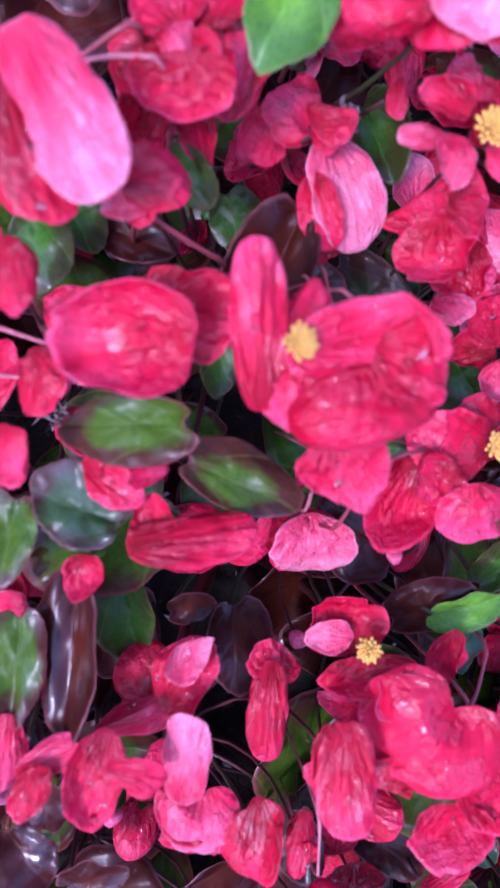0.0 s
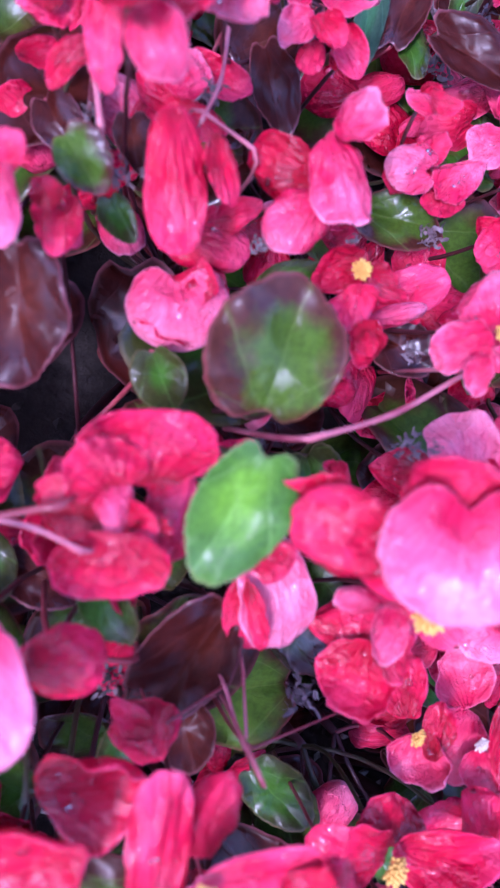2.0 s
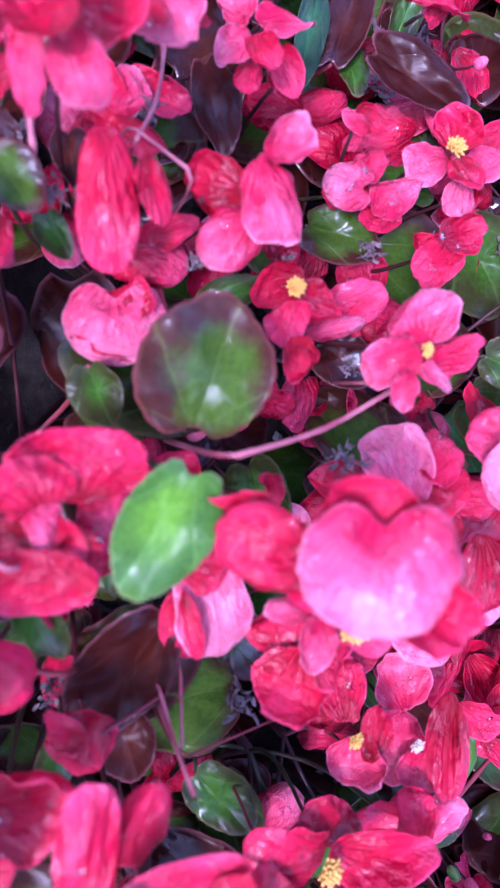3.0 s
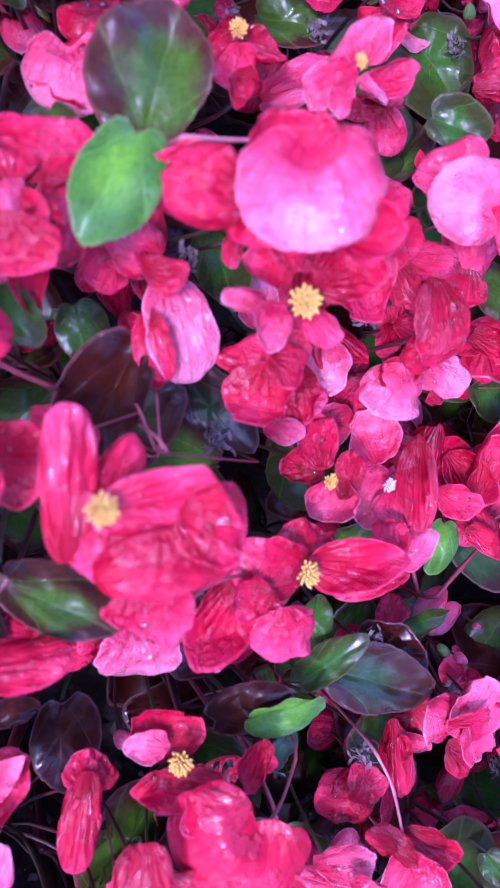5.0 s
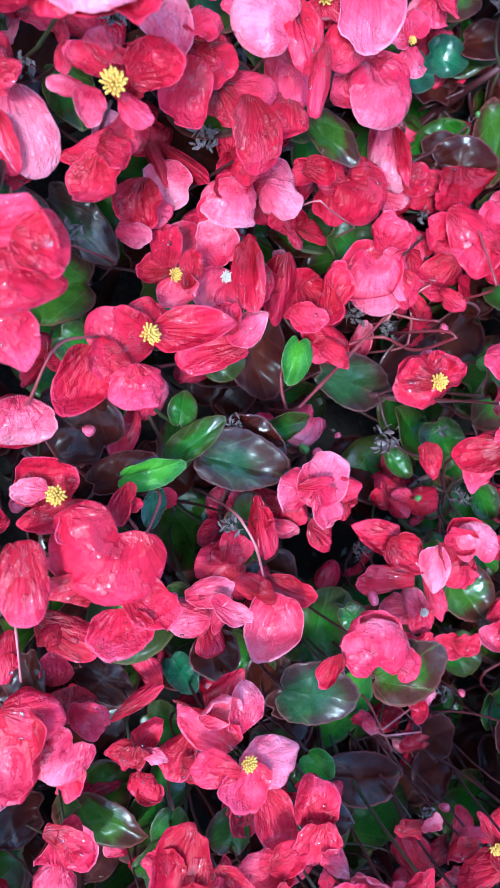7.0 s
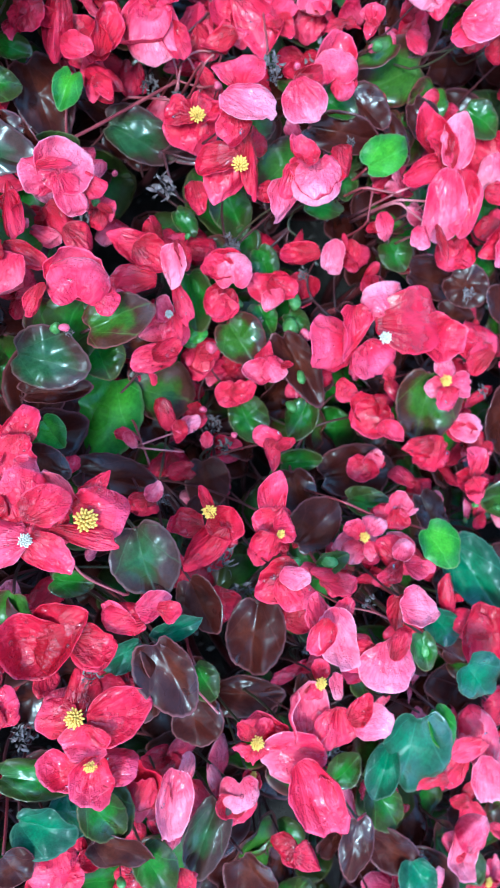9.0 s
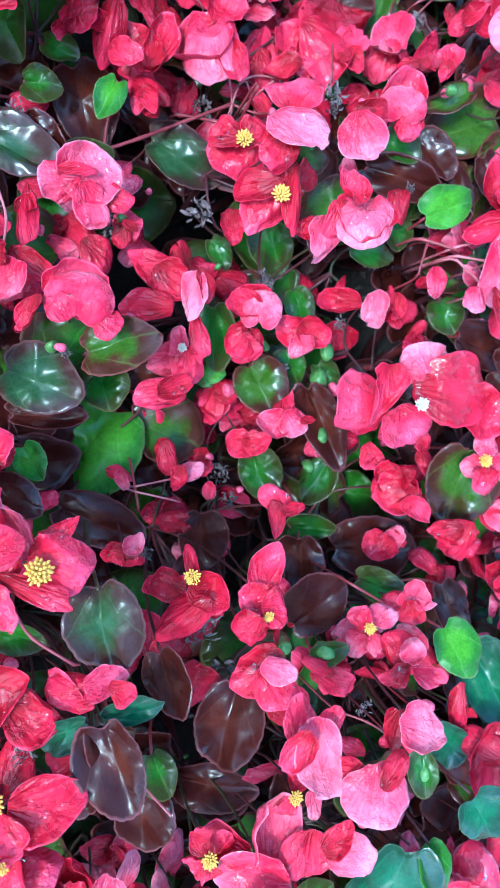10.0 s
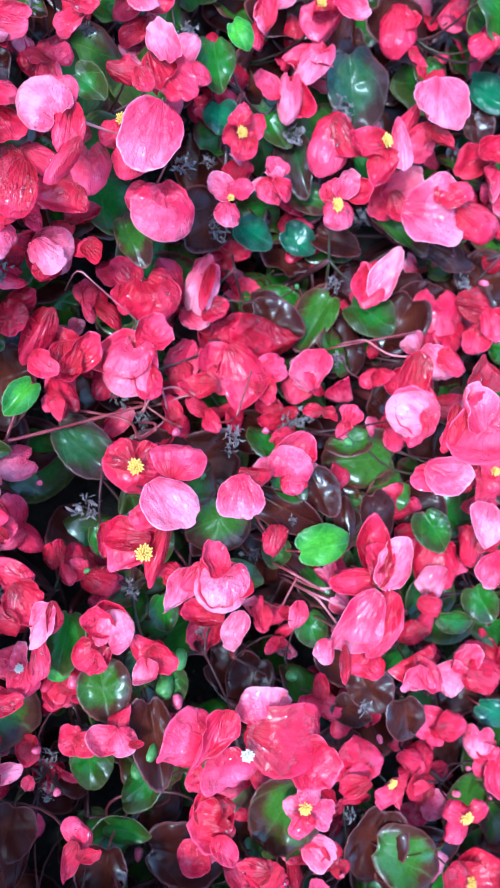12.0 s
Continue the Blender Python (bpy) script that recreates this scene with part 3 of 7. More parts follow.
def withered(x, y, z, r):
    """A dead bloom: a crumpled tangle of dry, curled strips; millimetres."""
    rnd = random.Random(f"9000 {x:.0f} {y:.0f} {z:.0f}")
    at = Vector((x, y, z)) / 1000
    px, py, plant, nodes = owner(at.x, at.y)
    verts, faces = [], []
    for _ in range(36):
        p = Vector((rnd.uniform(-0.5, 0.5), rnd.uniform(-0.5, 0.5), rnd.uniform(-0.3, 0.2))) * r / 1000
        d = Vector((rnd.uniform(-1, 1), rnd.uniform(-1, 1), rnd.uniform(-0.4, 0.9))).normalized()
        w = d.orthogonal().normalized()
        bow = Vector((rnd.uniform(-1, 1), rnd.uniform(-1, 1), rnd.uniform(-1, 1))) * 0.8
        o, step, wide = len(verts), r / 1000 * rnd.uniform(0.05, 0.13), r / 1000 * rnd.uniform(0.03, 0.12)
        for k in range(6):
            half = w * wide * math.sin(math.pi * (k + 0.6) / 6.2)
            lip = d.cross(w) * wide * 0.35 * rnd.uniform(-1, 1)
            verts += [tuple(p - half + lip), tuple(p), tuple(p + half + lip)]
            p = p + d * step
            d = (d + bow * 0.5).normalized()
            w = (w - d * w.dot(d)).normalized()
        for k in range(5):
            for c in (0, 1):
                q = o + k * 3 + c
                faces.append((q, q + 1, q + 4, q + 3))
    ob = link("withered_bloom", mesh_of("withered_bloom", verts, faces), plant, Matrix.Translation(at - plant.location), WITHERED)
    ob["label"] = "dry grey-brown withered bloom"
    return ob


def bud_mesh(i):
    """A closed bud: a pointed egg with three soft ridges, one unit in radius."""
    verts, faces = [(0, 0, -1.0)], []
    for r in range(1, 8):
        q = math.pi * r / 8
        for s in range(12):
            a = 2 * math.pi * s / 12
            w = math.sin(q) ** 0.9 * (1 + 0.10 * math.cos(3 * a + i)) * (1 + 0.12 * math.sin(q * 2 + i))
            verts.append((w * math.cos(a), w * math.sin(a) * 0.86, -math.cos(q) * 1.15))
    verts.append((0, 0, 1.28))
    for s in range(12):
        faces.append((0, 1 + (s + 1) % 12, 1 + s))
        faces.append((85, 73 + s, 73 + (s + 1) % 12))
        for r in range(6):
            faces.append((1 + r * 12 + s, 1 + r * 12 + (s + 1) % 12, 13 + r * 12 + (s + 1) % 12, 13 + r * 12 + s))
    return mesh_of("bud", verts, faces)


BUD_MESH = [bud_mesh(i) for i in range(3)]


def bud(tone, x, y, z, r):
    """A closed bud on its stalk; millimetres."""
    rnd = random.Random(f"7000 {x:.0f} {y:.0f} {z:.0f}")
    at = Vector((x, y, z)) / 1000
    px, py, plant, nodes = owner(at.x, at.y)
    m = Matrix.Translation(at - plant.location) @ turned(rnd.uniform(0, 360), rnd.uniform(-50, 50), rnd.uniform(-50, 50)) @ Matrix.Diagonal((r / 1000, r / 1000, r / 1000 * rnd.uniform(0.95, 1.15), 1))
    ob = link("bud", rnd.choice(BUD_MESH), plant, m, BUDS[tone])
    ob["label"] = "small closed " + tone + " bud"
    v, f = pedicel(at, 0.0005, nodes, None, "bud", None, rnd)
    st = link("bud_stalk", mesh_of("bud_stalk", v, f), ob, Matrix(), STALKS["dark"])
    st.matrix_parent_inverse = ob.matrix_basis.inverted()
    st.matrix_basis = Matrix.Translation(at - plant.location)
    return ob


# ---- blooms, leaves and stems of the bed where they stand ----
flower(53, 63, 221,
       ("round", "rose", -1, 6, -3, 4.1, 3.4, 155, -22, 8),
       ("round", "rose", 0, 4, -1, 8.2, 5.2, -82, -17, 37),
       ("round", "rose", 0, -3, 3, 8.9, 4.9, -93, -1, 5))
flower(36, 53, 228,
       ("round", "rose", 0, -2, -1, 8.7, 6.6, -93, -23, 36),
       ("round", "rose", 1, -1, 2, 10.4, 10.2, 1, 13, -24))
flower(86, 72, 216,
       ("round", "red", -10, -4, -10, 15.4, 15.2, -155, -28, 22),
       ("round", "red", 10, -1, 1, 19.3, 15.9, -10, 11, -11),
       ("round", "red", 2, -13, 2, 19.6, 16.5, -91, -20, 2),
       ("round", "rose", 6, 8, 5, 15.9, 13.0, 52, -18, -33),
       ("round", "pink", -5, 3, 5, 20.4, 16.0, 109, -11, 3))
flower(61, 31, 226,
       ("round", "red", 1, 9, -4, 17.3, 22.9, 84, -19, -25),
       ("round", "rose", 0, -2, 0, 13.9, 17.9, -90, -9, 41),
       ("round", "red", 4, 4, 5, 9.4, 12.5, -19, 1, -18))
flower(88, 38, 199,
       ("narrow", "red", 5, 8, -3, 21.9, 7.4, -42, 22, 20),
       ("round", "pink", 0, 0, -2, 17.1, 16.6, -99, -1, 17),
       ("narrow", "red", -4, 6, -1, 16.0, 5.4, -71, 11, 24))
flower(76, 23, 203,
       ("round", "rose", 6, 6, -2, 13.9, 11.7, -17, 6, -18),
       ("round", "red", 1, 6, 0, 17.6, 16.7, -97, -6, 30),
       ("round", "pink", -1, -4, 3, 11.4, 8.1, -20, 15, 16))
flower(88, 8, 206,
       ("round", "red", -4, 2, -7, 12.7, 10.2, 171, -27, -7),
       ("round", "rose", -2, 9, -3, 16.6, 11.7, 93, -24, -21),
       ("round", "pink", 2, -6, 3, 11.2, 15.7, -80, 6, 38),
       ("round", "red", 4, 1, 6, 13.9, 8.4, 78, -8, -40),
       ("yellow", -1, -1, 4, 2.6))
flower(105, 8, 209,
       ("round", "pink", -1, 10, -7, 14.5, 15.6, 92, -26, -26),
       ("round", "pink", -4, -5, -3, 18.0, 16.6, -114, -3, 23),
       ("round", "pink", 1, -8, 3, 10.9, 11.3, -68, 0, 37),
       ("narrow", "red", 5, 0, 7, 25.6, 10.8, -94, 13, 42),
       ("white", -2, -1, 4, 2.3))
flower(108, 66, 206,
       ("round", "red", -3, 1, -5, 16.2, 12.6, -138, -11, 18),
       ("round", "rose", 6, 2, 2, 18.4, 11.2, 0, 6, 12),
       ("round", "red", -3, -6, 3, 14.6, 10.7, -57, -1, 2))
flower(108, 80, 231,
       ("round", "rose", 1, 5, -7, 19.7, 20.9, 128, -31, -4),
       ("round", "red", 12, -6, 2, 20.8, 12.1, -69, 5, 10),
       ("narrow", "red", 14, -19, 7, 21.8, 6.6, -100, 3, 32),
       ("kidney", "pink", -1, -2, 3, 19.2, 20.7, 160, -16, -7))
flower(136, 96, 213,
       ("round", "red", -1, -4, -3, 9.1, 7.2, -15, 4, -8),
       ("round", "red", -4, -5, -1, 12.7, 11.0, -115, -16, 8),
       ("round", "rose", 2, -5, 5, 10.5, 9.0, -40, 14, -4),
       ("yellow", -2, -1, 4, 3.0))
flower(197, 74, 160,
       ("round", "red", 11, -12, 2, 12.5, 17.1, -20, 9, -4),
       ("round", "soaked", 0, 0, 0, 31.6, 18.3, -84, 17, 20),
       ("narrow", "red", 3, -3, 4, 26.6, 7.2, -84, 17, 29))
flower(172, 50, 165,
       ("round", "red", -2, -1, -8, 19.4, 15.3, -140, -7, 32),
       ("round", "rose", 11, 6, -2, 17.9, 16.3, 34, 17, 1),
       ("round", "rose", 1, -1, -2, 12.4, 10.1, -5, 30, -3),
       ("kidney", "red", -4, -1, -1, 19.9, 15.2, -90, 5, 23),
       ("kidney", "rose", 5, 3, 4, 18.5, 16.1, 1, 12, -10))
flower(145, 50, 188,
       ("round", "red", -2, 3, -3, 8.3, 6.8, 113, -18, -19),
       ("round", "red", -2, 0, -1, 12.4, 10.2, -150, -6, 13),
       ("round", "red", 1, 0, 4, 12.2, 9.4, -20, 15, 11))
flower(100, -14, 217,
       ("round", "red", -2, -2, -4, 23.7, 16.3, -168, -19, 16),
       ("round", "pink", 8, 5, 2, 14.7, 12.3, 62, 8, 1),
       ("round", "red", 1, 7, 3, 12.9, 10.2, 90, -30, -25))
flower(48, -60, 218,
       ("round", "rose", -1, 3, -6, 15.6, 20.0, 89, -8, -12),
       ("round", "pink", -6, 1, -4, 11.5, 8.4, -177, -31, 23),
       ("round", "red", 1, -5, 3, 8.0, 23.0, -79, 3, 22),
       ("yellow", 1, 1, 4, 3.4))
flower(38, -80, 235,
       ("round", "rose", -3, -2, -4, 7.4, 5.8, -154, -35, 16),
       ("narrow", "red", -1, 0, -1, 22.3, 8.7, -86, -7, 21),
       ("oblong", "rose", 1, 1, 4, 22.6, 13.3, -93, 12, 11))
flower(70, -63, 218,
       ("round", "red", 2, -1, 0, 5.9, 4.9, -16, 23, 2),
       ("round", "red", -1, 0, 1, 14.2, 7.5, -102, -6, 36))
flower(53, -109, 204,
       ("round", "rose", 6, -1, -2, 9.5, 8.0, 34, 15, -29),
       ("round", "red", 3, -1, 0, 19.6, 12.6, 160, -20, 19),
       ("oblong", "red", 0, 1, 1, 23.5, 13.5, -26, 25, -17))
flower(53, -132, 202,
       ("round", "rose", -3, 9, -7, 12.2, 11.5, 88, -9, -5),
       ("round", "red", 0, -4, -1, 18.3, 18.4, -97, -4, 3),
       ("round", "rose", 6, -4, 5, 15.4, 10.8, -38, -1, 4))
flower(38, -133, 219,
       ("round", "red", 3, -6, -2, 18.5, 15.4, -28, 25, 14),
       ("round", "red", -2, -2, 0, 25.9, 23.7, -100, 2, 38),
       ("round", "rose", 3, 8, 4, 19.6, 14.4, -20, 8, -4))
flower(48, -143, 219,
       ("round", "rose", 1, -5, -4, 20.5, 17.6, -87, -4, 30),
       ("round", "rose", -2, 2, -3, 14.6, 12.0, 127, -25, -21),
       ("kidney", "pink", 0, 1, 2, 20.6, 18.1, -127, -13, 8))
flower(72, -146, 212,
       ("round", "red", -1, -6, -5, 14.7, 12.3, -157, -18, 24),
       ("round", "rose", 5, 4, 0, 12.6, 9.7, 61, 3, -22),
       ("round", "pink", 6, -3, 4, 11.5, 7.3, -56, -6, 27),
       ("round", "red", 0, -1, 5, 10.8, 10.7, -95, -11, 11))
flower(77, -168, 202,
       ("round", "red", 3, -2, -1, 10.1, 8.2, -12, 3, -18),
       ("round", "red", 0, 0, 0, 12.6, 11.9, -90, 3, 29),
       ("narrow", "rose", 1, 3, 1, 7.3, 3.8, -47, 24, 32))
flower(94, -98, 220,
       ("round", "pink", -4, -6, -6, 15.5, 11.4, -178, -23, 24),
       ("round", "pink", 2, 4, -1, 17.2, 9.6, 14, 27, -10),
       ("round", "pink", 7, -1, 4, 15.5, 8.1, -29, 2, -4))
flower(123, -108, 212,
       ("round", "red", 6, 8, -2, 20.1, 10.5, -29, 6, 0),
       ("round", "pink", -1, -2, 0, 22.1, 20.2, -98, -3, 27),
       ("round", "red", -8, 10, -1, 16.2, 9.7, 159, -43, -17))
flower(109, -93, 194,
       ("round", "red", 2, 3, -3, 13.0, 10.8, 63, 5, -24),
       ("round", "red", -1, 0, 0, 19.1, 16.1, -179, -17, 11),
       ("round", "red", 3, 7, 4, 12.9, 12.7, 53, -16, -1))
flower(126, 11, 178,
       ("round", "red", -4, 0, -4, 13.1, 10.2, -159, -38, 18),
       ("round", "red", 0, 0, 0, 17.1, 15.6, -72, -2, 32),
       ("narrow", "rose", 1, 2, 1, 9.4, 4.6, 53, 3, -3))
flower(139, 8, 179,
       ("round", "red", -4, 4, -5, 11.7, 9.0, 131, -35, -21),
       ("narrow", "red", -1, 1, -2, 29.0, 13.5, -96, -9, 10),
       ("round", "rose", 8, -10, 4, 15.7, 12.3, -24, 14, 21))
flower(156, 8, 172,
       ("round", "red", -5, 1, -5, 22.6, 21.2, -163, -15, 0),
       ("round", "red", 0, -4, 0, 22.5, 15.1, -57, 18, 5),
       ("round", "rose", 5, 2, 5, 23.1, 13.6, 78, 6, -3))
flower(180, 16, 180,
       ("round", "rose", -1, 1, -7, 27.4, 25.9, -114, -17, 29),
       ("round", "rose", 5, 15, -2, 16.6, 17.6, 61, -17, -22),
       ("round", "red", 10, -3, 3, 18.9, 12.6, -54, 8, 24),
       ("kidney", "pink", -1, -2, 3, 27.5, 25.8, -83, 1, 19))
flower(204, 30, 161,
       ("round", "red", 8, 7, -1, 20.8, 17.4, 29, 21, -10),
       ("round", "pink", -1, 2, 0, 23.3, 21.0, -101, -9, 35),
       ("round", "rose", 5, -7, 5, 17.5, 14.0, -49, -12, -3))
flower(158, -11, 177,
       ("round", "rose", 0, 5, -7, 19.6, 14.2, 114, -3, 4),
       ("round", "rose", -1, -3, -3, 11.1, 9.1, -107, -4, 19),
       ("kidney", "red", 0, 0, 0, 20.1, 13.9, 141, -13, -21),
       ("round", "rose", 3, -4, 3, 14.6, 8.5, -35, 19, 23))
flower(176, 8, 147,
       ("round", "red", 2, 1, -4, 18.0, 12.6, -51, 12, -2),
       ("round", "red", -2, 2, -2, 10.7, 9.0, 145, -34, 11),
       ("kidney", "red", 0, -1, 2, 18.6, 12.6, -93, -1, 18))
flower(199, -27, 192,
       ("round", "rose", 0, 1, -5, 23.8, 25.7, -93, -1, 34),
       ("round", "red", 6, 6, 0, 14.9, 17.5, 26, 5, -21),
       ("round", "red", -7, 3, 0, 15.2, 14.6, 165, -35, 0),
       ("yellow", 0, 1, 4, 4.1))
flower(210, -55, 223,
       ("round", "rose", -1, -1, -5, 26.4, 23.7, -86, -6, 18),
       ("round", "red", -8, 3, -4, 21.1, 13.5, -160, -35, -2),
       ("narrow", "red", 6, 1, 3, 27.8, 8.7, -83, 8, 1),
       ("yellow", 0, -1, 4, 4.0))
flower(209, -34, 234,
       ("round", "rose", -2, 16, -6, 16.3, 22.6, 94, -10, -15),
       ("round", "rose", -4, -9, -3, 12.8, 14.1, -103, -3, 10),
       ("round", "soaked", 0, -1, 2, 23.8, 21.3, -31, 24, -1))
flower(240, -19, 218,
       ("round", "red", 4, 7, -1, 8.2, 6.3, -70, -19, 6),
       ("round", "red", 3, 9, 0, 15.6, 10.0, 27, 7, 13),
       ("round", "soaked", 0, -2, 2, 19.5, 19.8, -61, -4, 32))
flower(259, 2, 210,
       ("round", "rose", 2, 7, -6, 15.7, 21.1, 124, -10, -29),
       ("round", "red", 7, -5, 0, 8.7, 7.5, 39, 11, 6),
       ("round", "rose", 4, -8, 1, 10.9, 11.1, -52, 2, 28),
       ("kidney", "pink", -1, 0, 3, 16.0, 20.8, 92, 1, -16))
flower(239, 64, 152,
       ("round", "red", -10, -4, -6, 14.2, 11.4, -80, -9, 20),
       ("round", "red", -11, -1, -3, 25.8, 18.2, -173, -19, -17),
       ("round", "red", 0, -1, 3, 22.7, 39.4, -83, 1, -3))
flower(264, 54, 168,
       ("round", "red", 3, -6, -3, 15.4, 12.7, -36, 1, 23),
       ("round", "rose", -1, -5, -2, 21.6, 19.1, -110, -14, 30),
       ("round", "pink", 1, 2, 2, 26.7, 19.6, -93, -1, 24))
flower(246, 35, 175,
       ("round", "rose", -2, 0, -3, 9.8, 8.2, -171, -31, 19),
       ("round", "rose", 0, -1, 0, 15.2, 11.8, -56, 17, 15),
       ("round", "red", -5, 2, 1, 11.8, 9.9, 118, -35, -2))
flower(225, 31, 169,
       ("round", "red", 0, 5, -2, 10.8, 8.9, 101, -6, -16),
       ("round", "rose", 0, 0, 0, 17.8, 13.4, -14, 15, 2),
       ("round", "red", -8, -9, 1, 17.4, 13.7, -137, -36, 27))
flower(283, 36, 199,
       ("round", "rose", -2, 3, -2, 9.2, 7.0, 159, -42, -14),
       ("round", "rose", 0, 1, 0, 11.9, 10.4, 87, 1, -18),
       ("round", "red", -2, -7, 2, 9.4, 8.2, -81, -7, 16))
flower(272, 36, 189,
       ("round", "rose", 4, -1, 0, 5.9, 4.9, -90, 0, 24),
       ("round", "red", 4, 0, 1, 9.6, 7.5, 7, 10, -10),
       ("round", "red", -5, -2, 1, 10.7, 8.0, -172, -27, 12))
flower(323, -47, 212,
       ("round", "red", -5, 31, -9, 26.4, 16.3, 108, -32, -30),
       ("round", "red", -10, 14, -9, 23.9, 13.7, -151, -22, -7),
       ("round", "pink", 3, 28, -3, 27.6, 16.8, 93, 3, -14),
       ("round", "red", -3, 24, -3, 21.0, 14.0, 107, -1, 5),
       ("round", "rose", 7, 0, 2, 33.0, 18.5, -91, 9, 30),
       ("round", "pink", -2, -4, 1, 34.9, 20.6, -89, -13, 36),
       ("narrow", "red", -4, -23, 2, 20.2, 6.9, -60, -6, 2),
       ("round", "pink", -15, -21, 1, 11.7, 10.2, -85, 6, 13))
flower(341, -68, 195,
       ("round", "red", 4, 0, -4, 17.2, 16.7, -53, 13, 19),
       ("round", "rose", 5, 0, 0, 13.9, 11.4, -9, 16, 1),
       ("kidney", "rose", -1, 0, 1, 17.8, 17.2, -91, -6, 13))
flower(300, -59, 193,
       ("round", "red", -5, 0, -3, 5.2, 3.9, 94, -26, -15),
       ("round", "red", -5, -1, -2, 9.8, 6.0, -172, -37, -4),
       ("round", "pink", -1, 0, 1, 14.5, 9.7, -74, 5, 11))
flower(242, -55, 231,
       ("round", "rose", 2, 0, -6, 21.9, 22.4, -128, -3, 23),
       ("round", "red", -8, -3, -6, 16.5, 10.4, -88, -17, 14),
       ("kidney", "soaked", 0, -1, 0, 22.4, 22.9, -90, 6, 26),
       ("round", "rose", -6, 6, 1, 14.6, 11.5, 118, -35, 0))
flower(233, -64, 219,
       ("round", "red", -6, 2, -4, 7.4, 6.2, -77, 0, 7),
       ("round", "red", -7, 4, -2, 12.6, 9.2, -171, -41, 4),
       ("round", "pink", -1, -1, 3, 21.1, 15.5, -90, 7, -2))
flower(274, -30, 193,
       ("round", "red", -2, -1, -2, 9.8, 7.7, -150, -34, 1),
       ("round", "red", -1, -1, 1, 15.7, 11.5, -76, 11, 18))
flower(217, -92, 200,
       ("round", "red", 0, 3, -5, 16.8, 17.3, 116, -8, -13),
       ("round", "red", -4, 1, -3, 14.5, 11.8, 166, -33, -16),
       ("kidney", "pink", 0, 0, 2, 17.4, 18.1, 90, -6, -28))
flower(214, -106, 195,
       ("round", "red", 2, -1, -5, 15.3, 15.6, -74, -3, -2),
       ("round", "red", 3, -2, 0, 12.5, 10.9, -30, 4, 30),
       ("kidney", "rose", 0, 0, 2, 15.7, 15.5, -114, -1, 4))
flower(210, -74, 151,
       ("round", "rose", 5, -1, 0, 10.4, 8.7, -121, -5, 6),
       ("round", "red", 6, 1, 2, 15.5, 13.2, 6, -8, -16),
       ("round", "rose", -3, -1, 2, 18.0, 14.1, -144, -4, 0))
flower(175, -93, 207,
       ("round", "red", -4, 6, -8, 20.8, 15.3, 177, -14, 5),
       ("round", "red", 5, 1, -2, 18.4, 16.0, -33, 8, 9),
       ("round", "rose", -4, -10, -1, 22.6, 12.9, -173, -21, -10),
       ("round", "pink", 12, -4, 7, 19.3, 12.2, -91, -8, 27),
       ("round", "red", 16, 1, 9, 13.8, 6.9, -60, -6, 0))
flower(146, -113, 239,
       ("round", "rose", 1, 5, -7, 18.3, 24.1, 69, 8, 2),
       ("round", "red", -13, -6, -6, 14.2, 7.3, -107, -23, 36),
       ("round", "red", 11, -5, 3, 9.7, 11.5, -13, 7, -18),
       ("kidney", "pink", 0, 1, 3, 18.5, 23.1, 94, -2, -15))
flower(138, -81, 183,
       ("round", "red", -9, 6, -8, 21.0, 14.7, 176, -42, 12),
       ("round", "red", 3, 4, -1, 16.6, 14.2, -56, 16, 17),
       ("round", "pink", -1, -4, 1, 14.1, 8.9, -24, 14, 25),
       ("round", "red", 13, -4, 9, 15.9, 13.8, -32, -2, -11))
flower(160, -72, 192,
       ("round", "red", 0, -1, -3, 9.6, 7.8, -91, -9, 21),
       ("round", "rose", 0, 1, -2, 12.7, 12.1, 7, 21, -16),
       ("round", "red", -2, -4, 1, 9.3, 8.4, -103, -3, 20),
       ("narrow", "red", 1, 0, 2, 7.3, 3.7, 153, -8, 14))
flower(121, -79, 198,
       ("round", "red", 2, 2, -1, 9.0, 7.7, 39, 1, -32),
       ("narrow", "red", 0, 0, 2, 24.2, 11.1, -87, 12, 30))
flower(189, -116, 203,
       ("round", "pink", -5, -3, -7, 19.1, 14.7, -154, -36, 24),
       ("round", "rose", 3, -6, -1, 15.9, 12.6, -60, -6, 37),
       ("round", "pink", -3, 3, 0, 11.6, 10.9, 124, -16, -26),
       ("narrow", "red", 4, 6, 4, 22.1, 7.3, -69, 5, 35),
       ("white", -1, 0, 4, 2.1))
flower(184, -135, 200,
       ("round", "red", -1, 2, -4, 10.0, 8.3, 120, -21, -4),
       ("round", "rose", 0, 0, -2, 21.3, 12.9, -163, -9, -14),
       ("round", "red", 4, 4, 3, 15.4, 9.6, 33, -11, 3))
flower(211, -130, 168,
       ("round", "red", 9, 4, -3, 11.5, 11.4, -30, 7, 11),
       ("round", "rose", 3, -4, -2, 13.4, 11.8, -27, 18, -13),
       ("round", "red", -1, -2, 0, 19.0, 17.8, -109, -17, 38),
       ("kidney", "rose", 6, 4, 5, 12.1, 11.7, 6, 2, 1),
       ("narrow", "rose", -3, 0, 2, 10.3, 5.0, -99, -11, 10))
flower(237, -135, 195,
       ("round", "rose", 1, 8, -3, 12.4, 9.4, 83, -25, -31),
       ("round", "pink", -2, -2, -2, 13.2, 13.1, -151, -19, 9),
       ("round", "pink", 5, 0, 3, 12.6, 12.8, -43, 7, -1),
       ("round", "red", 10, 2, 5, 6.6, 4.0, 6, -7, -2))
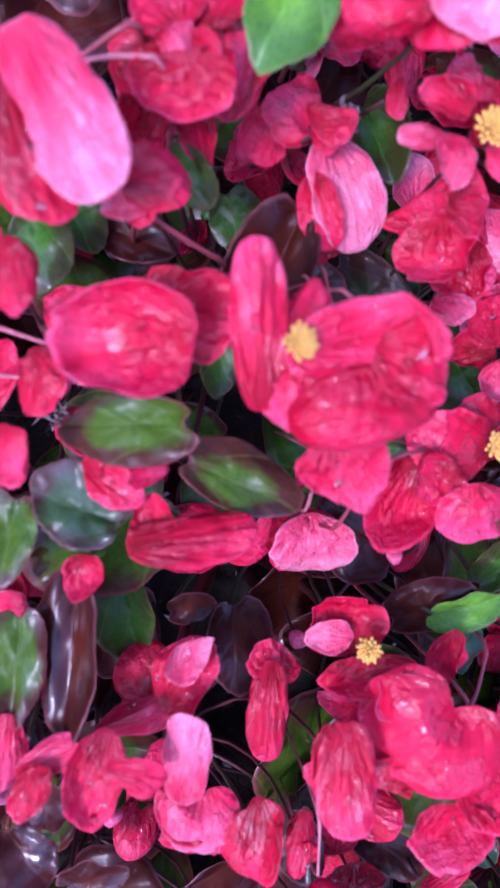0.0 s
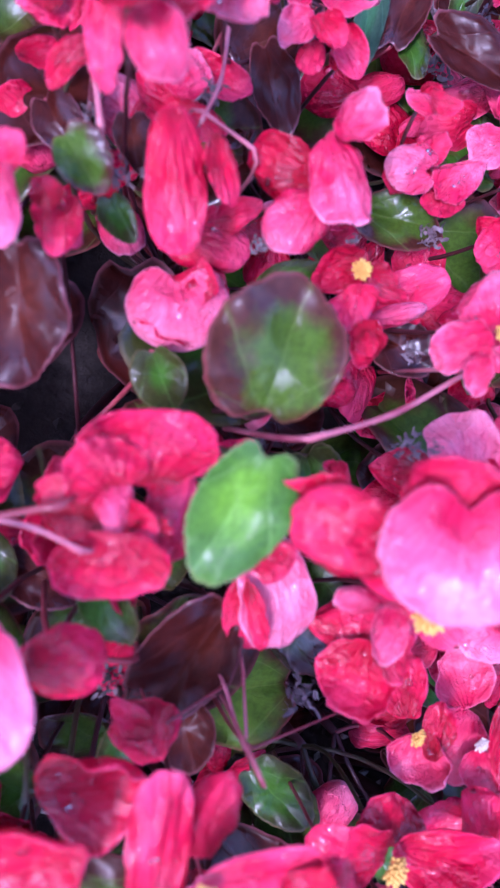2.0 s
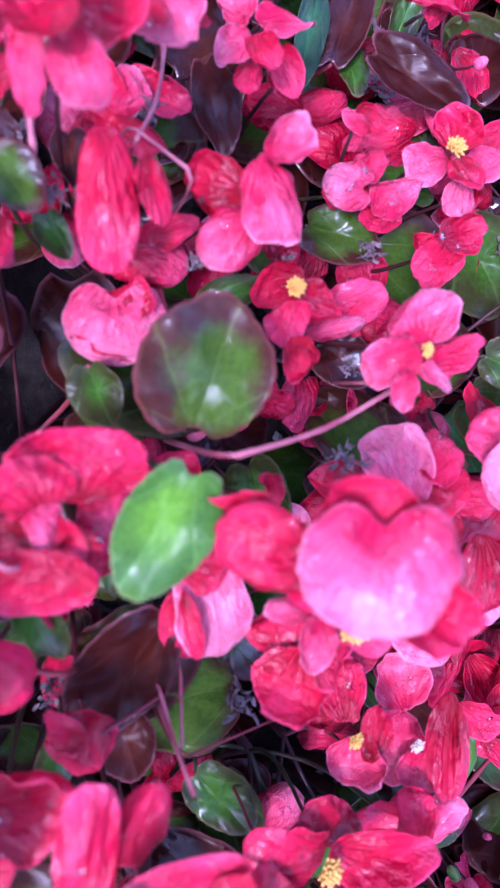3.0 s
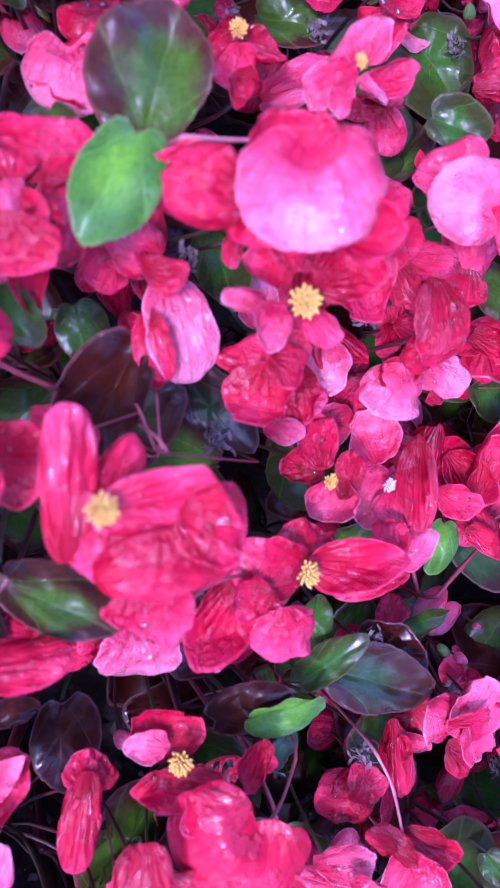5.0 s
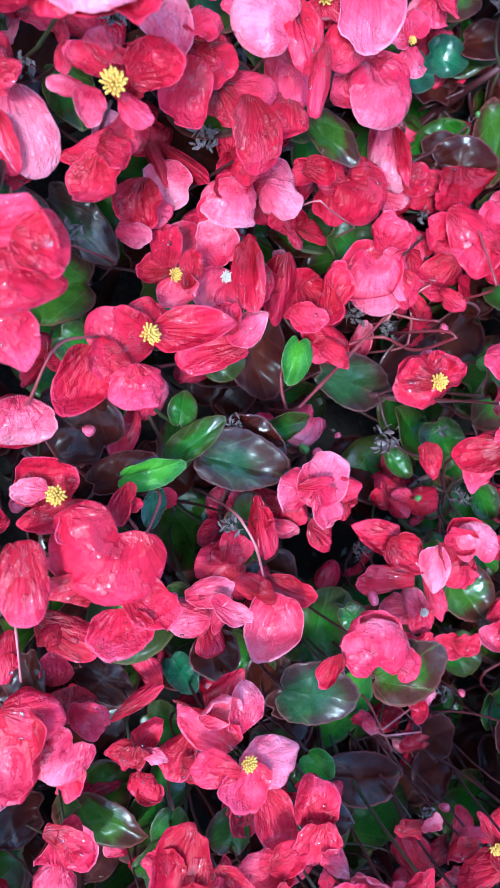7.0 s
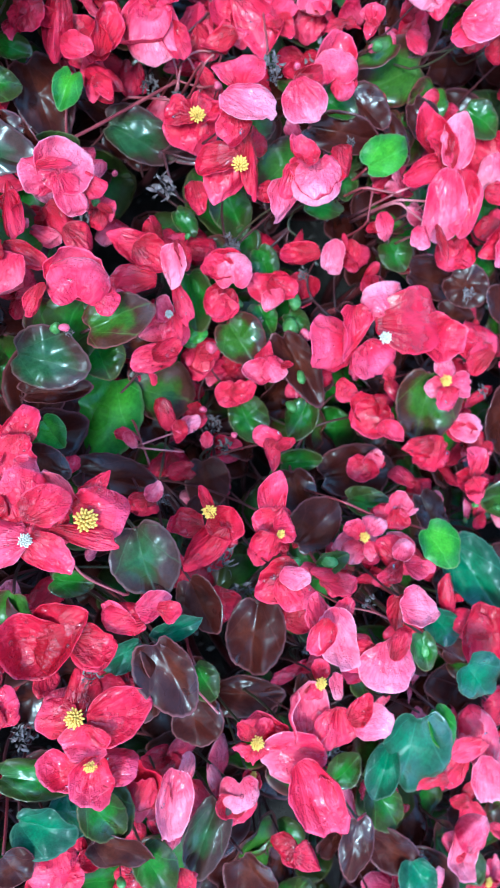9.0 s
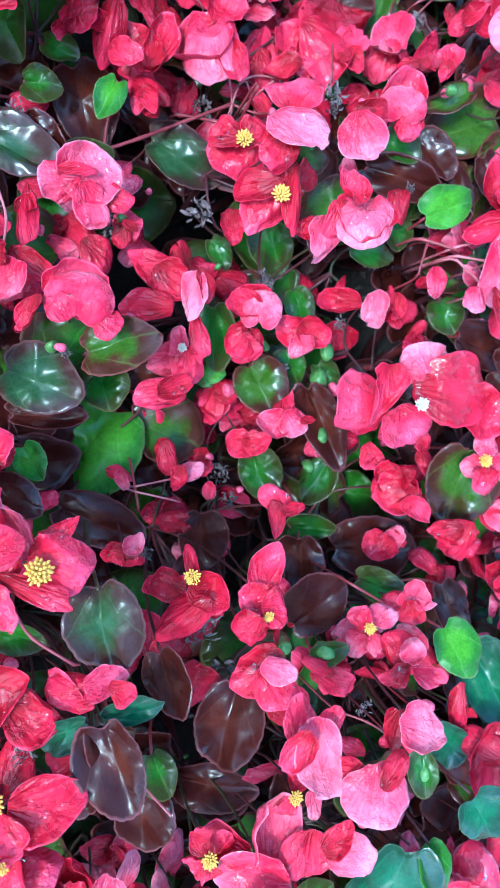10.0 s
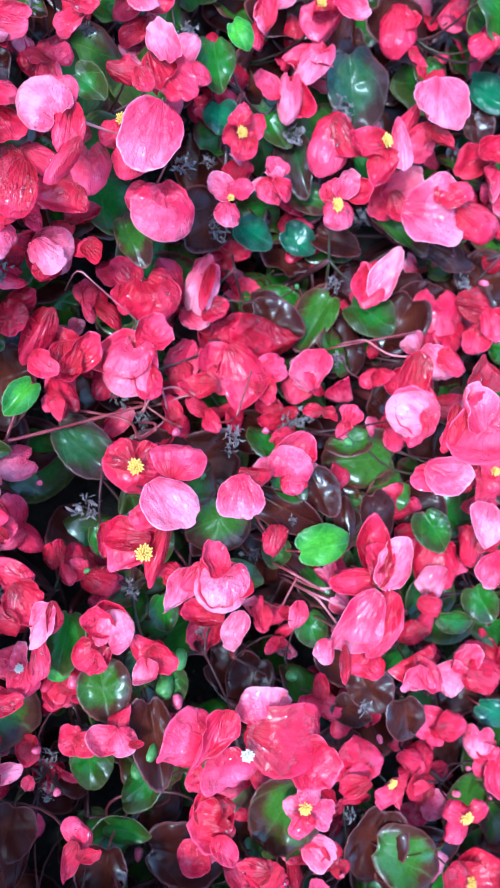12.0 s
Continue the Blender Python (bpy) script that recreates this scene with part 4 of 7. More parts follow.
flower(231, -146, 176,
       ("round", "red", -1, -4, -2, 10.1, 8.5, -50, 0, 31),
       ("round", "rose", -4, -1, -1, 15.2, 12.8, -161, -28, -12),
       ("round", "red", 2, 0, 4, 13.2, 11.8, 7, 17, 7))
flower(238, -97, 197,
       ("round", "rose", -1, 0, -4, 16.9, 15.2, -173, -9, -19),
       ("round", "red", 5, 1, 1, 15.6, 12.9, -13, 1, 18),
       ("round", "pink", 1, -7, 3, 11.4, 11.5, -85, 6, 36))
flower(271, -75, 182,
       ("round", "red", -11, 4, -6, 10.4, 8.0, 106, -28, -12),
       ("round", "red", -10, 0, -5, 20.5, 12.0, -172, -28, 0),
       ("round", "pink", 4, -1, 3, 18.0, 12.4, -86, -8, 20))
flower(275, -87, 152,
       ("round", "red", -2, 3, -3, 14.5, 12.6, 130, -20, 8),
       ("round", "rose", 0, -1, 0, 19.7, 18.4, -100, -11, 32),
       ("narrow", "rose", -2, -2, 1, 11.0, 5.4, 101, 1, -26))
flower(292, -67, 172,
       ("round", "red", -2, 0, -2, 8.3, 6.8, 162, -9, 1),
       ("round", "red", 0, -1, 0, 12.7, 10.2, -71, -5, 19),
       ("narrow", "red", -3, 3, 0, 11.4, 4.0, 105, -9, -22))
flower(283, -143, 192,
       ("round", "rose", 3, 1, -1, 9.7, 7.6, 18, -6, -17),
       ("round", "rose", 0, 0, 0, 13.4, 11.3, -53, 3, 23),
       ("narrow", "rose", 0, 0, 1, 7.1, 3.4, 62, -6, -28))
flower(332, -135, 207,
       ("round", "pink", -2, -4, -5, 12.6, 12.3, -161, -28, 21),
       ("round", "pink", 8, -1, 1, 14.2, 13.6, -3, -1, 11),
       ("round", "rose", 0, -9, 2, 12.8, 12.0, -85, 7, 31),
       ("round", "pink", -3, 7, 3, 12.6, 11.6, 89, -24, -13),
       ("yellow", -3, 0, 3, 3.5))
flower(293, -155, 203,
       ("round", "rose", 2, -1, -6, 20.7, 19.2, -106, -2, 19),
       ("round", "red", -2, 5, -4, 16.1, 13.9, 123, -18, -33),
       ("kidney", "red", -1, 1, 0, 21.4, 19.9, -151, -22, 15),
       ("round", "rose", 8, -7, 5, 14.6, 10.8, -42, 3, 10))
flower(328, -173, 206,
       ("round", "red", 6, -1, -2, 14.0, 11.5, -8, 7, -7),
       ("round", "rose", 1, 0, -1, 20.8, 17.6, -99, -15, 4),
       ("round", "red", -8, 3, -1, 15.9, 12.8, -151, -19, 26))
flower(355, -157, 195,
       ("round", "rose", -2, -3, -3, 13.3, 10.5, -126, -34, 0),
       ("round", "pink", 0, -1, 0, 18.2, 15.4, -14, 24, 12),
       ("narrow", "rose", 2, 1, 2, 9.8, 4.6, 132, -29, -6))
flower(306, -182, 175,
       ("round", "red", 7, 3, -1, 10.0, 7.6, -25, -7, 11),
       ("round", "pink", 4, 4, 0, 13.3, 12.3, 44, -7, 8),
       ("round", "rose", -2, -1, 1, 15.9, 16.1, -142, -14, 20))
flower(356, -182, 203,
       ("round", "red", 1, -5, -3, 16.8, 15.8, -152, -18, 26),
       ("round", "rose", 1, 6, 0, 16.6, 11.5, 86, -1, -1),
       ("round", "rose", 1, -8, 4, 16.6, 14.4, -52, 2, 32))
flower(294, -199, 226,
       ("round", "rose", -2, -3, -6, 13.5, 12.4, -150, -27, 19),
       ("round", "pink", 3, 3, 0, 13.2, 11.9, 65, -2, -37),
       ("round", "rose", 1, -3, 2, 10.8, 11.3, -70, -6, 30),
       ("round", "pink", 5, 2, 4, 9.7, 6.0, 27, 6, -27))
flower(278, -210, 227,
       ("round", "pink", -2, -8, -5, 10.6, 11.9, -141, -19, 25),
       ("round", "pink", 5, 6, 0, 11.6, 11.9, 53, -10, -32),
       ("round", "pink", 4, -6, 2, 10.4, 8.9, -63, 5, 34),
       ("round", "rose", -6, 4, 2, 9.7, 9.7, 132, -29, -29),
       ("yellow", -2, 1, 4, 2.8))
flower(290, -218, 243,
       ("round", "red", -3, 4, -6, 15.9, 14.3, 132, -29, -16),
       ("round", "rose", -4, -6, -3, 12.8, 10.5, -132, -12, 7),
       ("round", "rose", 4, -1, 3, 15.6, 10.3, -13, -1, 18),
       ("round", "pink", -3, 6, 3, 10.3, 8.9, 66, 1, -14))
flower(259, -228, 237,
       ("round", "rose", 2, -3, -3, 8.7, 7.3, -127, -14, 26),
       ("round", "red", 3, 0, -1, 18.2, 10.9, -13, 9, -3),
       ("narrow", "red", -4, 4, 0, 13.4, 5.9, 166, -20, 7))
flower(221, -196, 257,
       ("round", "rose", 1, 8, -5, 16.5, 11.7, 80, -21, -22),
       ("round", "rose", 0, -3, -2, 14.0, 15.9, -140, -22, 18),
       ("round", "rose", 4, -2, 3, 10.7, 13.9, 6, -7, -12),
       ("round", "red", -4, -11, 4, 14.5, 11.8, -105, -28, 7),
       ("yellow", 1, -5, 4, 2.2))
flower(226, -218, 264,
       ("round", "red", -3, -2, -4, 20.5, 16.8, -152, -16, 9),
       ("round", "rose", 2, -5, 1, 17.3, 14.0, -45, 14, -4),
       ("round", "pink", 1, 1, 3, 12.5, 9.1, -24, 15, 2))
flower(237, -232, 280,
       ("round", "rose", -2, 3, -6, 17.5, 13.2, 89, -25, -10),
       ("round", "red", 4, 5, 0, 13.0, 8.5, 65, -2, -7),
       ("round", "pink", 0, -2, 2, 21.0, 15.1, -73, 1, 5),
       ("round", "rose", -6, -1, 3, 14.9, 9.1, -107, -22, 31))
flower(263, -249, 277,
       ("round", "red", -7, 1, -7, 15.7, 12.6, -151, -20, 12),
       ("round", "pink", 1, -1, -1, 20.6, 22.6, -85, 8, 10),
       ("round", "red", 3, 9, 2, 13.8, 7.7, 63, -8, -27))
flower(277, -229, 271,
       ("round", "red", -3, -5, -3, 7.2, 5.9, -9, 7, 4),
       ("narrow", "red", -6, -4, -2, 18.6, 9.0, -84, -12, 30),
       ("round", "pink", -1, 1, 3, 15.9, 16.4, -3, 4, -20))
flower(331, -241, 224,
       ("round", "red", 2, 0, 0, 6.2, 5.3, 2, 4, 17),
       ("narrow", "red", -1, 0, 1, 23.8, 7.9, -78, 0, 1))
flower(344, -259, 231,
       ("round", "red", -2, 3, -4, 19.6, 16.3, 139, -21, -22),
       ("round", "red", 0, 0, 0, 35.1, 24.1, -93, -2, 21),
       ("round", "rose", -7, 5, 1, 20.6, 15.1, 165, -33, -15))
flower(254, -268, 244,
       ("round", "rose", -1, 4, -3, 9.7, 8.1, 94, -10, -31),
       ("round", "pink", 5, -2, 2, 12.6, 7.9, -64, 7, 6),
       ("round", "rose", -5, -4, 1, 8.6, 7.7, -113, -4, 15),
       ("yellow", -4, 1, 3, 3.0))
flower(242, -291, 249,
       ("round", "pink", 3, 10, -6, 26.8, 19.2, 85, -21, 1),
       ("round", "rose", -12, 5, -7, 21.2, 15.2, 164, -43, -17),
       ("round", "pink", -3, -5, -1, 27.8, 25.1, -172, -29, 5),
       ("round", "rose", 3, -17, 4, 31.7, 21.2, -61, -3, 2),
       ("narrow", "pink", 11, -19, 9, 20.9, 7.4, -61, -2, 15))
flower(260, -283, 255,
       ("round", "rose", -3, -4, -4, 21.2, 20.1, -94, 4, 9),
       ("round", "pink", 10, 1, 3, 18.1, 17.1, -3, 11, 2),
       ("round", "red", 3, 9, 4, 14.5, 10.3, 47, 6, -18))
flower(223, -289, 246,
       ("round", "rose", -3, -5, -5, 9.3, 9.7, -171, -43, -14),
       ("round", "rose", 4, 4, 0, 9.6, 9.8, 60, 15, -2),
       ("round", "red", 1, -5, 2, 9.9, 8.3, -76, -20, 26),
       ("round", "red", -5, 6, 2, 8.9, 7.4, 119, -33, -11),
       ("yellow", -1, 2, 4, 3.3))
flower(230, -316, 225,
       ("round", "red", 2, -2, -1, 6.6, 5.4, 44, -9, -33),
       ("round", "rose", 1, -2, 0, 9.1, 7.8, -36, 22, 2),
       ("narrow", "rose", -2, 1, 0, 5.0, 2.3, 50, -8, -10),
       ("yellow", -1, 3, 4, 2.3))
flower(223, -320, 234,
       ("round", "red", 0, -6, -5, 18.1, 17.5, -118, -4, -1),
       ("round", "red", -4, -2, -3, 14.0, 11.8, 174, -14, -14),
       ("kidney", "pink", -1, 0, 1, 18.5, 17.3, -88, -1, 13))
flower(188, -311, 234,
       ("round", "red", -5, 3, -5, 26.4, 21.4, 117, -5, -26),
       ("round", "rose", -8, -5, -3, 24.3, 12.5, -97, -22, 15),
       ("round", "pink", 3, -2, 4, 27.8, 15.4, -94, 2, 1))
flower(157, -266, 256,
       ("round", "red", -4, 5, -7, 18.9, 14.9, 81, -18, -20),
       ("round", "rose", -12, -3, -5, 16.5, 14.7, 177, -17, 5),
       ("round", "rose", 8, 2, 4, 22.7, 20.2, 6, -5, -7),
       ("round", "rose", -3, -6, 4, 11.0, 20.3, -79, -11, 33),
       ("yellow", -7, 1, 2, 4.0))
flower(156, -283, 261,
       ("round", "rose", -8, -1, -6, 15.3, 14.4, 176, -38, -3),
       ("round", "rose", 8, 1, 2, 16.0, 13.2, 17, 13, -25),
       ("round", "rose", 0, -1, 3, 15.7, 15.9, -90, 5, 9),
       ("yellow", -1, 4, 4, 2.7))
flower(201, -206, 234,
       ("round", "red", -6, 4, -7, 15.1, 13.3, 167, -13, -18),
       ("round", "red", 7, 4, 1, 14.5, 13.9, -13, 2, -15),
       ("narrow", "red", -2, -6, 1, 27.8, 13.9, -129, -23, 30),
       ("narrow", "red", -1, 14, 2, 15.3, 5.3, 108, -33, 1),
       ("yellow", 0, 10, 4, 3.4))
flower(150, -195, 260,
       ("round", "pink", -7, 8, -9, 18.7, 14.4, 132, -27, -30),
       ("round", "red", 3, 11, -2, 15.0, 8.9, 63, -10, -20),
       ("round", "rose", 5, 2, 2, 19.4, 17.7, -3, 20, 8),
       ("round", "red", -11, -2, 0, 21.7, 11.1, -104, 1, 21),
       ("narrow", "red", 0, -5, 6, 24.0, 7.5, -13, 13, 1),
       ("yellow", 0, 0, 4, 4.6))
flower(178, -193, 223,
       ("round", "red", -1, -4, -2, 6.8, 5.1, -77, -21, 17),
       ("round", "red", -2, -2, -1, 14.3, 7.8, -167, -26, -3),
       ("round", "pink", 3, 3, 3, 9.4, 8.0, 47, 5, 5))
flower(168, -229, 262,
       ("round", "rose", -4, -3, -8, 16.4, 11.3, 138, -30, -20),
       ("kidney", "red", -3, -3, -4, 16.4, 11.6, -178, -24, 1),
       ("round", "pink", 7, 4, 2, 13.6, 10.8, 15, -7, -12),
       ("round", "rose", 11, 3, 7, 8.8, 8.1, -14, 21, -2))
flower(157, -245, 246,
       ("round", "red", -1, -5, -2, 12.2, 9.9, -102, -16, 13),
       ("round", "red", -1, 0, 1, 18.1, 15.7, -24, 16, -14))
flower(234, -176, 151,
       ("round", "red", -1, 2, -4, 11.8, 9.6, 115, -20, -9),
       ("round", "rose", 0, -1, -2, 23.9, 14.6, -3, 9, -7),
       ("round", "red", -7, 2, -1, 11.7, 12.0, -172, -29, 20))
flower(233, -170, 218,
       ("round", "rose", 0, 2, -3, 14.0, 10.9, 156, -14, -26),
       ("round", "red", 1, -5, 0, 15.4, 8.2, -86, -6, 1),
       ("round", "red", 6, 1, 4, 9.6, 6.0, 16, 1, -4))
flower(200, -184, 163,
       ("round", "red", -2, 2, -3, 10.7, 8.2, 98, -26, -16),
       ("round", "red", -1, -1, 0, 16.8, 12.5, -153, -8, 17),
       ("narrow", "red", -1, -1, 0, 7.7, 3.7, 31, 10, -14))
flower(195, -160, 187,
       ("round", "red", -1, 1, -4, 16.5, 9.1, -69, 7, 8),
       ("round", "pink", 8, -3, 2, 15.2, 8.4, 24, -9, -27),
       ("round", "red", 5, -6, 3, 10.3, 7.5, -79, -13, 27))
flower(176, -169, 185,
       ("round", "red", 0, -1, -1, 5.6, 4.5, -103, 7, 15),
       ("round", "rose", 0, 0, 0, 12.2, 6.8, -3, 13, 2),
       ("round", "pink", 2, -2, 2, 8.9, 6.2, -52, 0, 34))
flower(213, -159, 169,
       ("round", "red", -2, -1, -2, 9.3, 7.7, -148, -29, -6),
       ("round", "red", 0, 0, 0, 13.5, 11.7, -57, 20, 31),
       ("narrow", "red", 1, 1, 1, 6.9, 3.4, 86, 5, -28))
flower(133, -167, 221,
       ("round", "red", -2, 0, -1, 6.5, 4.9, -173, -43, -5),
       ("round", "rose", 0, 0, 1, 10.2, 7.5, -82, -4, 31))
flower(203, -58, 187,
       ("round", "rose", 2, 1, -1, 8.5, 6.9, 23, 8, -7),
       ("round", "red", 0, -1, 0, 16.4, 10.5, -74, 5, 17))
flower(347, -318, 231,
       ("round", "pink", 5, 4, -5, 27.3, 21.8, 102, -17, -10),
       ("round", "rose", -9, -12, -6, 23.7, 14.3, -108, -21, 2),
       ("round", "pink", 6, -13, 2, 30.7, 18.1, -66, -19, 31),
       ("round", "rose", -8, 4, 1, 22.0, 12.5, -136, -38, 15),
       ("round", "red", -25, -15, -3, 21.0, 10.4, -149, -35, -9))
flower(138, 134, 203,
       ("round", "red", 1, -4, -3, 17.0, 13.3, -133, -44, 25),
       ("round", "red", 5, -3, 1, 26.6, 20.5, -20, 5, -8),
       ("round", "pink", -4, 5, 3, 19.6, 14.4, 128, -22, -9))
flower(128, 115, 214,
       ("round", "rose", -1, 3, -2, 7.2, 5.9, 116, -20, -6),
       ("narrow", "red", 0, 0, 0, 18.1, 9.0, 14, 12, 22),
       ("round", "rose", 6, -2, 4, 10.9, 9.0, -31, -9, 7))
flower(182, 138, 184,
       ("round", "red", -3, 0, -6, 10.8, 13.8, -155, -19, -11),
       ("round", "rose", 3, 4, 0, 12.0, 12.6, 44, 8, 5),
       ("round", "rose", 3, -7, 2, 12.8, 12.4, -57, -22, 11),
       ("round", "rose", -4, 4, 4, 10.5, 12.3, 114, -2, -39),
       ("yellow", -1, -3, 4, 3.2))
flower(194, 175, 170,
       ("round", "red", 7, 3, -3, 24.1, 12.9, -31, 1, 6),
       ("round", "rose", -5, 5, -3, 9.2, 7.6, 58, 20, -3),
       ("round", "rose", -7, 1, -2, 16.8, 11.5, 147, -31, -22),
       ("kidney", "pink", 3, -1, 4, 24.6, 13.1, -67, -9, 15))
flower(200, 200, 176,
       ("round", "rose", -2, 0, -6, 24.7, 16.5, -137, -16, 3),
       ("round", "rose", 3, 0, 0, 13.9, 11.9, 21, 11, -17),
       ("kidney", "pink", -1, -3, 1, 25.5, 17.3, -99, -11, 28))
flower(194, 216, 182,
       ("round", "rose", -1, 0, -4, 21.7, 20.2, -92, -16, 8),
       ("round", "pink", 11, 5, 4, 19.6, 16.6, 15, 0, -16),
       ("round", "red", -2, 4, 3, 18.0, 13.9, 106, -21, -25),
       ("yellow", -4, 1, 3, 3.1))
flower(207, 130, 173,
       ("round", "pink", -3, -2, -4, 12.0, 12.2, -144, -26, 17),
       ("round", "pink", -2, 7, 0, 11.5, 11.4, 110, -12, -12),
       ("round", "rose", 5, -1, 4, 12.9, 10.6, -13, -2, 8))
flower(239, 133, 190,
       ("round", "rose", -5, 4, -6, 12.9, 12.4, 143, -11, -24),
       ("round", "rose", 5, 6, 1, 15.6, 14.0, 35, 15, -10),
       ("round", "pink", 2, -7, 1, 13.9, 17.5, -63, -7, 0),
       ("round", "pink", -3, 5, 4, 13.7, 12.9, 88, 15, 3),
       ("yellow", -3, -5, 2, 3.9))
flower(225, 163, 181,
       ("round", "rose", 5, 2, -2, 17.4, 14.5, 18, 22, 10),
       ("round", "rose", -1, -2, 0, 31.5, 21.6, -82, -13, 21),
       ("round", "red", 3, 3, 5, 25.3, 14.1, -37, 11, 11))
flower(245, 169, 196,
       ("round", "red", -3, -2, -7, 27.8, 19.1, -145, -12, 18),
       ("round", "rose", 5, -11, -2, 18.6, 17.2, -63, -8, 33),
       ("narrow", "pink", 6, 1, 4, 26.5, 11.8, -62, 5, 30),
       ("yellow", -1, -3, 3, 3.9))
flower(264, 203, 192,
       ("round", "rose", 3, -16, -6, 20.2, 15.4, -89, -25, 36),
       ("narrow", "rose", -8, -13, -6, 24.5, 10.5, -88, -27, 15),
       ("round", "pink", -1, -1, 1, 33.9, 32.0, -73, 7, 7),
       ("round", "red", 8, -17, 4, 17.7, 11.8, -14, 2, -1))
flower(237, 247, 166,
       ("round", "red", 4, 9, -2, 16.0, 14.0, 34, 18, -24),
       ("round", "red", -1, 4, -1, 27.9, 21.1, -66, 1, 40),
       ("round", "rose", 15, -7, 5, 14.4, 9.3, 4, 9, -1))
flower(272, 167, 163,
       ("round", "rose", 0, 0, -5, 25.3, 21.1, -125, -14, 1),
       ("round", "pink", 3, 7, 0, 23.8, 17.3, 57, 20, 1),
       ("round", "red", 5, -5, 2, 18.7, 14.3, -45, 1, 13))
flower(282, 152, 200,
       ("round", "rose", 23, 4, 5, 26.3, 20.0, 5, 6, 7),
       ("round", "pink", 0, -1, 0, 33.0, 35.0, 14, 26, 18),
       ("round", "rose", 3, 8, 6, 19.6, 16.8, 66, 15, -13))
flower(282, 120, 171,
       ("round", "rose", -6, -2, -5, 15.2, 12.2, 162, -31, -23),
       ("round", "red", -3, -5, -2, 29.4, 19.1, -97, -1, 36),
       ("round", "soaked", 0, 0, 4, 31.3, 16.3, 82, 15, -24))
flower(333, 124, 157,
       ("round", "red", 6, 2, -4, 33.5, 31.4, -12, 17, 3),
       ("round", "red", -17, 2, -9, 28.5, 17.6, -135, -14, -6),
       ("round", "red", -8, -13, -4, 22.9, 17.3, -104, -12, 35),
       ("kidney", "pink", -2, -1, 3, 34.4, 32.4, -65, -2, 9))
flower(348, 135, 169,
       ("round", "red", -1, 4, -3, 28.1, 22.4, 14, 16, -18),
       ("round", "rose", 3, -16, -1, 18.3, 16.5, -62, -8, 9),
       ("round", "rose", 7, -6, 5, 19.9, 16.4, -33, -4, 29))
flower(315, 79, 199,
       ("round", "red", -6, -7, -6, 26.2, 17.3, -72, -13, 13),
       ("round", "pink", 0, 3, 0, 21.6, 15.1, -37, 10, 37),
       ("round", "rose", 5, 5, 5, 16.9, 12.5, -8, 22, 18))
flower(291, 62, 189,
       ("round", "red", -1, 2, -2, 8.1, 6.8, 99, -14, -41),
       ("round", "red", -1, -1, 0, 12.6, 9.7, -122, -25, 4),
       ("round", "rose", 1, 2, 3, 11.5, 8.9, 54, 5, 9))
flower(303, 46, 219,
       ("round", "rose", 1, 3, -4, 24.8, 22.6, 132, -22, -3),
       ("round", "red", 2, -5, -2, 19.3, 15.0, -68, -23, 30),
       ("kidney", "pink", -1, -1, 1, 24.9, 22.7, -166, -17, -15))
flower(324, 48, 238,
       ("round", "red", -4, 25, -3, 21.0, 16.8, 79, -12, -20),
       ("round", "rose", 2, 1, -1, 33.1, 30.3, -92, -17, 17),
       ("round", "pink", -6, 8, 1, 22.6, 17.5, 122, -9, 0),
       ("narrow", "red", -12, -5, -1, 22.3, 10.3, -73, -7, 4))
flower(319, 24, 234,
       ("round", "red", -1, -5, -5, 12.5, 10.5, -46, -7, 36),
       ("round", "rose", -4, -2, -3, 21.7, 15.1, -145, -13, 3),
       ("round", "pink", 0, 0, 2, 20.9, 18.3, 4, 14, 25))
flower(357, 33, 217,
       ("round", "rose", 0, 1, -3, 19.6, 17.5, -68, 8, 2),
       ("round", "rose", -2, 10, 1, 14.7, 14.8, 80, -11, -39),
       ("round", "pink", 3, -18, 2, 22.0, 17.6, -72, -11, 29),
       ("yellow", -4, 7, 4, 2.7))
flower(370, -8, 184,
       ("round", "rose", 7, 4, -1, 20.3, 16.6, 26, 8, 7),
       ("round", "rose", -1, 1, 0, 30.4, 24.7, -73, 7, 21),
       ("round", "pink", 0, -11, 2, 21.7, 17.1, -79, -21, 8))
flower(372, -30, 188,
       ("round", "red", -1, 2, -1, 9.5, 7.8, 121, -9, -20),
       ("round", "rose", -1, 0, 1, 15.9, 12.1, -6, 13, 23))
flower(385, 5, 198,
       ("round", "rose", -6, 1, -5, 24.1, 11.9, -62, -8, 26),
       ("round", "pink", 4, -4, 1, 22.1, 14.5, -67, -23, 42),
       ("round", "red", -6, 8, 3, 18.9, 14.6, 79, -12, -14))
flower(363, -61, 205,
       ("round", "rose", -1, 1, -4, 23.4, 18.4, -155, -23, -2),
       ("round", "red", 6, 0, 2, 21.1, 13.3, -39, 17, 0),
       ("round", "pink", 2, -5, 3, 17.2, 15.6, -69, -20, 33))
flower(398, -54, 197,
       ("round", "pink", -3, -6, -5, 22.6, 18.6, -86, -32, 39),
       ("round", "pink", -3, 7, 0, 19.3, 14.6, 87, 12, -21),
       ("round", "rose", 9, 2, 7, 24.2, 18.8, 5, 2, -3))
flower(401, -88, 188,
       ("round", "red", 3, -3, -2, 15.2, 12.2, -52, -8, 23),
       ("round", "rose", -2, 1, -1, 23.8, 18.4, -166, -14, -7),
       ("round", "red", 6, 3, 6, 21.8, 16.2, 6, 0, 18))
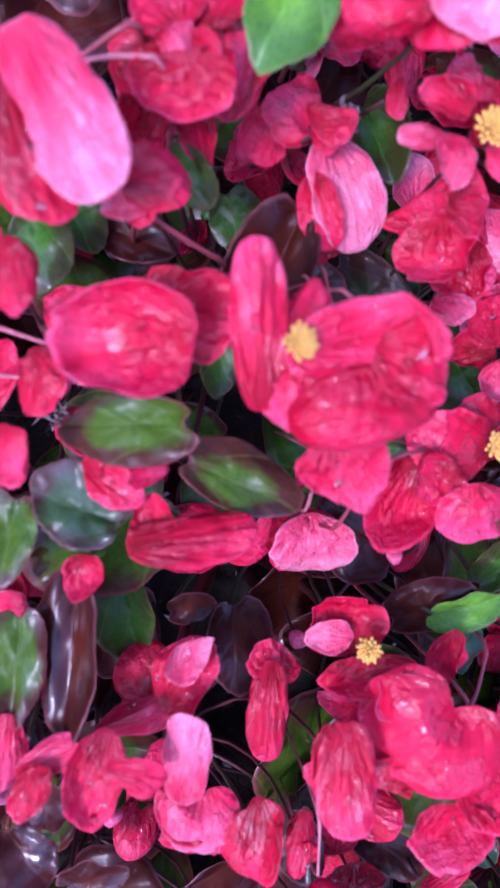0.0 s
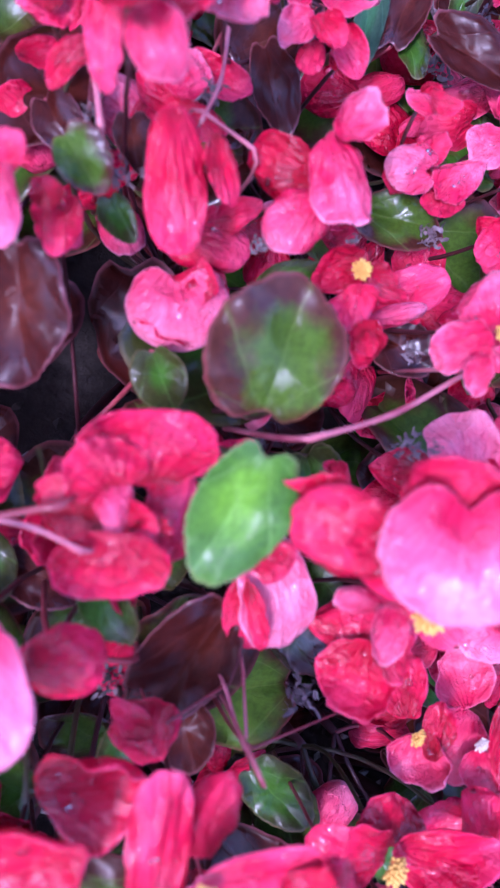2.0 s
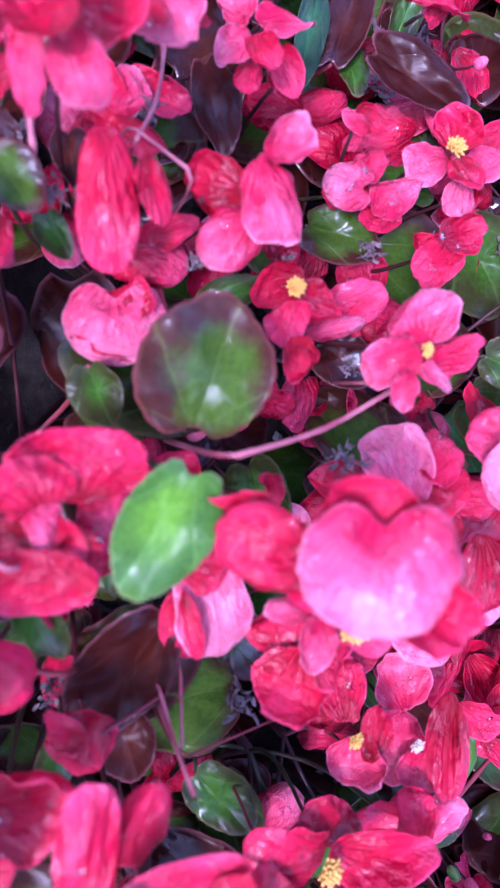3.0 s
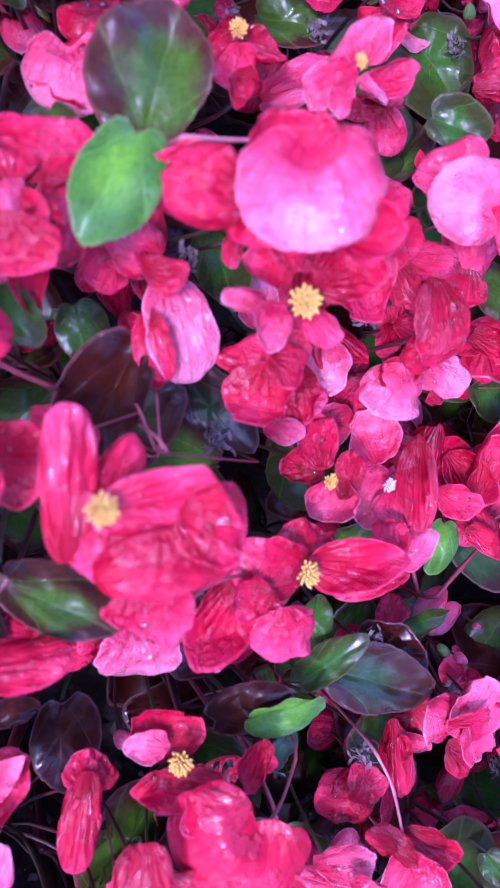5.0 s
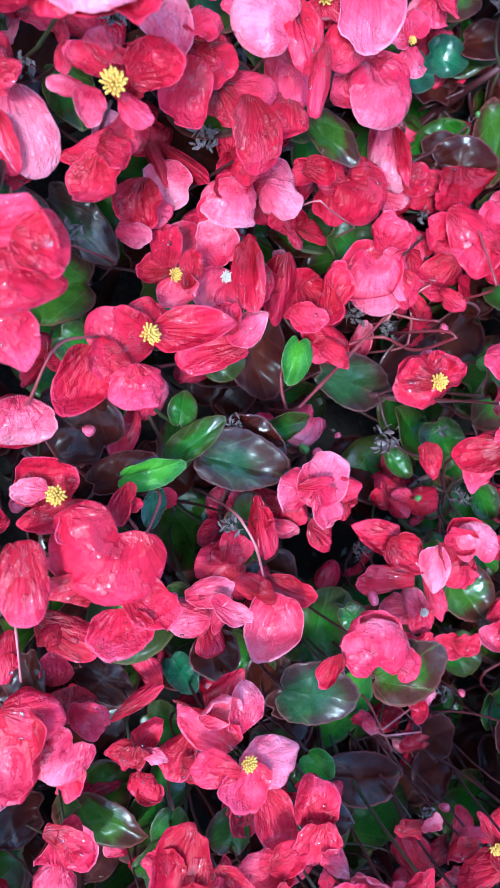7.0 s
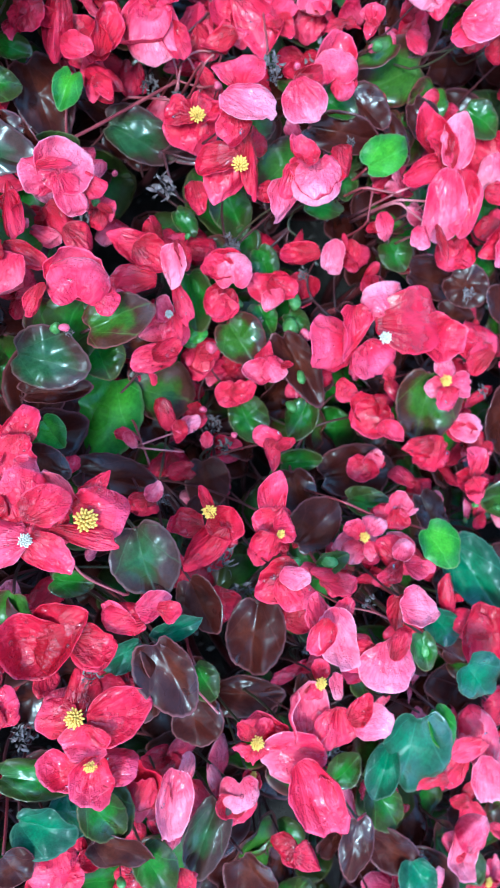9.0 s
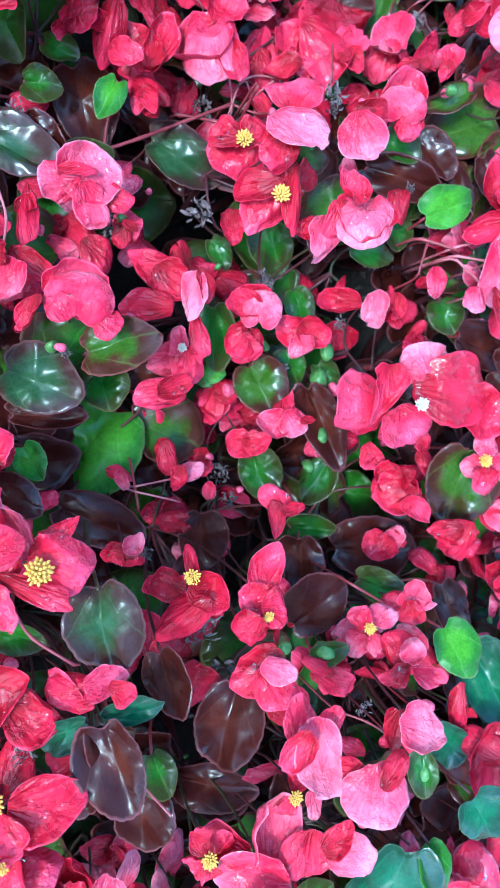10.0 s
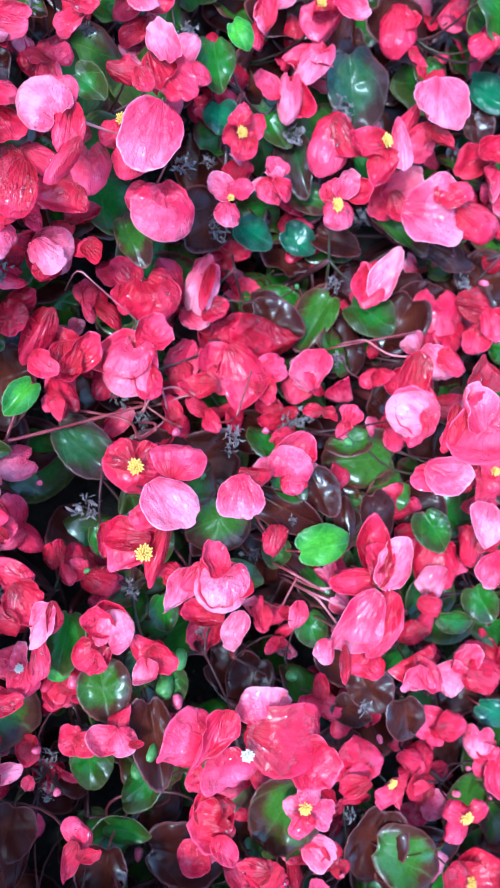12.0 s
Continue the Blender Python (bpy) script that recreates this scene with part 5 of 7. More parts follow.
flower(428, -87, 192,
       ("round", "rose", 5, -1, -3, 18.0, 15.6, -24, 10, 29),
       ("round", "rose", 5, 0, 0, 13.0, 10.8, 8, 5, 22),
       ("kidney", "pink", -1, 0, 1, 18.6, 15.9, -74, -4, 31))
flower(445, -98, 189,
       ("round", "rose", -2, -1, -3, 14.8, 12.3, 173, -14, -4),
       ("round", "rose", 1, -1, 0, 24.6, 19.1, -67, 5, 5),
       ("narrow", "red", -2, -1, 0, 11.4, 5.5, 58, 12, -7))
flower(358, -113, 199,
       ("round", "red", 0, -5, -4, 17.2, 15.0, -119, -18, -7),
       ("round", "rose", 0, 0, 0, 29.2, 22.2, -24, 0, -2),
       ("round", "red", -1, -10, 1, 17.6, 11.1, -119, -39, 27))
flower(379, -119, 199,
       ("round", "rose", 3, -3, -1, 10.0, 8.7, -150, -31, -19),
       ("round", "rose", 4, -1, 1, 15.6, 12.2, -36, 5, 22),
       ("round", "rose", -3, -4, 1, 11.1, 10.0, -112, -23, 19),
       ("yellow", -4, 3, 3, 3.1))
flower(440, -137, 156,
       ("round", "pink", -1, -8, -5, 18.4, 15.9, -121, -31, 16),
       ("round", "pink", 6, 3, 2, 21.2, 18.1, 15, 3, -9),
       ("round", "rose", -6, 9, 2, 16.5, 14.8, 111, -10, -6))
flower(420, -120, 208,
       ("round", "rose", 7, 3, 0, 14.2, 13.2, 15, 4, 21),
       ("round", "pink", 1, -9, -1, 15.5, 13.8, -72, -12, 0),
       ("round", "rose", -7, 1, 0, 13.4, 11.6, -168, -43, 11),
       ("yellow", -4, 2, 3, 3.9))
flower(426, -161, 182,
       ("round", "red", -3, 0, -4, 14.5, 12.0, 116, 4, -17),
       ("round", "rose", -3, -3, -2, 24.1, 19.0, -145, -15, -15),
       ("round", "pink", 3, 5, 5, 23.9, 19.6, 4, 13, 2))
flower(466, -157, 178,
       ("round", "red", 1, -9, -4, 20.3, 16.8, -59, -1, 16),
       ("round", "rose", -5, -2, -2, 28.3, 25.7, -135, -16, -4),
       ("round", "rose", 2, 8, 5, 28.1, 25.9, 56, 18, -27),
       ("yellow", -2, -3, 3, 4.4))
flower(305, 209, 173,
       ("round", "red", 3, 2, -4, 27.6, 19.6, -135, -17, -4),
       ("round", "pink", 15, -9, 2, 22.3, 12.3, -74, -7, -1),
       ("round", "rose", 7, 4, 5, 19.7, 15.9, 24, 4, -9))
flower(265, 282, 162,
       ("round", "rose", 1, 6, -4, 21.7, 18.6, -63, -5, 30),
       ("narrow", "rose", 17, 1, 5, 26.9, 10.4, -89, -24, -2),
       ("round", "pink", 21, 3, 9, 16.2, 16.1, 4, 14, 8),
       ("narrow", "rose", 1, 1, 2, 11.2, 5.4, 160, -15, -20))
flower(-15, 149, 212,
       ("round", "red", -1, 4, -4, 7.9, 6.5, 100, -5, -21),
       ("round", "rose", 0, -1, 0, 10.8, 9.7, -143, -3, 7),
       ("round", "red", -1, 0, 3, 8.4, 7.8, 168, -11, -23))
flower(-10, 139, 212,
       ("round", "red", -1, 2, -2, 5.3, 4.4, 108, -14, -23),
       ("round", "red", 0, -1, 2, 13.0, 6.7, -124, -16, 0))
flower(0, 132, 246,
       ("round", "rose", 5, 7, -4, 15.0, 14.9, -12, 10, -2),
       ("narrow", "rose", -4, -2, -3, 16.5, 7.1, -85, -20, 35),
       ("round", "pink", 3, -4, 3, 10.7, 9.1, -53, 10, 19),
       ("round", "red", -1, 2, 5, 13.7, 12.3, 91, -25, -33))
flower(17, 151, 225,
       ("round", "red", 3, 5, -2, 12.0, 9.4, 26, -7, -22),
       ("round", "pink", 0, 1, 0, 13.8, 14.8, -85, -6, 10),
       ("round", "rose", -5, 0, 2, 11.3, 7.3, 168, -21, 8))
flower(40, 168, 203,
       ("round", "pink", -3, 7, -6, 13.0, 9.8, 110, -32, -18),
       ("round", "pink", 6, 5, 0, 13.8, 10.4, 26, -5, -14),
       ("round", "pink", -5, -5, 0, 10.2, 8.9, -139, -17, 9),
       ("round", "rose", 1, -8, 6, 10.0, 7.5, -54, 15, 13))
flower(49, 163, 200,
       ("round", "red", -1, 0, -3, 6.3, 5.4, -137, -18, -5),
       ("round", "rose", 0, 0, 0, 12.0, 7.7, -53, 13, 13),
       ("round", "red", -9, -4, 1, 7.9, 6.5, -100, -7, 12))
flower(12, 150, 190,
       ("narrow", "red", -5, -6, -6, 17.8, 8.5, -100, -7, 34),
       ("round", "rose", 9, 2, 1, 16.2, 10.4, -11, -7, -9),
       ("round", "rose", -3, 0, 1, 17.1, 14.1, 126, -16, -35),
       ("round", "pink", 2, 1, 6, 12.9, 10.3, 67, -2, -15))
flower(11, 118, 222,
       ("narrow", "red", 8, 3, 3, 13.9, 6.8, -74, 11, -4),
       ("oblong", "red", 0, -1, 3, 25.5, 11.8, -79, -6, 7))
flower(22, 115, 203,
       ("round", "rose", 1, 4, -3, 10.2, 8.2, 75, -14, -25),
       ("round", "rose", 0, 0, 0, 18.8, 13.0, -2, 19, -23),
       ("round", "rose", 5, 4, 5, 11.4, 7.4, 27, 0, -5))
flower(17, 98, 208,
       ("round", "red", 2, -1, -6, 17.5, 23.0, -57, 19, -5),
       ("round", "rose", -2, 3, -4, 9.1, 7.6, -148, -26, -4),
       ("round", "red", -1, 4, 0, 11.2, 18.2, 93, -17, -22),
       ("kidney", "pink", 0, -1, 3, 17.2, 22.1, -81, -1, 4))
flower(38, 124, 222,
       ("round", "red", -6, 4, -7, 16.0, 12.6, 167, -35, -12),
       ("round", "pink", -2, -7, -2, 13.8, 12.1, -122, -5, 12),
       ("round", "pink", 6, 11, 3, 10.7, 9.0, 45, -8, -19),
       ("shell", "soaked", 3, 0, 6, 19.9, 12.3, -75, 16, 13))
flower(55, 111, 212,
       ("round", "red", -4, 2, -5, 14.3, 10.8, -169, -43, 8),
       ("round", "red", 5, -2, 1, 12.1, 9.2, -12, -2, -13),
       ("round", "rose", -2, -8, 3, 11.1, 10.9, -91, -3, 5),
       ("yellow", -2, 0, 4, 2.5))
flower(76, 114, 194,
       ("round", "red", 2, -3, -3, 10.1, 8.4, -71, 3, 24),
       ("oblong", "rose", 0, 0, 0, 22.0, 12.3, 29, 14, -11),
       ("narrow", "pink", -3, -6, 2, 15.9, 5.8, 24, 15, -12))
flower(54, 95, 222,
       ("round", "red", 2, 1, -2, 5.6, 4.8, 29, 17, -25),
       ("round", "rose", 0, 0, 0, 10.2, 7.0, -77, 5, 28),
       ("round", "red", -1, 0, 2, 5.8, 4.5, -72, 4, 37))
flower(77, 102, 231,
       ("round", "rose", 9, -1, -4, 15.1, 7.7, 32, 0, 6),
       ("round", "pink", 1, 6, -3, 13.2, 15.2, 97, -6, -26),
       ("round", "pink", -6, -5, -2, 12.6, 10.2, -138, -23, 23),
       ("round", "pink", 2, -7, 4, 8.3, 6.0, -12, 3, -17),
       ("round", "pink", -6, -11, 5, 8.0, 5.7, -98, -12, 31),
       ("yellow", -2, -2, 4, 1.9))
flower(71, 143, 197,
       ("round", "red", 2, 1, -6, 13.0, 12.6, -118, -21, 0),
       ("round", "rose", 3, 6, -2, 5.8, 4.8, 125, -8, -12),
       ("round", "rose", 3, 4, 1, 9.5, 7.6, 43, -15, 6),
       ("kidney", "pink", -2, -1, 3, 12.6, 12.3, 178, -15, -10))
flower(84, 144, 194,
       ("round", "rose", -2, -4, -3, 7.6, 6.1, 178, -35, 15),
       ("round", "red", -2, -5, 0, 8.9, 11.3, -100, -7, 16),
       ("round", "pink", -1, 0, 3, 16.0, 12.3, 60, 9, -10))
flower(97, 158, 199,
       ("round", "rose", 2, 7, -3, 11.4, 14.0, 97, -7, -17),
       ("round", "pink", -6, -5, -2, 12.6, 11.8, -140, -13, 32),
       ("round", "rose", 2, -7, 4, 11.6, 10.7, -54, 17, -7),
       ("yellow", -2, -2, 4, 3.2))
flower(102, 147, 199,
       ("round", "red", -1, 1, -2, 7.3, 6.2, 149, -7, 9),
       ("round", "pink", -1, -1, 1, 11.4, 9.0, -79, -6, 7))
flower(100, 133, 200,
       ("round", "red", -4, -1, -4, 10.4, 8.9, 161, -22, -20),
       ("round", "rose", -2, -3, -1, 14.8, 13.0, -113, 0, 29),
       ("round", "red", 0, 2, 3, 13.9, 10.5, 26, -6, 5))
flower(69, 156, 204,
       ("round", "red", 1, 2, -2, 5.9, 4.8, 19, 3, -1),
       ("round", "pink", -1, 0, 0, 9.6, 7.4, 125, -21, 4),
       ("round", "rose", 2, -2, 4, 8.0, 5.7, -12, 20, -8))
flower(86, 192, 199,
       ("round", "rose", 1, -1, -1, 7.7, 6.3, -114, 0, 19),
       ("round", "rose", 0, -1, 2, 17.0, 9.9, -2, 15, -21))
flower(-8, 105, 228,
       ("round", "rose", 0, 1, -7, 10.9, 8.1, -49, 22, 32),
       ("round", "red", -2, 2, -4, 6.8, 5.2, 144, -39, -2),
       ("kidney", "rose", 0, 0, 0, 10.7, 7.6, -93, 5, 16),
       ("round", "red", -2, 4, 3, 6.9, 5.9, 122, -30, 3))
flower(19, 16, 226,
       ("round", "red", 3, -1, -2, 10.1, 8.2, 26, 3, -4),
       ("round", "red", 0, -1, 0, 16.6, 12.7, -98, -13, 0),
       ("round", "rose", -4, 3, 2, 10.6, 7.0, 168, -26, -6))
flower(-12, 41, 255,
       ("round", "rose", -9, -4, -4, 10.5, 9.0, 177, -15, 21),
       ("round", "red", -5, -5, 0, 24.7, 13.6, -70, 1, -15),
       ("oblong", "pink", 0, -1, 3, 28.2, 15.0, -62, 5, 17))
flower(1, 36, 240,
       ("round", "rose", -2, -4, -3, 7.4, 6.2, -53, 9, 16),
       ("round", "pink", -3, -3, 0, 11.5, 9.0, -127, -20, 16),
       ("round", "red", 1, 0, 3, 12.6, 12.2, 10, 5, -3))
flower(8, 51, 225,
       ("round", "red", -9, 6, -5, 10.0, 7.6, 142, -34, 6),
       ("round", "red", -7, 3, -1, 16.8, 11.5, -110, -3, -4),
       ("round", "red", 2, -3, 4, 17.4, 8.7, -86, 8, 3))
flower(21, 58, 228,
       ("round", "rose", -4, 1, -2, 10.5, 8.1, 175, -30, 3),
       ("round", "rose", -2, -1, 1, 16.3, 12.3, -110, 0, 23))
flower(32, 60, 212,
       ("round", "red", 2, 5, -7, 13.7, 13.8, 107, -8, 2),
       ("round", "red", -7, -3, -4, 9.4, 7.6, 160, -21, 6),
       ("round", "red", -5, -5, 0, 12.6, 11.8, -109, -4, -6),
       ("kidney", "rose", 0, 0, 3, 13.5, 13.5, 150, -13, -1))
flower(-1, 10, 243,
       ("round", "rose", 10, 3, -4, 18.6, 16.9, -1, 3, 9),
       ("round", "rose", -2, -2, 5, 24.1, 18.7, 180, -8, -5))
flower(-3, -18, 230,
       ("round", "rose", -3, 1, -4, 7.7, 6.6, 65, 1, 4),
       ("round", "rose", -4, -1, -1, 14.6, 9.4, -30, 15, -4),
       ("round", "rose", 4, 2, 4, 10.9, 5.5, 26, -20, 0))
flower(9, -30, 228,
       ("round", "red", -10, -1, -5, 8.2, 6.3, -135, -25, 13),
       ("round", "red", -8, 2, -1, 12.7, 9.6, 99, -10, 7),
       ("oblong", "red", 0, 0, 3, 26.5, 11.7, 4, -3, -27))
flower(-13, -39, 221,
       ("round", "red", -2, 0, -2, 6.8, 5.7, 161, -11, -8),
       ("round", "red", 0, 0, 2, 9.0, 8.3, -90, 2, 3))
flower(3, -67, 213,
       ("round", "red", -4, -1, -5, 14.8, 15.6, 129, -12, 15),
       ("narrow", "rose", -3, -7, -1, 26.8, 11.2, 19, -4, -28),
       ("round", "rose", 4, 1, 2, 19.4, 15.0, 60, 3, -29),
       ("round", "pink", 5, 7, 5, 12.2, 8.7, 56, -21, 6))
flower(-12, -80, 227,
       ("round", "red", -3, -1, -4, 10.8, 9.0, 154, -19, -11),
       ("round", "red", 0, -1, 0, 19.9, 13.3, -111, 6, 0),
       ("round", "red", 9, 2, 5, 12.8, 8.0, -21, -2, -1))
flower(6, -79, 225,
       ("round", "red", 3, -3, -1, 9.5, 8.0, -36, -8, 23),
       ("oblong", "pink", 1, 0, 2, 22.0, 11.3, 86, 6, -22))
flower(10, -97, 222,
       ("round", "rose", 2, -5, -4, 17.3, 18.5, -47, 7, 1),
       ("round", "rose", -3, 2, -2, 15.0, 12.3, 138, -29, 16),
       ("kidney", "pink", 0, 1, 2, 17.4, 18.6, -96, 4, 7))
flower(29, -72, 213,
       ("round", "red", 3, 4, -3, 9.3, 7.4, -28, -10, -14),
       ("round", "rose", 0, 7, -1, 10.8, 13.2, 88, -12, 3),
       ("oblong", "red", -2, -3, 3, 22.5, 10.0, -97, 11, 10))
flower(-26, -76, 224,
       ("narrow", "rose", -4, -2, -4, 18.5, 9.0, -99, -9, -10),
       ("narrow", "rose", 5, -1, 1, 16.5, 7.1, 20, 8, -5),
       ("round", "rose", 1, -6, 4, 12.7, 8.4, -121, 1, 26))
flower(23, -102, 223,
       ("round", "rose", -4, 1, -2, 11.8, 9.4, 136, -27, -11),
       ("round", "red", -1, 1, 1, 20.1, 13.9, -96, 5, 15))
flower(-21, 2, 235,
       ("round", "rose", 3, 0, -3, 9.4, 8.0, 12, 0, -23),
       ("round", "red", 1, -1, 0, 13.5, 12.2, -82, 13, 30),
       ("round", "rose", -2, -14, 4, 11.5, 9.4, -88, -11, 25))
flower(-21, 17, 250,
       ("round", "red", -3, 0, -2, 6.2, 5.3, 175, -7, -11),
       ("round", "rose", 0, 0, 2, 12.4, 7.6, -90, -3, 18))
flower(93, -196, 244,
       ("round", "rose", -1, -1, -4, 14.1, 11.7, 108, -10, -26),
       ("round", "red", 0, -4, 0, 23.2, 17.6, -122, -1, 12),
       ("round", "red", -3, 9, 2, 17.3, 13.3, 56, -3, -18))
flower(132, -203, 262,
       ("round", "rose", -2, 14, -7, 21.5, 17.8, 96, -12, -11),
       ("round", "rose", 7, -4, 1, 19.3, 15.5, -43, 18, 18),
       ("round", "pink", -12, -1, -3, 26.6, 17.1, -170, -18, 12),
       ("round", "red", 5, 13, 6, 16.9, 13.3, 40, 10, -28),
       ("white", -1, 2, 4, 2.7))
flower(125, -260, 257,
       ("round", "red", 2, -4, -2, 10.2, 8.5, -55, 3, -2),
       ("round", "rose", 0, 0, 0, 16.0, 13.0, 56, -3, -40),
       ("round", "red", -4, -3, 2, 11.7, 10.2, -121, -4, 39))
flower(117, -258, 231,
       ("round", "red", 2, -5, -2, 15.1, 12.2, -69, -1, 25),
       ("round", "red", 0, 1, 0, 21.6, 18.1, -150, -13, 17),
       ("round", "rose", 4, 10, 4, 14.1, 12.8, 58, 2, -21))
flower(80, -242, 259,
       ("round", "red", -3, 0, -3, 10.4, 8.1, 164, -45, 12),
       ("round", "rose", 0, 1, 2, 14.3, 11.8, -103, 5, 22))
flower(95, -181, 237,
       ("round", "red", 3, 2, -2, 9.6, 8.4, 84, -2, -41),
       ("round", "red", 3, 0, 1, 14.0, 12.6, -34, 29, 27),
       ("narrow", "rose", -2, -1, 1, 7.4, 3.7, 68, 10, -8))
leaf("wet", 59, 24, 188, 29.7, 18.0, -49, 8, 24)
leaf("green", 57, 62, 198, 23.6, 16.9, -74, 19, 23)
leaf("mixed", 157, 68, 177, 25.8, 16.4, -46, 17, 4)
leaf("green", 235, 85, 129, 24.9, 19.4, -62, 17, 24)
leaf("bronze", 239, 80, 141, 30.8, 24.1, -20, 21, -1)
leaf("green", 96, -48, 199, 24.5, 11.7, 36, 10, -23)
leaf("wet", 113, -56, 194, 34.8, 22.3, -15, 10, -14)
leaf("bronze", 70, -57, 205, 23.0, 13.4, 24, 23, -24)
leaf("green", 60, -17, 192, 21.7, 16.2, -40, 10, 9)
leaf("green", 67, -28, 182, 24.9, 19.1, -64, 22, 15)
leaf("green", 94, -37, 192, 13.5, 10.4, 78, -8, -12)
leaf("bronze", 104, -124, 198, 17.8, 19.0, -93, 12, 31)
leaf("bluish", 95, -135, 186, 16.5, 13.6, -61, 14, 22)
leaf("mixed", 66, -183, 191, 27.6, 17.7, -31, 25, 20)
leaf("green", 88, -188, 198, 19.9, 15.1, -96, -8, 29)
leaf("green", 69, 31, 176, 23.1, 17.3, -78, 0, 15)
leaf("green", 99, 4, 165, 27.6, 23.4, -57, -1, 31)
leaf("wet", 178, -27, 160, 37.0, 24.3, -20, 1, 14)
leaf("bronze", 133, -14, 156, 38.3, 29.4, -66, -5, 4)
leaf("bronze", 121, -48, 188, 26.1, 23.8, -14, 20, 14)
leaf("green", 116, -18, 170, 16.8, 15.3, 7, 9, 8)
leaf("green", 120, 0, 166, 16.1, 13.6, -13, 12, 8)
leaf("green", 139, -45, 178, 20.6, 12.4, 16, 2, 5)
leaf("mixed", 161, -123, 232, 28.2, 21.0, 28, 15, -15)
leaf("wet", 138, -140, 210, 29.8, 26.6, -13, 10, 6)
leaf("bronze", 178, -129, 180, 37.3, 15.4, 2, 6, -5)
leaf("green", 163, -136, 187, 16.7, 21.5, -66, 15, 15)
leaf("lime", 163, -159, 169, 47.0, 44.4, -115, 2, 18)
leaf("green", 203, -104, 187, 27.9, 17.9, -76, -7, 11)
leaf("lime", 141, -168, 209, 14.2, 13.3, -55, 14, 26)
leaf("bronze", 137, -181, 222, 20.3, 15.4, -24, 15, 0)
leaf("bronze", 142, -152, 192, 29.8, 14.7, 7, 5, -15)
leaf("bronze", 168, -189, 194, 37.5, 21.6, -13, 3, -11)
leaf("wet", 171, -209, 259, 28.2, 25.1, -71, -6, 19)
leaf("bronze", 183, -251, 258, 29.8, 22.0, -60, 13, 16)
leaf("bluish", 168, -247, 249, 19.0, 11.8, -139, -26, 14)
leaf("bluish", 186, -240, 250, 19.4, 10.5, 23, 15, 9)
leaf("bronze", 217, -191, 174, 26.4, 23.8, -81, -7, 11)
leaf("bronze", 261, -209, 211, 29.4, 24.5, 41, 4, -10)
leaf("bronze", 304, -188, 166, 44.6, 31.7, 6, 2, -3)
leaf("green", 294, -199, 200, 24.7, 15.7, -14, 21, 2)
leaf("green", 303, -162, 134, 33.2, 28.7, -3, 9, 6)
leaf("mixed", 331, -145, 191, 41.3, 35.7, -88, -15, 30)
leaf("lime", 317, -214, 228, 23.6, 21.7, -57, 19, -1)
leaf("bluish", 348, -231, 216, 44.8, 29.0, -57, 18, 24)
leaf("bluish", 309, -309, 230, 49.7, 32.8, -88, -17, 28)
leaf("lime", 319, -298, 237, 21.5, 15.8, -73, 2, 4)
leaf("bluish", 298, -323, 225, 26.8, 16.1, -104, -1, 33)
leaf("bluish", 325, -269, 251, 25.7, 24.1, -51, -4, 8)
leaf("lime", 297, -26, 192, 26.9, 21.0, 32, 7, -2)
leaf("bronze", 274, -15, 186, 41.5, 19.3, -3, 8, 17)
leaf("green", 269, -5, 190, 20.0, 15.8, -24, 16, 12)
leaf("bronze", 288, 0, 186, 25.0, 17.4, -44, 12, 7)
leaf("green", 266, -53, 186, 22.4, 14.4, -3, 0, 5)
leaf("green", 284, -35, 175, 16.8, 15.1, -76, 10, 10)
leaf("mixed", 229, -121, 181, 26.1, 25.0, -57, 18, 19)
leaf("green", 244, -108, 175, 18.9, 15.1, -64, 7, 20)
leaf("bronze", 257, -131, 190, 40.4, 20.8, -56, 8, 4)
leaf("lime", 207, -121, 181, 10.2, 9.7, 7, 24, 8)
leaf("green", 265, -157, 179, 21.8, 17.9, -111, -12, 26)
leaf("green", 268, -181, 172, 22.3, 13.9, 7, 24, -3)
leaf("green", 242, -159, 161, 25.3, 21.9, -61, -2, 17)
leaf("bronze", 263, -194, 183, 25.7, 24.1, -74, 5, 20)
leaf("green", 242, -81, 175, 18.8, 14.5, -61, -2, 23)
leaf("bronze", 229, -252, 222, 36.5, 27.3, -90, -10, 24)
leaf("bronze", 240, -298, 182, 39.6, 21.1, 2, 16, -9)
leaf("green", 202, -264, 238, 16.6, 14.5, -56, 15, 0)
leaf("bronze", 200, -234, 233, 25.3, 19.0, -66, 13, 26)
leaf("bronze", 201, -283, 232, 21.2, 22.3, -84, 2, 24)
leaf("green", 165, -313, 234, 25.4, 20.2, -66, 15, 13)
leaf("bluish", 151, -312, 237, 19.5, 19.5, -82, -2, 13)
leaf("green", 278, -322, 223, 17.7, 15.3, 48, 10, -27)
leaf("green", 259, -110, 179, 16.2, 13.5, -57, 20, 5)
leaf("green", 258, -219, 234, 14.9, 9.9, 28, 17, -10)
leaf("bronze", 309, -8, 180, 27.0, 12.4, -63, 5, 14)
leaf("bronze", 324, 2, 181, 25.7, 21.7, -52, 1, 1)
leaf("green", 203, -63, 162, 16.1, 11.8, -56, 16, 8)
leaf("green", 323, -64, 166, 19.6, 17.8, -55, 11, 18)
leaf("bronze", 347, -76, 165, 39.6, 24.4, -13, 1, 11)
leaf("bronze", 338, -205, 190, 28.2, 18.6, -64, 8, 0)
leaf("bronze", 357, -97, 174, 22.8, 18.0, -13, 10, 17)
leaf("green", 301, -256, 246, 18.2, 12.3, -74, 4, 23)
leaf("bluish", 326, -255, 224, 24.1, 17.6, -42, -2, 3)
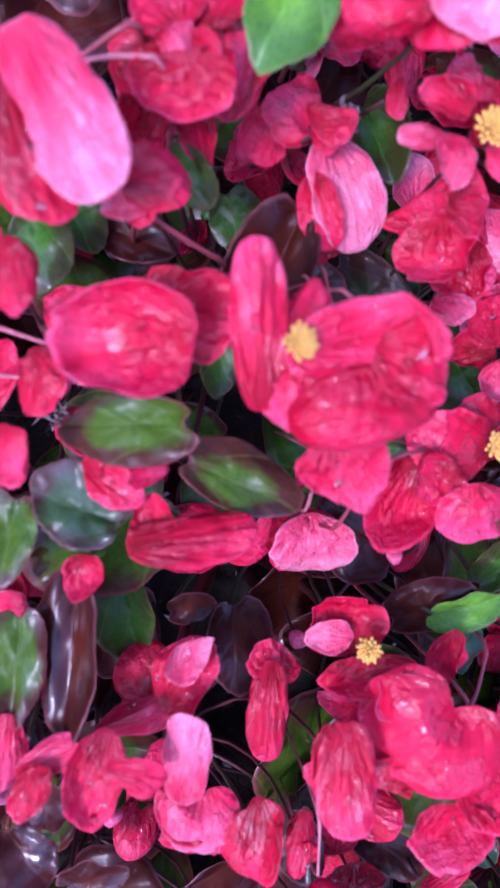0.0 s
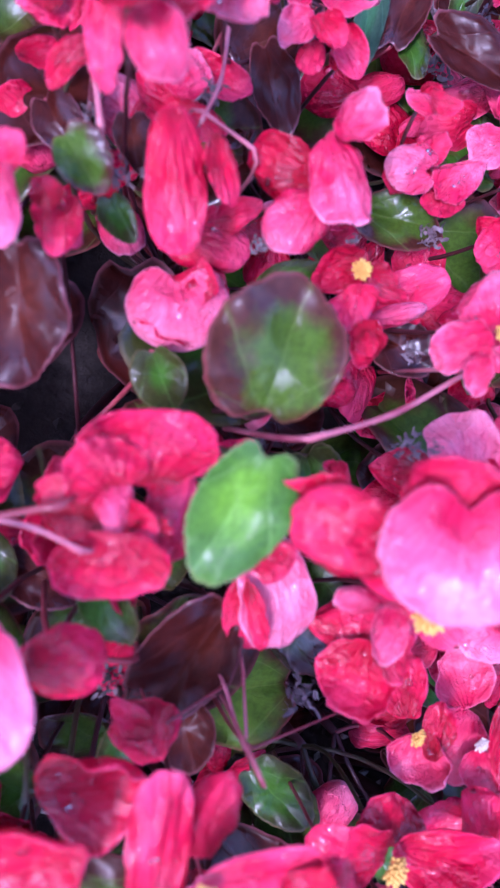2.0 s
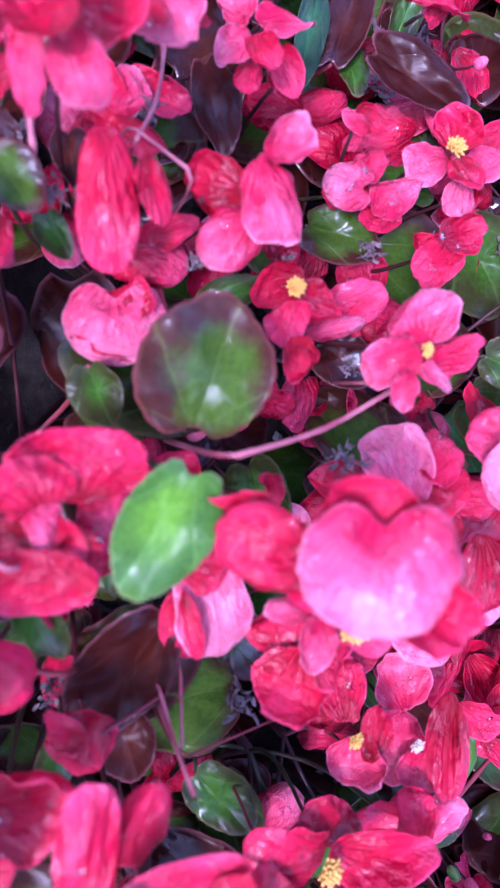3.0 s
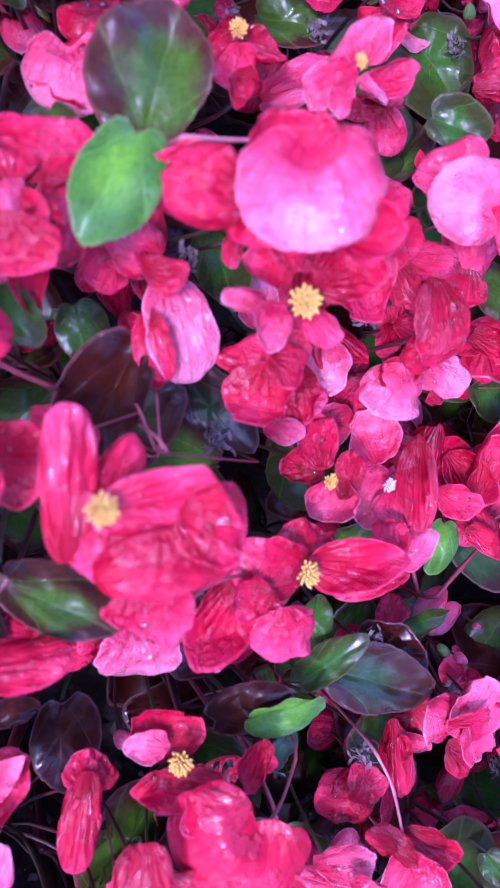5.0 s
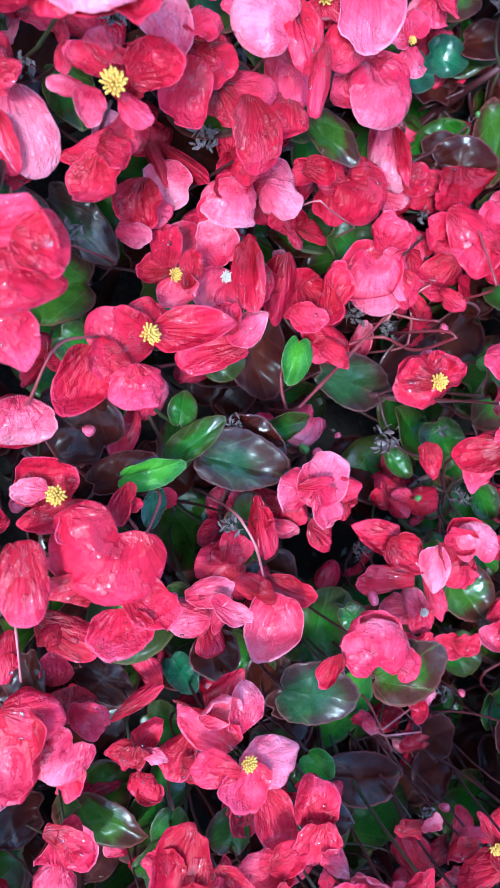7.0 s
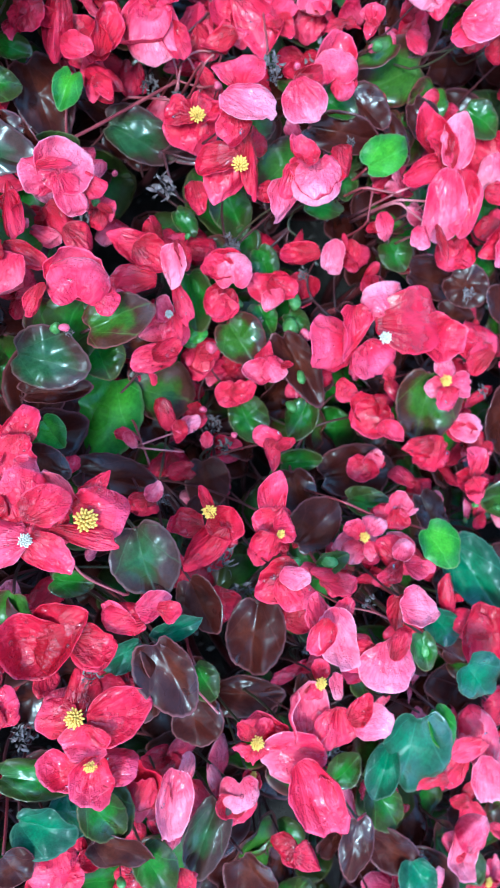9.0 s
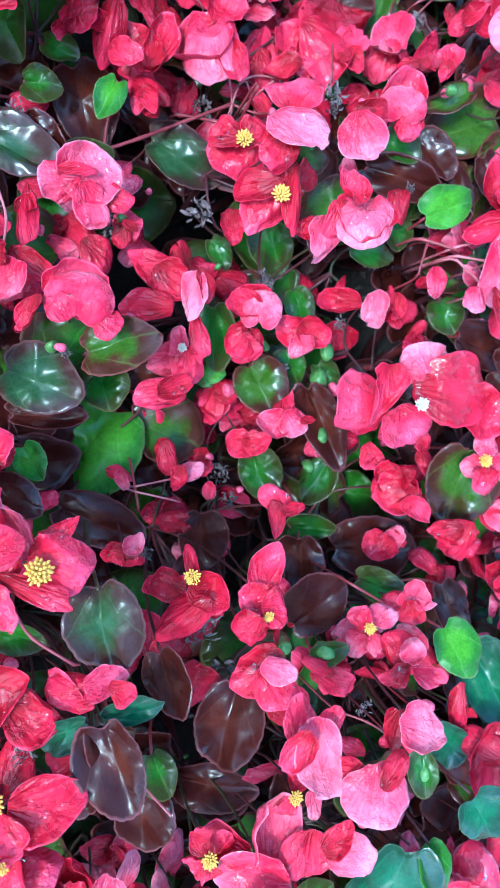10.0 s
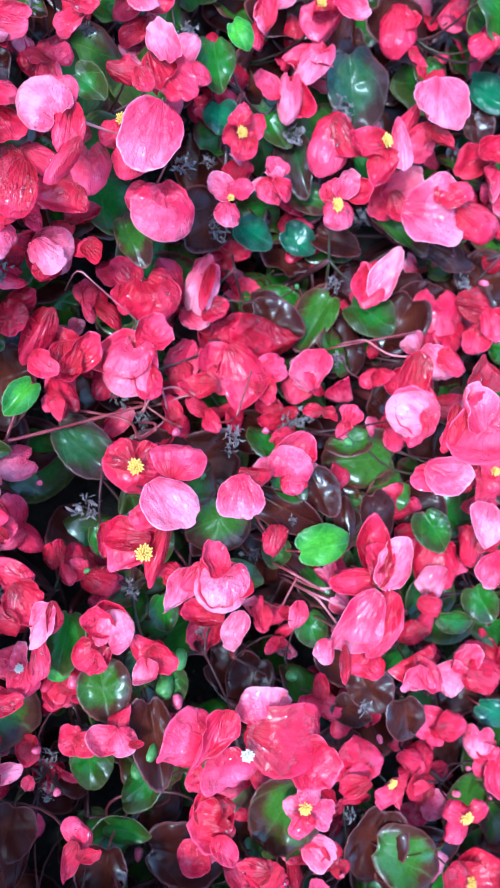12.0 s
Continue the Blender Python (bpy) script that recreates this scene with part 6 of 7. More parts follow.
leaf("green", 148, -222, 239, 15.4, 10.8, -3, 12, -4)
leaf("bronze", 193, -166, 156, 24.5, 19.0, -52, 2, 7)
leaf("green", 229, -53, 161, 24.9, 22.1, -63, 3, 19)
leaf("green", 158, -116, 203, 13.4, 11.2, -55, 12, 18)
leaf("wet", 227, 210, 160, 43.5, 36.8, -61, 2, 10)
leaf("bluish", 303, 254, 163, 31.6, 19.8, -12, 14, 26)
leaf("bronze", 308, 240, 155, 20.2, 18.8, -57, 5, 18)
leaf("green", 158, 165, 178, 26.8, 19.8, -57, 5, 13)
leaf("lime", 161, 175, 189, 14.1, 12.0, -35, 4, 20)
leaf("green", 116, 104, 209, 17.1, 13.5, -19, 21, 11)
leaf("bronze", 243, 76, 147, 30.6, 24.5, -9, 25, 20)
leaf("mixed", 267, 92, 145, 38.5, 24.0, -97, -2, 31)
leaf("green", 291, 106, 153, 31.1, 25.4, -7, 17, 3)
leaf("bronze", 319, 156, 159, 31.3, 18.3, 4, 11, -2)
leaf("mixed", 285, 159, 152, 41.9, 20.6, -24, 20, 4)
leaf("wet", 217, 159, 156, 39.2, 19.9, -54, 11, 32)
leaf("mixed", 233, 149, 148, 27.9, 17.4, 4, 16, 17)
leaf("bluish", 170, 146, 171, 16.5, 18.1, -68, 8, 19)
leaf("green", 196, 168, 156, 29.6, 20.7, -37, 11, 13)
leaf("green", 254, 180, 151, 24.2, 14.6, -32, -6, 3)
leaf("bronze", 258, 137, 144, 28.8, 19.2, 3, 23, -1)
leaf("bluish", 239, 128, 137, 21.0, 19.1, -16, 12, 17)
leaf("green", 405, -16, 183, 21.7, 19.8, -38, 15, 30)
leaf("green", 391, -32, 184, 21.2, 13.9, 15, 7, 14)
leaf("bluish", 438, -69, 182, 20.7, 15.7, 3, 22, 10)
leaf("bronze", 381, -86, 187, 26.3, 22.2, -51, -10, 17)
leaf("bronze", 358, -81, 181, 24.5, 25.0, -37, 11, 27)
leaf("bronze", 391, -150, 184, 43.4, 30.1, -81, -17, 30)
leaf("bronze", 428, -151, 174, 46.2, 21.6, 19, 8, -15)
leaf("bronze", 304, 131, 145, 29.7, 16.5, 45, 16, -21)
leaf("green", 356, 8, 187, 23.7, 19.6, -40, 19, 19)
leaf("mixed", 33, 88, 233, 26.0, 25.0, 79, 5, -8)
leaf("lime", 24, 64, 249, 22.3, 16.1, -116, 3, 10)
leaf("bronze", 29, 25, 213, 36.0, 19.5, -111, -22, 12)
leaf("bronze", 32, 6, 204, 19.5, 14.3, -73, 8, 12)
leaf("bronze", -13, 92, 219, 28.5, 24.0, -80, -14, 22)
leaf("green", 15, 83, 211, 14.1, 11.2, -59, -5, 15)
leaf("mixed", 75, 135, 183, 23.2, 16.1, -7, 17, 2)
leaf("bronze", 88, 179, 187, 30.8, 16.2, -22, 13, 11)
leaf("bronze", 70, 191, 180, 29.4, 17.0, 79, 4, -23)
leaf("bluish", 60, 187, 180, 25.9, 9.1, -91, -1, 10)
leaf("green", 8, 40, 229, 13.3, 10.2, -54, 16, 27)
leaf("mixed", -6, 119, 219, 12.6, 10.5, -50, -2, 11)
leaf("green", 3, 114, 207, 10.5, 7.5, -53, 11, 25)
leaf("green", 44, 110, 195, 16.6, 9.7, 24, 13, -13)
leaf("bronze", -12, 134, 194, 16.0, 11.1, -53, 12, 26)
leaf("bronze", 4, 133, 198, 13.6, 9.9, -74, 11, 4)
leaf("bronze", 36, 160, 183, 26.0, 13.0, -76, 16, 9)
leaf("green", 91, 204, 173, 18.2, 9.9, -97, -16, 16)
leaf("green", 74, 182, 178, 15.7, 9.4, -76, 17, 5)
leaf("bronze", 79, 101, 188, 18.3, 15.3, -34, 24, 1)
leaf("mixed", -2, -7, 235, 27.1, 14.7, -179, -20, -2)
leaf("mixed", 18, -20, 223, 27.1, 15.6, -25, 6, -16)
leaf("wet", -13, -25, 225, 21.6, 17.8, 160, -13, 9)
leaf("mixed", -28, -30, 221, 19.7, 15.1, -101, 7, 11)
leaf("bronze", -17, -56, 217, 38.2, 18.5, -96, 6, 25)
leaf("green", -5, -54, 203, 24.6, 15.3, -79, -8, 9)
leaf("mixed", -28, -58, 218, 24.3, 14.1, -97, 12, 20)
leaf("green", 22, 42, 192, 15.9, 14.8, -79, -4, 16)
leaf("green", -23, 30, 211, 17.0, 14.8, -91, 9, 1)
leaf("green", -16, 39, 200, 15.7, 13.1, -61, 6, -8)
leaf("bronze", 10, -57, 196, 12.4, 9.3, -1, -4, 9)
leaf("bronze", 23, -70, 185, 26.6, 20.4, -91, 7, -6)
leaf("bronze", -25, -99, 207, 14.7, 11.2, -88, -12, -3)
leaf("bronze", -15, -121, 204, 18.1, 11.7, 21, 14, 5)
leaf("bronze", -31, -114, 202, 20.8, 18.0, -60, 0, -6)
leaf("green", 17, 5, 211, 14.1, 9.0, -88, -12, -3)
leaf("bronze", -3, 36, 196, 19.0, 14.9, -20, 2, 3)
leaf("bronze", 106, -263, 252, 27.7, 21.9, -65, 18, 16)
leaf("green", 84, -239, 251, 17.3, 14.3, -31, 5, 16)
leaf("bronze", 98, -254, 221, 33.6, 25.6, -42, 12, 19)
leaf("green", 82, -220, 236, 19.7, 13.0, -87, -10, 19)
leaf("green", 105, -231, 235, 23.1, 18.6, -66, 22, 28)
leaf("green", 114, -207, 229, 18.2, 17.0, -74, 15, 5)
leaf("mixed", 130, -234, 234, 19.9, 15.8, -77, -8, 25)
leaf("bluish", 82, -266, 247, 20.0, 16.5, -59, 0, 31)
leaf("green", 137, -297, 238, 28.5, 14.5, -11, 14, -16)
leaf("green", 92, -257, 253, 15.2, 10.3, -87, -9, 13)
leaf("bronze", 124, -237, 231, 23.7, 19.4, -64, 17, 19)
stalk("red", 1.3, (43, -31, 218), (49, -15, 229), (60, -14, 224))
stalk("red", 1.9, (173, -11, 167), (195, -5, 161), (198, -15, 180), (198, -9, 207))
stalk("pale", 1.5, (201, 13, 167), (211, 3, 160), (201, -10, 171))
stalk("pale", 1.5, (206, 10, 161), (212, 16, 170))
stalk("pale", 1.5, (72, -89, 225), (73, -75, 225))
stalk("red", 1.3, (64, -77, 228), (74, -74, 224), (80, -64, 218))
stalk("pale", 1.4, (113, -75, 202), (118, -84, 205), (119, -99, 212))
stalk("pale", 0.9, (37, -97, 226), (38, -113, 221))
stalk("pale", 1.4, (123, 82, 225), (154, 98, 207))
stalk("red", 2.2, (197, 4, 162), (177, -13, 167), (158, -29, 171), (148, -37, 174))
stalk("pale", 1.4, (197, 3, 163), (194, 8, 169), (190, 16, 169))
stalk("pale", 1.4, (197, 3, 163), (197, 11, 169), (205, 18, 167), (215, 18, 170))
stalk("red", 1.6, (197, 4, 162), (209, 1, 166), (214, 0, 175))
stalk("red", 1.9, (288, -42, 193), (304, -44, 198))
stalk("pale", 1.6, (303, -43, 199), (313, -38, 200), (327, -29, 201))
stalk("pale", 1.6, (304, -47, 199), (316, -47, 203))
stalk("pale", 1.6, (304, -49, 199), (319, -57, 200))
stalk("red", 1.6, (291, -43, 193), (290, -57, 192))
stalk("red", 1.4, (146, -209, 259), (151, -216, 258), (165, -222, 260))
stalk("pale", 1.2, (183, -173, 189), (199, -167, 187))
stalk("pale", 1.2, (183, -175, 191), (200, -176, 192))
stalk("red", 1.5, (180, -165, 183), (185, -181, 193))
stalk("pale", 1.2, (192, -258, 258), (209, -279, 239))
stalk("red", 1.7, (237, 49, 166), (234, 15, 187))
stalk("red", 1.5, (270, -195, 224), (286, -201, 221))
stalk("red", 1.1, (259, -234, 252), (268, -235, 256), (276, -239, 256))
stalk("red", 1.5, (273, 73, 175), (307, 98, 182))
stalk("pale", 1.5, (286, 81, 180), (294, 75, 192), (315, 87, 192))
stalk("pale", 1.0, (145, 39, 195), (159, 39, 180), (174, 38, 169))
stalk("pale", 1.6, (37, 75, 242), (57, 81, 232), (74, 92, 227))
stalk("pale", 1.3, (20, 157, 205), (20, 145, 207), (16, 134, 213))
stalk("pale", 1.2, (16, 136, 212), (26, 129, 218))
stalk("pale", 1.8, (-5, 135, 215), (-3, 126, 219))
stalk("red", 0.9, (40, 14, 228), (67, 11, 207))
stalk("red", 1.0, (23, 18, 226), (34, 22, 220))
stalk("pale", 1.0, (39, 25, 218), (39, 15, 226))
stalk("pale", 1.1, (35, 22, 222), (38, 14, 227), (37, 16, 244))
stalk("pale", 1.3, (-11, 56, 238), (-5, 56, 241), (2, 54, 246))
stalk("red", 1.7, (-12, 56, 237), (-2, 60, 244))
stalk("red", 1.7, (1, 33, 229), (9, 29, 224), (15, 27, 220))
stalk("pale", 1.2, (-27, 11, 230), (-15, 7, 230))
stalk("pale", 1.2, (-27, 2, 230), (-13, 1, 232))
stalk("pale", 0.9, (34, -25, 225), (34, -16, 234))
withered(1, 120, 214, 4.4)
withered(7, 121, 214, 3.4)
withered(14, 122, 215, 2.5)
withered(19, 146, 200, 4.0)
withered(82, 130, 191, 5.4)
withered(53, 119, 209, 2.3)
withered(70, 76, 227, 2.4)
withered(75, 97, 203, 3.6)
withered(-5, 131, 211, 2.8)
withered(31, 112, 213, 3.0)
withered(94, 194, 180, 6.4)
withered(68, 76, 220, 4.9)
withered(44, 58, 219, 4.4)
withered(100, 53, 200, 6.5)
withered(231, 41, 161, 9.1)
withered(200, -2, 158, 6.0)
withered(113, -42, 195, 5.1)
withered(111, -77, 197, 5.9)
withered(190, -51, 173, 9.5)
withered(95, -153, 213, 4.8)
withered(36, 28, 206, 4.1)
withered(56, 17, 211, 6.5)
withered(233, 5, 197, 6.2)
withered(222, -76, 185, 6.4)
withered(280, -19, 188, 3.2)
withered(187, -195, 215, 4.4)
withered(238, -112, 184, 3.6)
withered(270, -233, 248, 3.9)
withered(214, -221, 216, 9.6)
withered(318, -82, 156, 5.5)
withered(349, -88, 197, 5.6)
withered(156, -254, 249, 5.6)
withered(146, -128, 217, 3.1)
withered(264, -84, 174, 5.0)
withered(205, -291, 230, 4.3)
withered(240, 44, 162, 5.6)
withered(141, 165, 182, 9.4)
withered(195, 101, 155, 7.2)
withered(296, 213, 163, 6.5)
withered(263, 109, 157, 6.1)
withered(217, 49, 156, 5.2)
withered(234, -2, 198, 5.1)
withered(185, 3, 152, 7.2)
withered(334, 147, 164, 6.5)
withered(209, 165, 163, 8.8)
withered(268, 159, 143, 8.5)
withered(228, 193, 166, 9.0)
withered(364, -138, 196, 4.9)
withered(382, -67, 196, 4.3)
flower(53, 64, 262,
       ("round", "rose", -16, 0, -13, 16.3, 14.3, -146, -32, 1),
       ("round", "red", 5, -1, -3, 19.4, 24.2, -45, 11, 12),
       ("round", "red", 9, -8, 1, 16.0, 12.0, -27, 9, -11),
       ("round", "red", -5, -5, -3, 13.5, 17.1, -87, 2, 33),
       ("kidney", "red", -16, -2, -4, 15.8, 14.0, 174, -34, -9),
       ("round", "red", 0, 6, -3, 10.5, 17.0, 91, -12, -10),
       ("kidney", "pink", 0, -2, 6, 20.5, 25.0, -87, 4, 22))
flower(100, -139, 241,
       ("round", "rose", -8, 8, -11, 23.6, 16.6, 132, -41, -31),
       ("round", "pink", 2, 14, -4, 15.5, 12.0, 82, -19, -10),
       ("round", "pink", 8, -2, 3, 20.6, 16.8, -11, 9, -16),
       ("round", "rose", -2, -5, 3, 15.2, 16.0, -110, -5, 4),
       ("round", "red", -10, 1, 3, 15.2, 11.3, -180, -30, 13),
       ("yellow", 0, 1, 4, 2.9))
flower(128, -170, 239,
       ("round", "rose", 1, 5, -5, 16.0, 14.9, 88, -5, -12),
       ("round", "rose", -1, -7, -1, 18.8, 15.9, -99, -7, 37),
       ("round", "pink", 4, -10, 4, 12.3, 9.0, -33, 25, 7))
flower(114, -183, 236,
       ("round", "rose", -2, -4, -6, 18.9, 13.5, -161, -11, 20),
       ("round", "red", 4, 4, 0, 15.1, 11.1, 26, -1, -18),
       ("round", "rose", -1, -8, 2, 12.9, 10.3, -85, -14, 13))
flower(126, -190, 250,
       ("round", "rose", 3, 1, -2, 10.6, 9.0, 31, 15, -31),
       ("round", "rose", 0, 0, 0, 13.1, 17.1, -92, 4, 8),
       ("round", "red", -5, -2, 2, 12.1, 9.8, -156, -33, 20))
flower(86, -186, 224,
       ("round", "red", -5, 0, -5, 17.4, 14.4, 170, -39, -15),
       ("round", "rose", 0, 0, 0, 31.0, 21.5, -104, 6, 39),
       ("round", "red", 3, -7, 5, 17.3, 13.1, -58, -5, -6))
flower(141, -240, 249,
       ("round", "red", -5, -2, -5, 23.3, 23.3, 169, -14, -7),
       ("round", "red", 4, 2, 1, 25.0, 24.9, 22, 24, -10),
       ("round", "red", 14, 0, 9, 16.5, 13.9, -22, 14, -11))
flower(89, -151, 210,
       ("round", "red", 1, -5, -2, 10.5, 8.6, -44, 18, 12),
       ("round", "rose", -1, -2, 0, 17.3, 13.7, -122, -1, 41),
       ("round", "red", 4, -6, 5, 13.8, 10.1, -39, -3, -5))
flower(92, -130, 232,
       ("round", "rose", 0, -3, -5, 15.8, 13.2, -166, -30, 3),
       ("round", "red", 5, 8, -1, 17.1, 12.0, 68, -6, -31),
       ("round", "pink", 2, 5, 2, 13.9, 10.7, 28, -1, 6))
flower(73, -136, 204,
       ("round", "red", 3, 1, 0, 4.5, 3.7, -40, 8, 20),
       ("narrow", "red", 2, 2, 1, 20.8, 5.6, 29, 2, -21))
flower(114, -169, 219,
       ("round", "red", -7, -6, -5, 10.0, 7.5, 150, -44, -6),
       ("round", "red", -5, -6, -1, 18.1, 11.4, -92, -17, 14),
       ("round", "red", 4, -5, 5, 20.5, 14.9, -73, 16, 11))
flower(50, -167, 221,
       ("round", "red", 1, 2, -1, 9.7, 7.8, 73, -14, -15),
       ("round", "red", 0, 1, 2, 16.7, 11.6, -20, 28, 0))
flower(34, -107, 221,
       ("round", "red", 2, 0, -1, 5.6, 4.6, -10, 18, -6),
       ("narrow", "red", 0, 1, 0, 15.9, 7.1, -98, 10, 9))
leaf("bronze", 126, -163, 176, 27.1, 20.3, -60, 10, 11)
leaf("green", 93, -164, 172, 24.1, 19.7, -42, 25, 23)
leaf("mixed", 107, -184, 212, 21.2, 15.4, -94, -13, 28)
leaf("bronze", 42, -126, 191, 22.2, 16.7, -82, 11, 35)
leaf("bronze", 66, -133, 188, 23.4, 15.6, -40, 14, 5)
bud("green", 141, -127, 216, 2.4)
bud("green", 208, -121, 175, 4.0)
bud("pink", 218, -125, 171, 3.8)
bud("green", 256, -112, 181, 5.1)
bud("green", 228, -103, 179, 2.5)
bud("pink", 325, -59, 189, 3.8)
bud("green", 258, -219, 233, 3.6)
bud("green", 303, -258, 243, 4.3)
bud("green", 243, -220, 231, 2.7)
bud("pink", 263, -116, 184, 3.1)
bud("green", 207, -123, 172, 3.8)
bud("green", 258, -99, 179, 4.0)
bud("green", 229, -18, 188, 3.4)
bud("green", 258, -138, 191, 3.5)
bud("green", 260, -152, 178, 3.1)
bud("green", 319, -90, 173, 2.9)
bud("green", 147, -53, 182, 2.2)
bud("pink", 144, -127, 219, 1.9)
bud("green", 119, -55, 181, 2.1)
bud("pink", 214, -156, 176, 2.0)
flower(146, -330, 245,
       ("round", "red", 1, -5, -4, 18.3, 19.5, -48, 11, -8),
       ("round", "rose", 4, -2, 0, 15.4, 12.8, -4, 30, -15),
       ("kidney", "rose", -1, 1, 1, 18.7, 19.0, -88, 3, 10))
flower(198, -353, 233,
       ("round", "rose", 3, 0, 0, 10.5, 8.0, 19, -8, -22),
       ("round", "red", 0, 1, 1, 11.7, 12.6, -90, 7, -2))
flower(345, -364, 231,
       ("round", "rose", -4, -2, -4, 14.1, 11.3, 131, -31, -6),
       ("round", "pink", -3, -3, -1, 22.5, 17.6, -97, -2, 3),
       ("round", "pink", 2, 6, 4, 20.6, 16.7, 39, -6, -12))
flower(254, -360, 223,
       ("round", "rose", -1, 1, -3, 10.7, 8.9, -52, 2, 1),
       ("round", "red", -4, 5, -2, 13.3, 13.5, -143, -27, 30),
       ("round", "red", 5, 4, 5, 14.6, 13.1, -17, 5, -8))
leaf("bluish", 141, -310, 246, 23.7, 18.5, -7, 20, 0)
leaf("green", 162, -310, 245, 23.4, 17.0, -55, -4, -1)
leaf("bronze", 170, -330, 237, 26.7, 20.0, -27, 3, 14)
leaf("green", 185, -341, 236, 21.7, 18.2, -60, 17, 2)
leaf("wet", 210, -336, 228, 36.3, 19.3, -107, -2, 24)
leaf("bronze", 279, -350, 233, 29.7, 16.8, -99, 3, 15)
leaf("green", 303, -343, 220, 24.9, 19.3, -59, 11, 6)
leaf("bluish", 320, -377, 228, 22.1, 19.3, -59, 11, 14)
leaf("bronze", 131, -322, 248, 14.1, 16.1, -56, 3, 6)
leaf("bronze", 237, -366, 218, 31.1, 23.4, -55, -1, 28)
leaf("bronze", 308, -367, 220, 30.7, 22.3, -39, 17, 25)
flower(-19, 107, 235,
       ("round", "red", -2, 5, -4, 7.3, 6.1, -148, -16, 3),
       ("round", "rose", 1, 5, 0, 8.8, 9.4, 86, -6, -3),
       ("round", "pink", 1, -4, 4, 13.0, 10.1, -90, -8, 9))
flower(24, 7, 252,
       ("folded", "rose", 11, 1, 2, 25.2, 13.9, 9, 5, 10),
       ("round", "rose", 20, -2, 5, 13.4, 15.0, -13, 8, 0),
       ("cap", "rose", 13, -11, 4, 14.9, 26.7, -77, -10, 0),
       ("round", "rose", 12, -23, -6, 20.2, 17.3, -67, -25, 0),
       ("round", "rose", 1, -8, -1, 13.9, 16.1, -111, -15, 0),
       ("oblong", "rose", -5, 3, 0, 28.7, 10.4, 93, 5, 0),
       ("round", "red", 5, 6, -5, 13.3, 8.9, 63, -20, 0),
       ("yellow", 0, 0, 5, 3.4))
flower(41, 38, 217,
       ("cap", "soaked", 2, 4, 3, 25.7, 17.3, -76, 0, 0),
       ("cap", "red", -4, -1, 4, 16.7, 10.0, -74, -5, 28),
       ("round", "red", 3, -4, -4, 13.5, 16.3, -81, -25, 0))
flower(110, 46, 217,
       ("cap", "red", 1, 4, 2, 23.5, 16.7, -80, -6, 4),
       ("round", "red", 1, -4, -5, 11.2, 9.6, -118, -20, 0))
flower(106, 33, 204,
       ("shell", "pink", 2, -1, 2, 16.2, 21.2, -87, -8, 0),
       ("round", "red", -2, -3, -3, 15.2, 11.8, -148, -20, 0),
       ("round", "red", 1, 4, 0, 8.3, 13.3, 100, -10, 0))
flower(130, 36, 194,
       ("shell", "pink", 0, 2, 2, 15.7, 14.3, -30, 0, 10),
       ("round", "red", 2, -2, -3, 12.9, 11.0, -96, -20, 0))
flower(77, -14, 222,
       ("cap", "red", -8, 1, 0, 21.6, 17.0, 172, 8, -12),
       ("round", "red", -20, -12, -4, 20.5, 15.6, -109, -12, 0),
       ("round", "rose", 12, 3, 4, 24.5, 13.9, 1, 8, 0),
       ("shell", "rose", -5, -14, 4, 13.6, 17.6, -80, -5, 0),
       ("round", "red", 1, 7, -2, 11.8, 18.4, 91, -12, 0),
       ("round", "red", -13, -7, 1, 11.4, 15.6, -140, -5, 0),
       ("yellow", -2, 1, 5, 3.6))
flower(40, -40, 204,
       ("cap", "soaked", 0, 1, 2, 15.6, 22.2, -89, -4, 0),
       ("cap", "red", 0, 0, -3, 18.2, 21.6, -89, -10, 0))
flower(144, -67, 204,
       ("shell", "pink", -2, 6, 2, 21.5, 24.2, 61, 0, 10),
       ("shell", "pink", -11, 1, 3, 16.2, 16.8, -166, 0, -10),
       ("round", "pink", 1, -5, 1, 17.3, 13.6, -58, -8, 0),
       ("round", "rose", 10, 1, 0, 12.9, 11.1, -8, 0, 0),
       ("narrow", "red", -6, 5, 6, 14.9, 4.9, 13, 10, 0))
flower(60, -82, 232,
       ("kidney", "rose", -1, 5, 4, 28.6, 35.2, -121, -12, 10),
       ("round", "rose", -5, 15, -2, 11.6, 15.7, 107, -20, 0),
       ("round", "red", -10, -4, -5, 16.6, 12.5, -161, -20, 0),
       ("round", "rose", 13, -8, 0, 16.9, 14.8, -39, -10, 0),
       ("round", "rose", 5, -15, -3, 12.7, 19.8, -91, -20, 0))
flower(64, 47, 239,
       ("round", "rose", 10, 8, -1, 14.4, 12.6, 26, 5, 0),
       ("round", "rose", -2, 11, 0, 8.9, 12.2, 89, -5, 0),
       ("round", "rose", -7, 7, -2, 11.5, 7.7, 163, -10, 0),
       ("round", "pink", -7, -5, 2, 10.7, 8.8, -109, 0, 0),
       ("narrow", "soaked", -12, 0, 1, 9.7, 5.3, 179, 0, 0),
       ("round", "rose", 5, -4, 1, 10.6, 7.3, -34, 0, 0),
       ("round", "red", 4, 5, -6, 11.8, 10.5, 62, -10, 0),
       ("yellow", -1, 0, 5, 3.8))
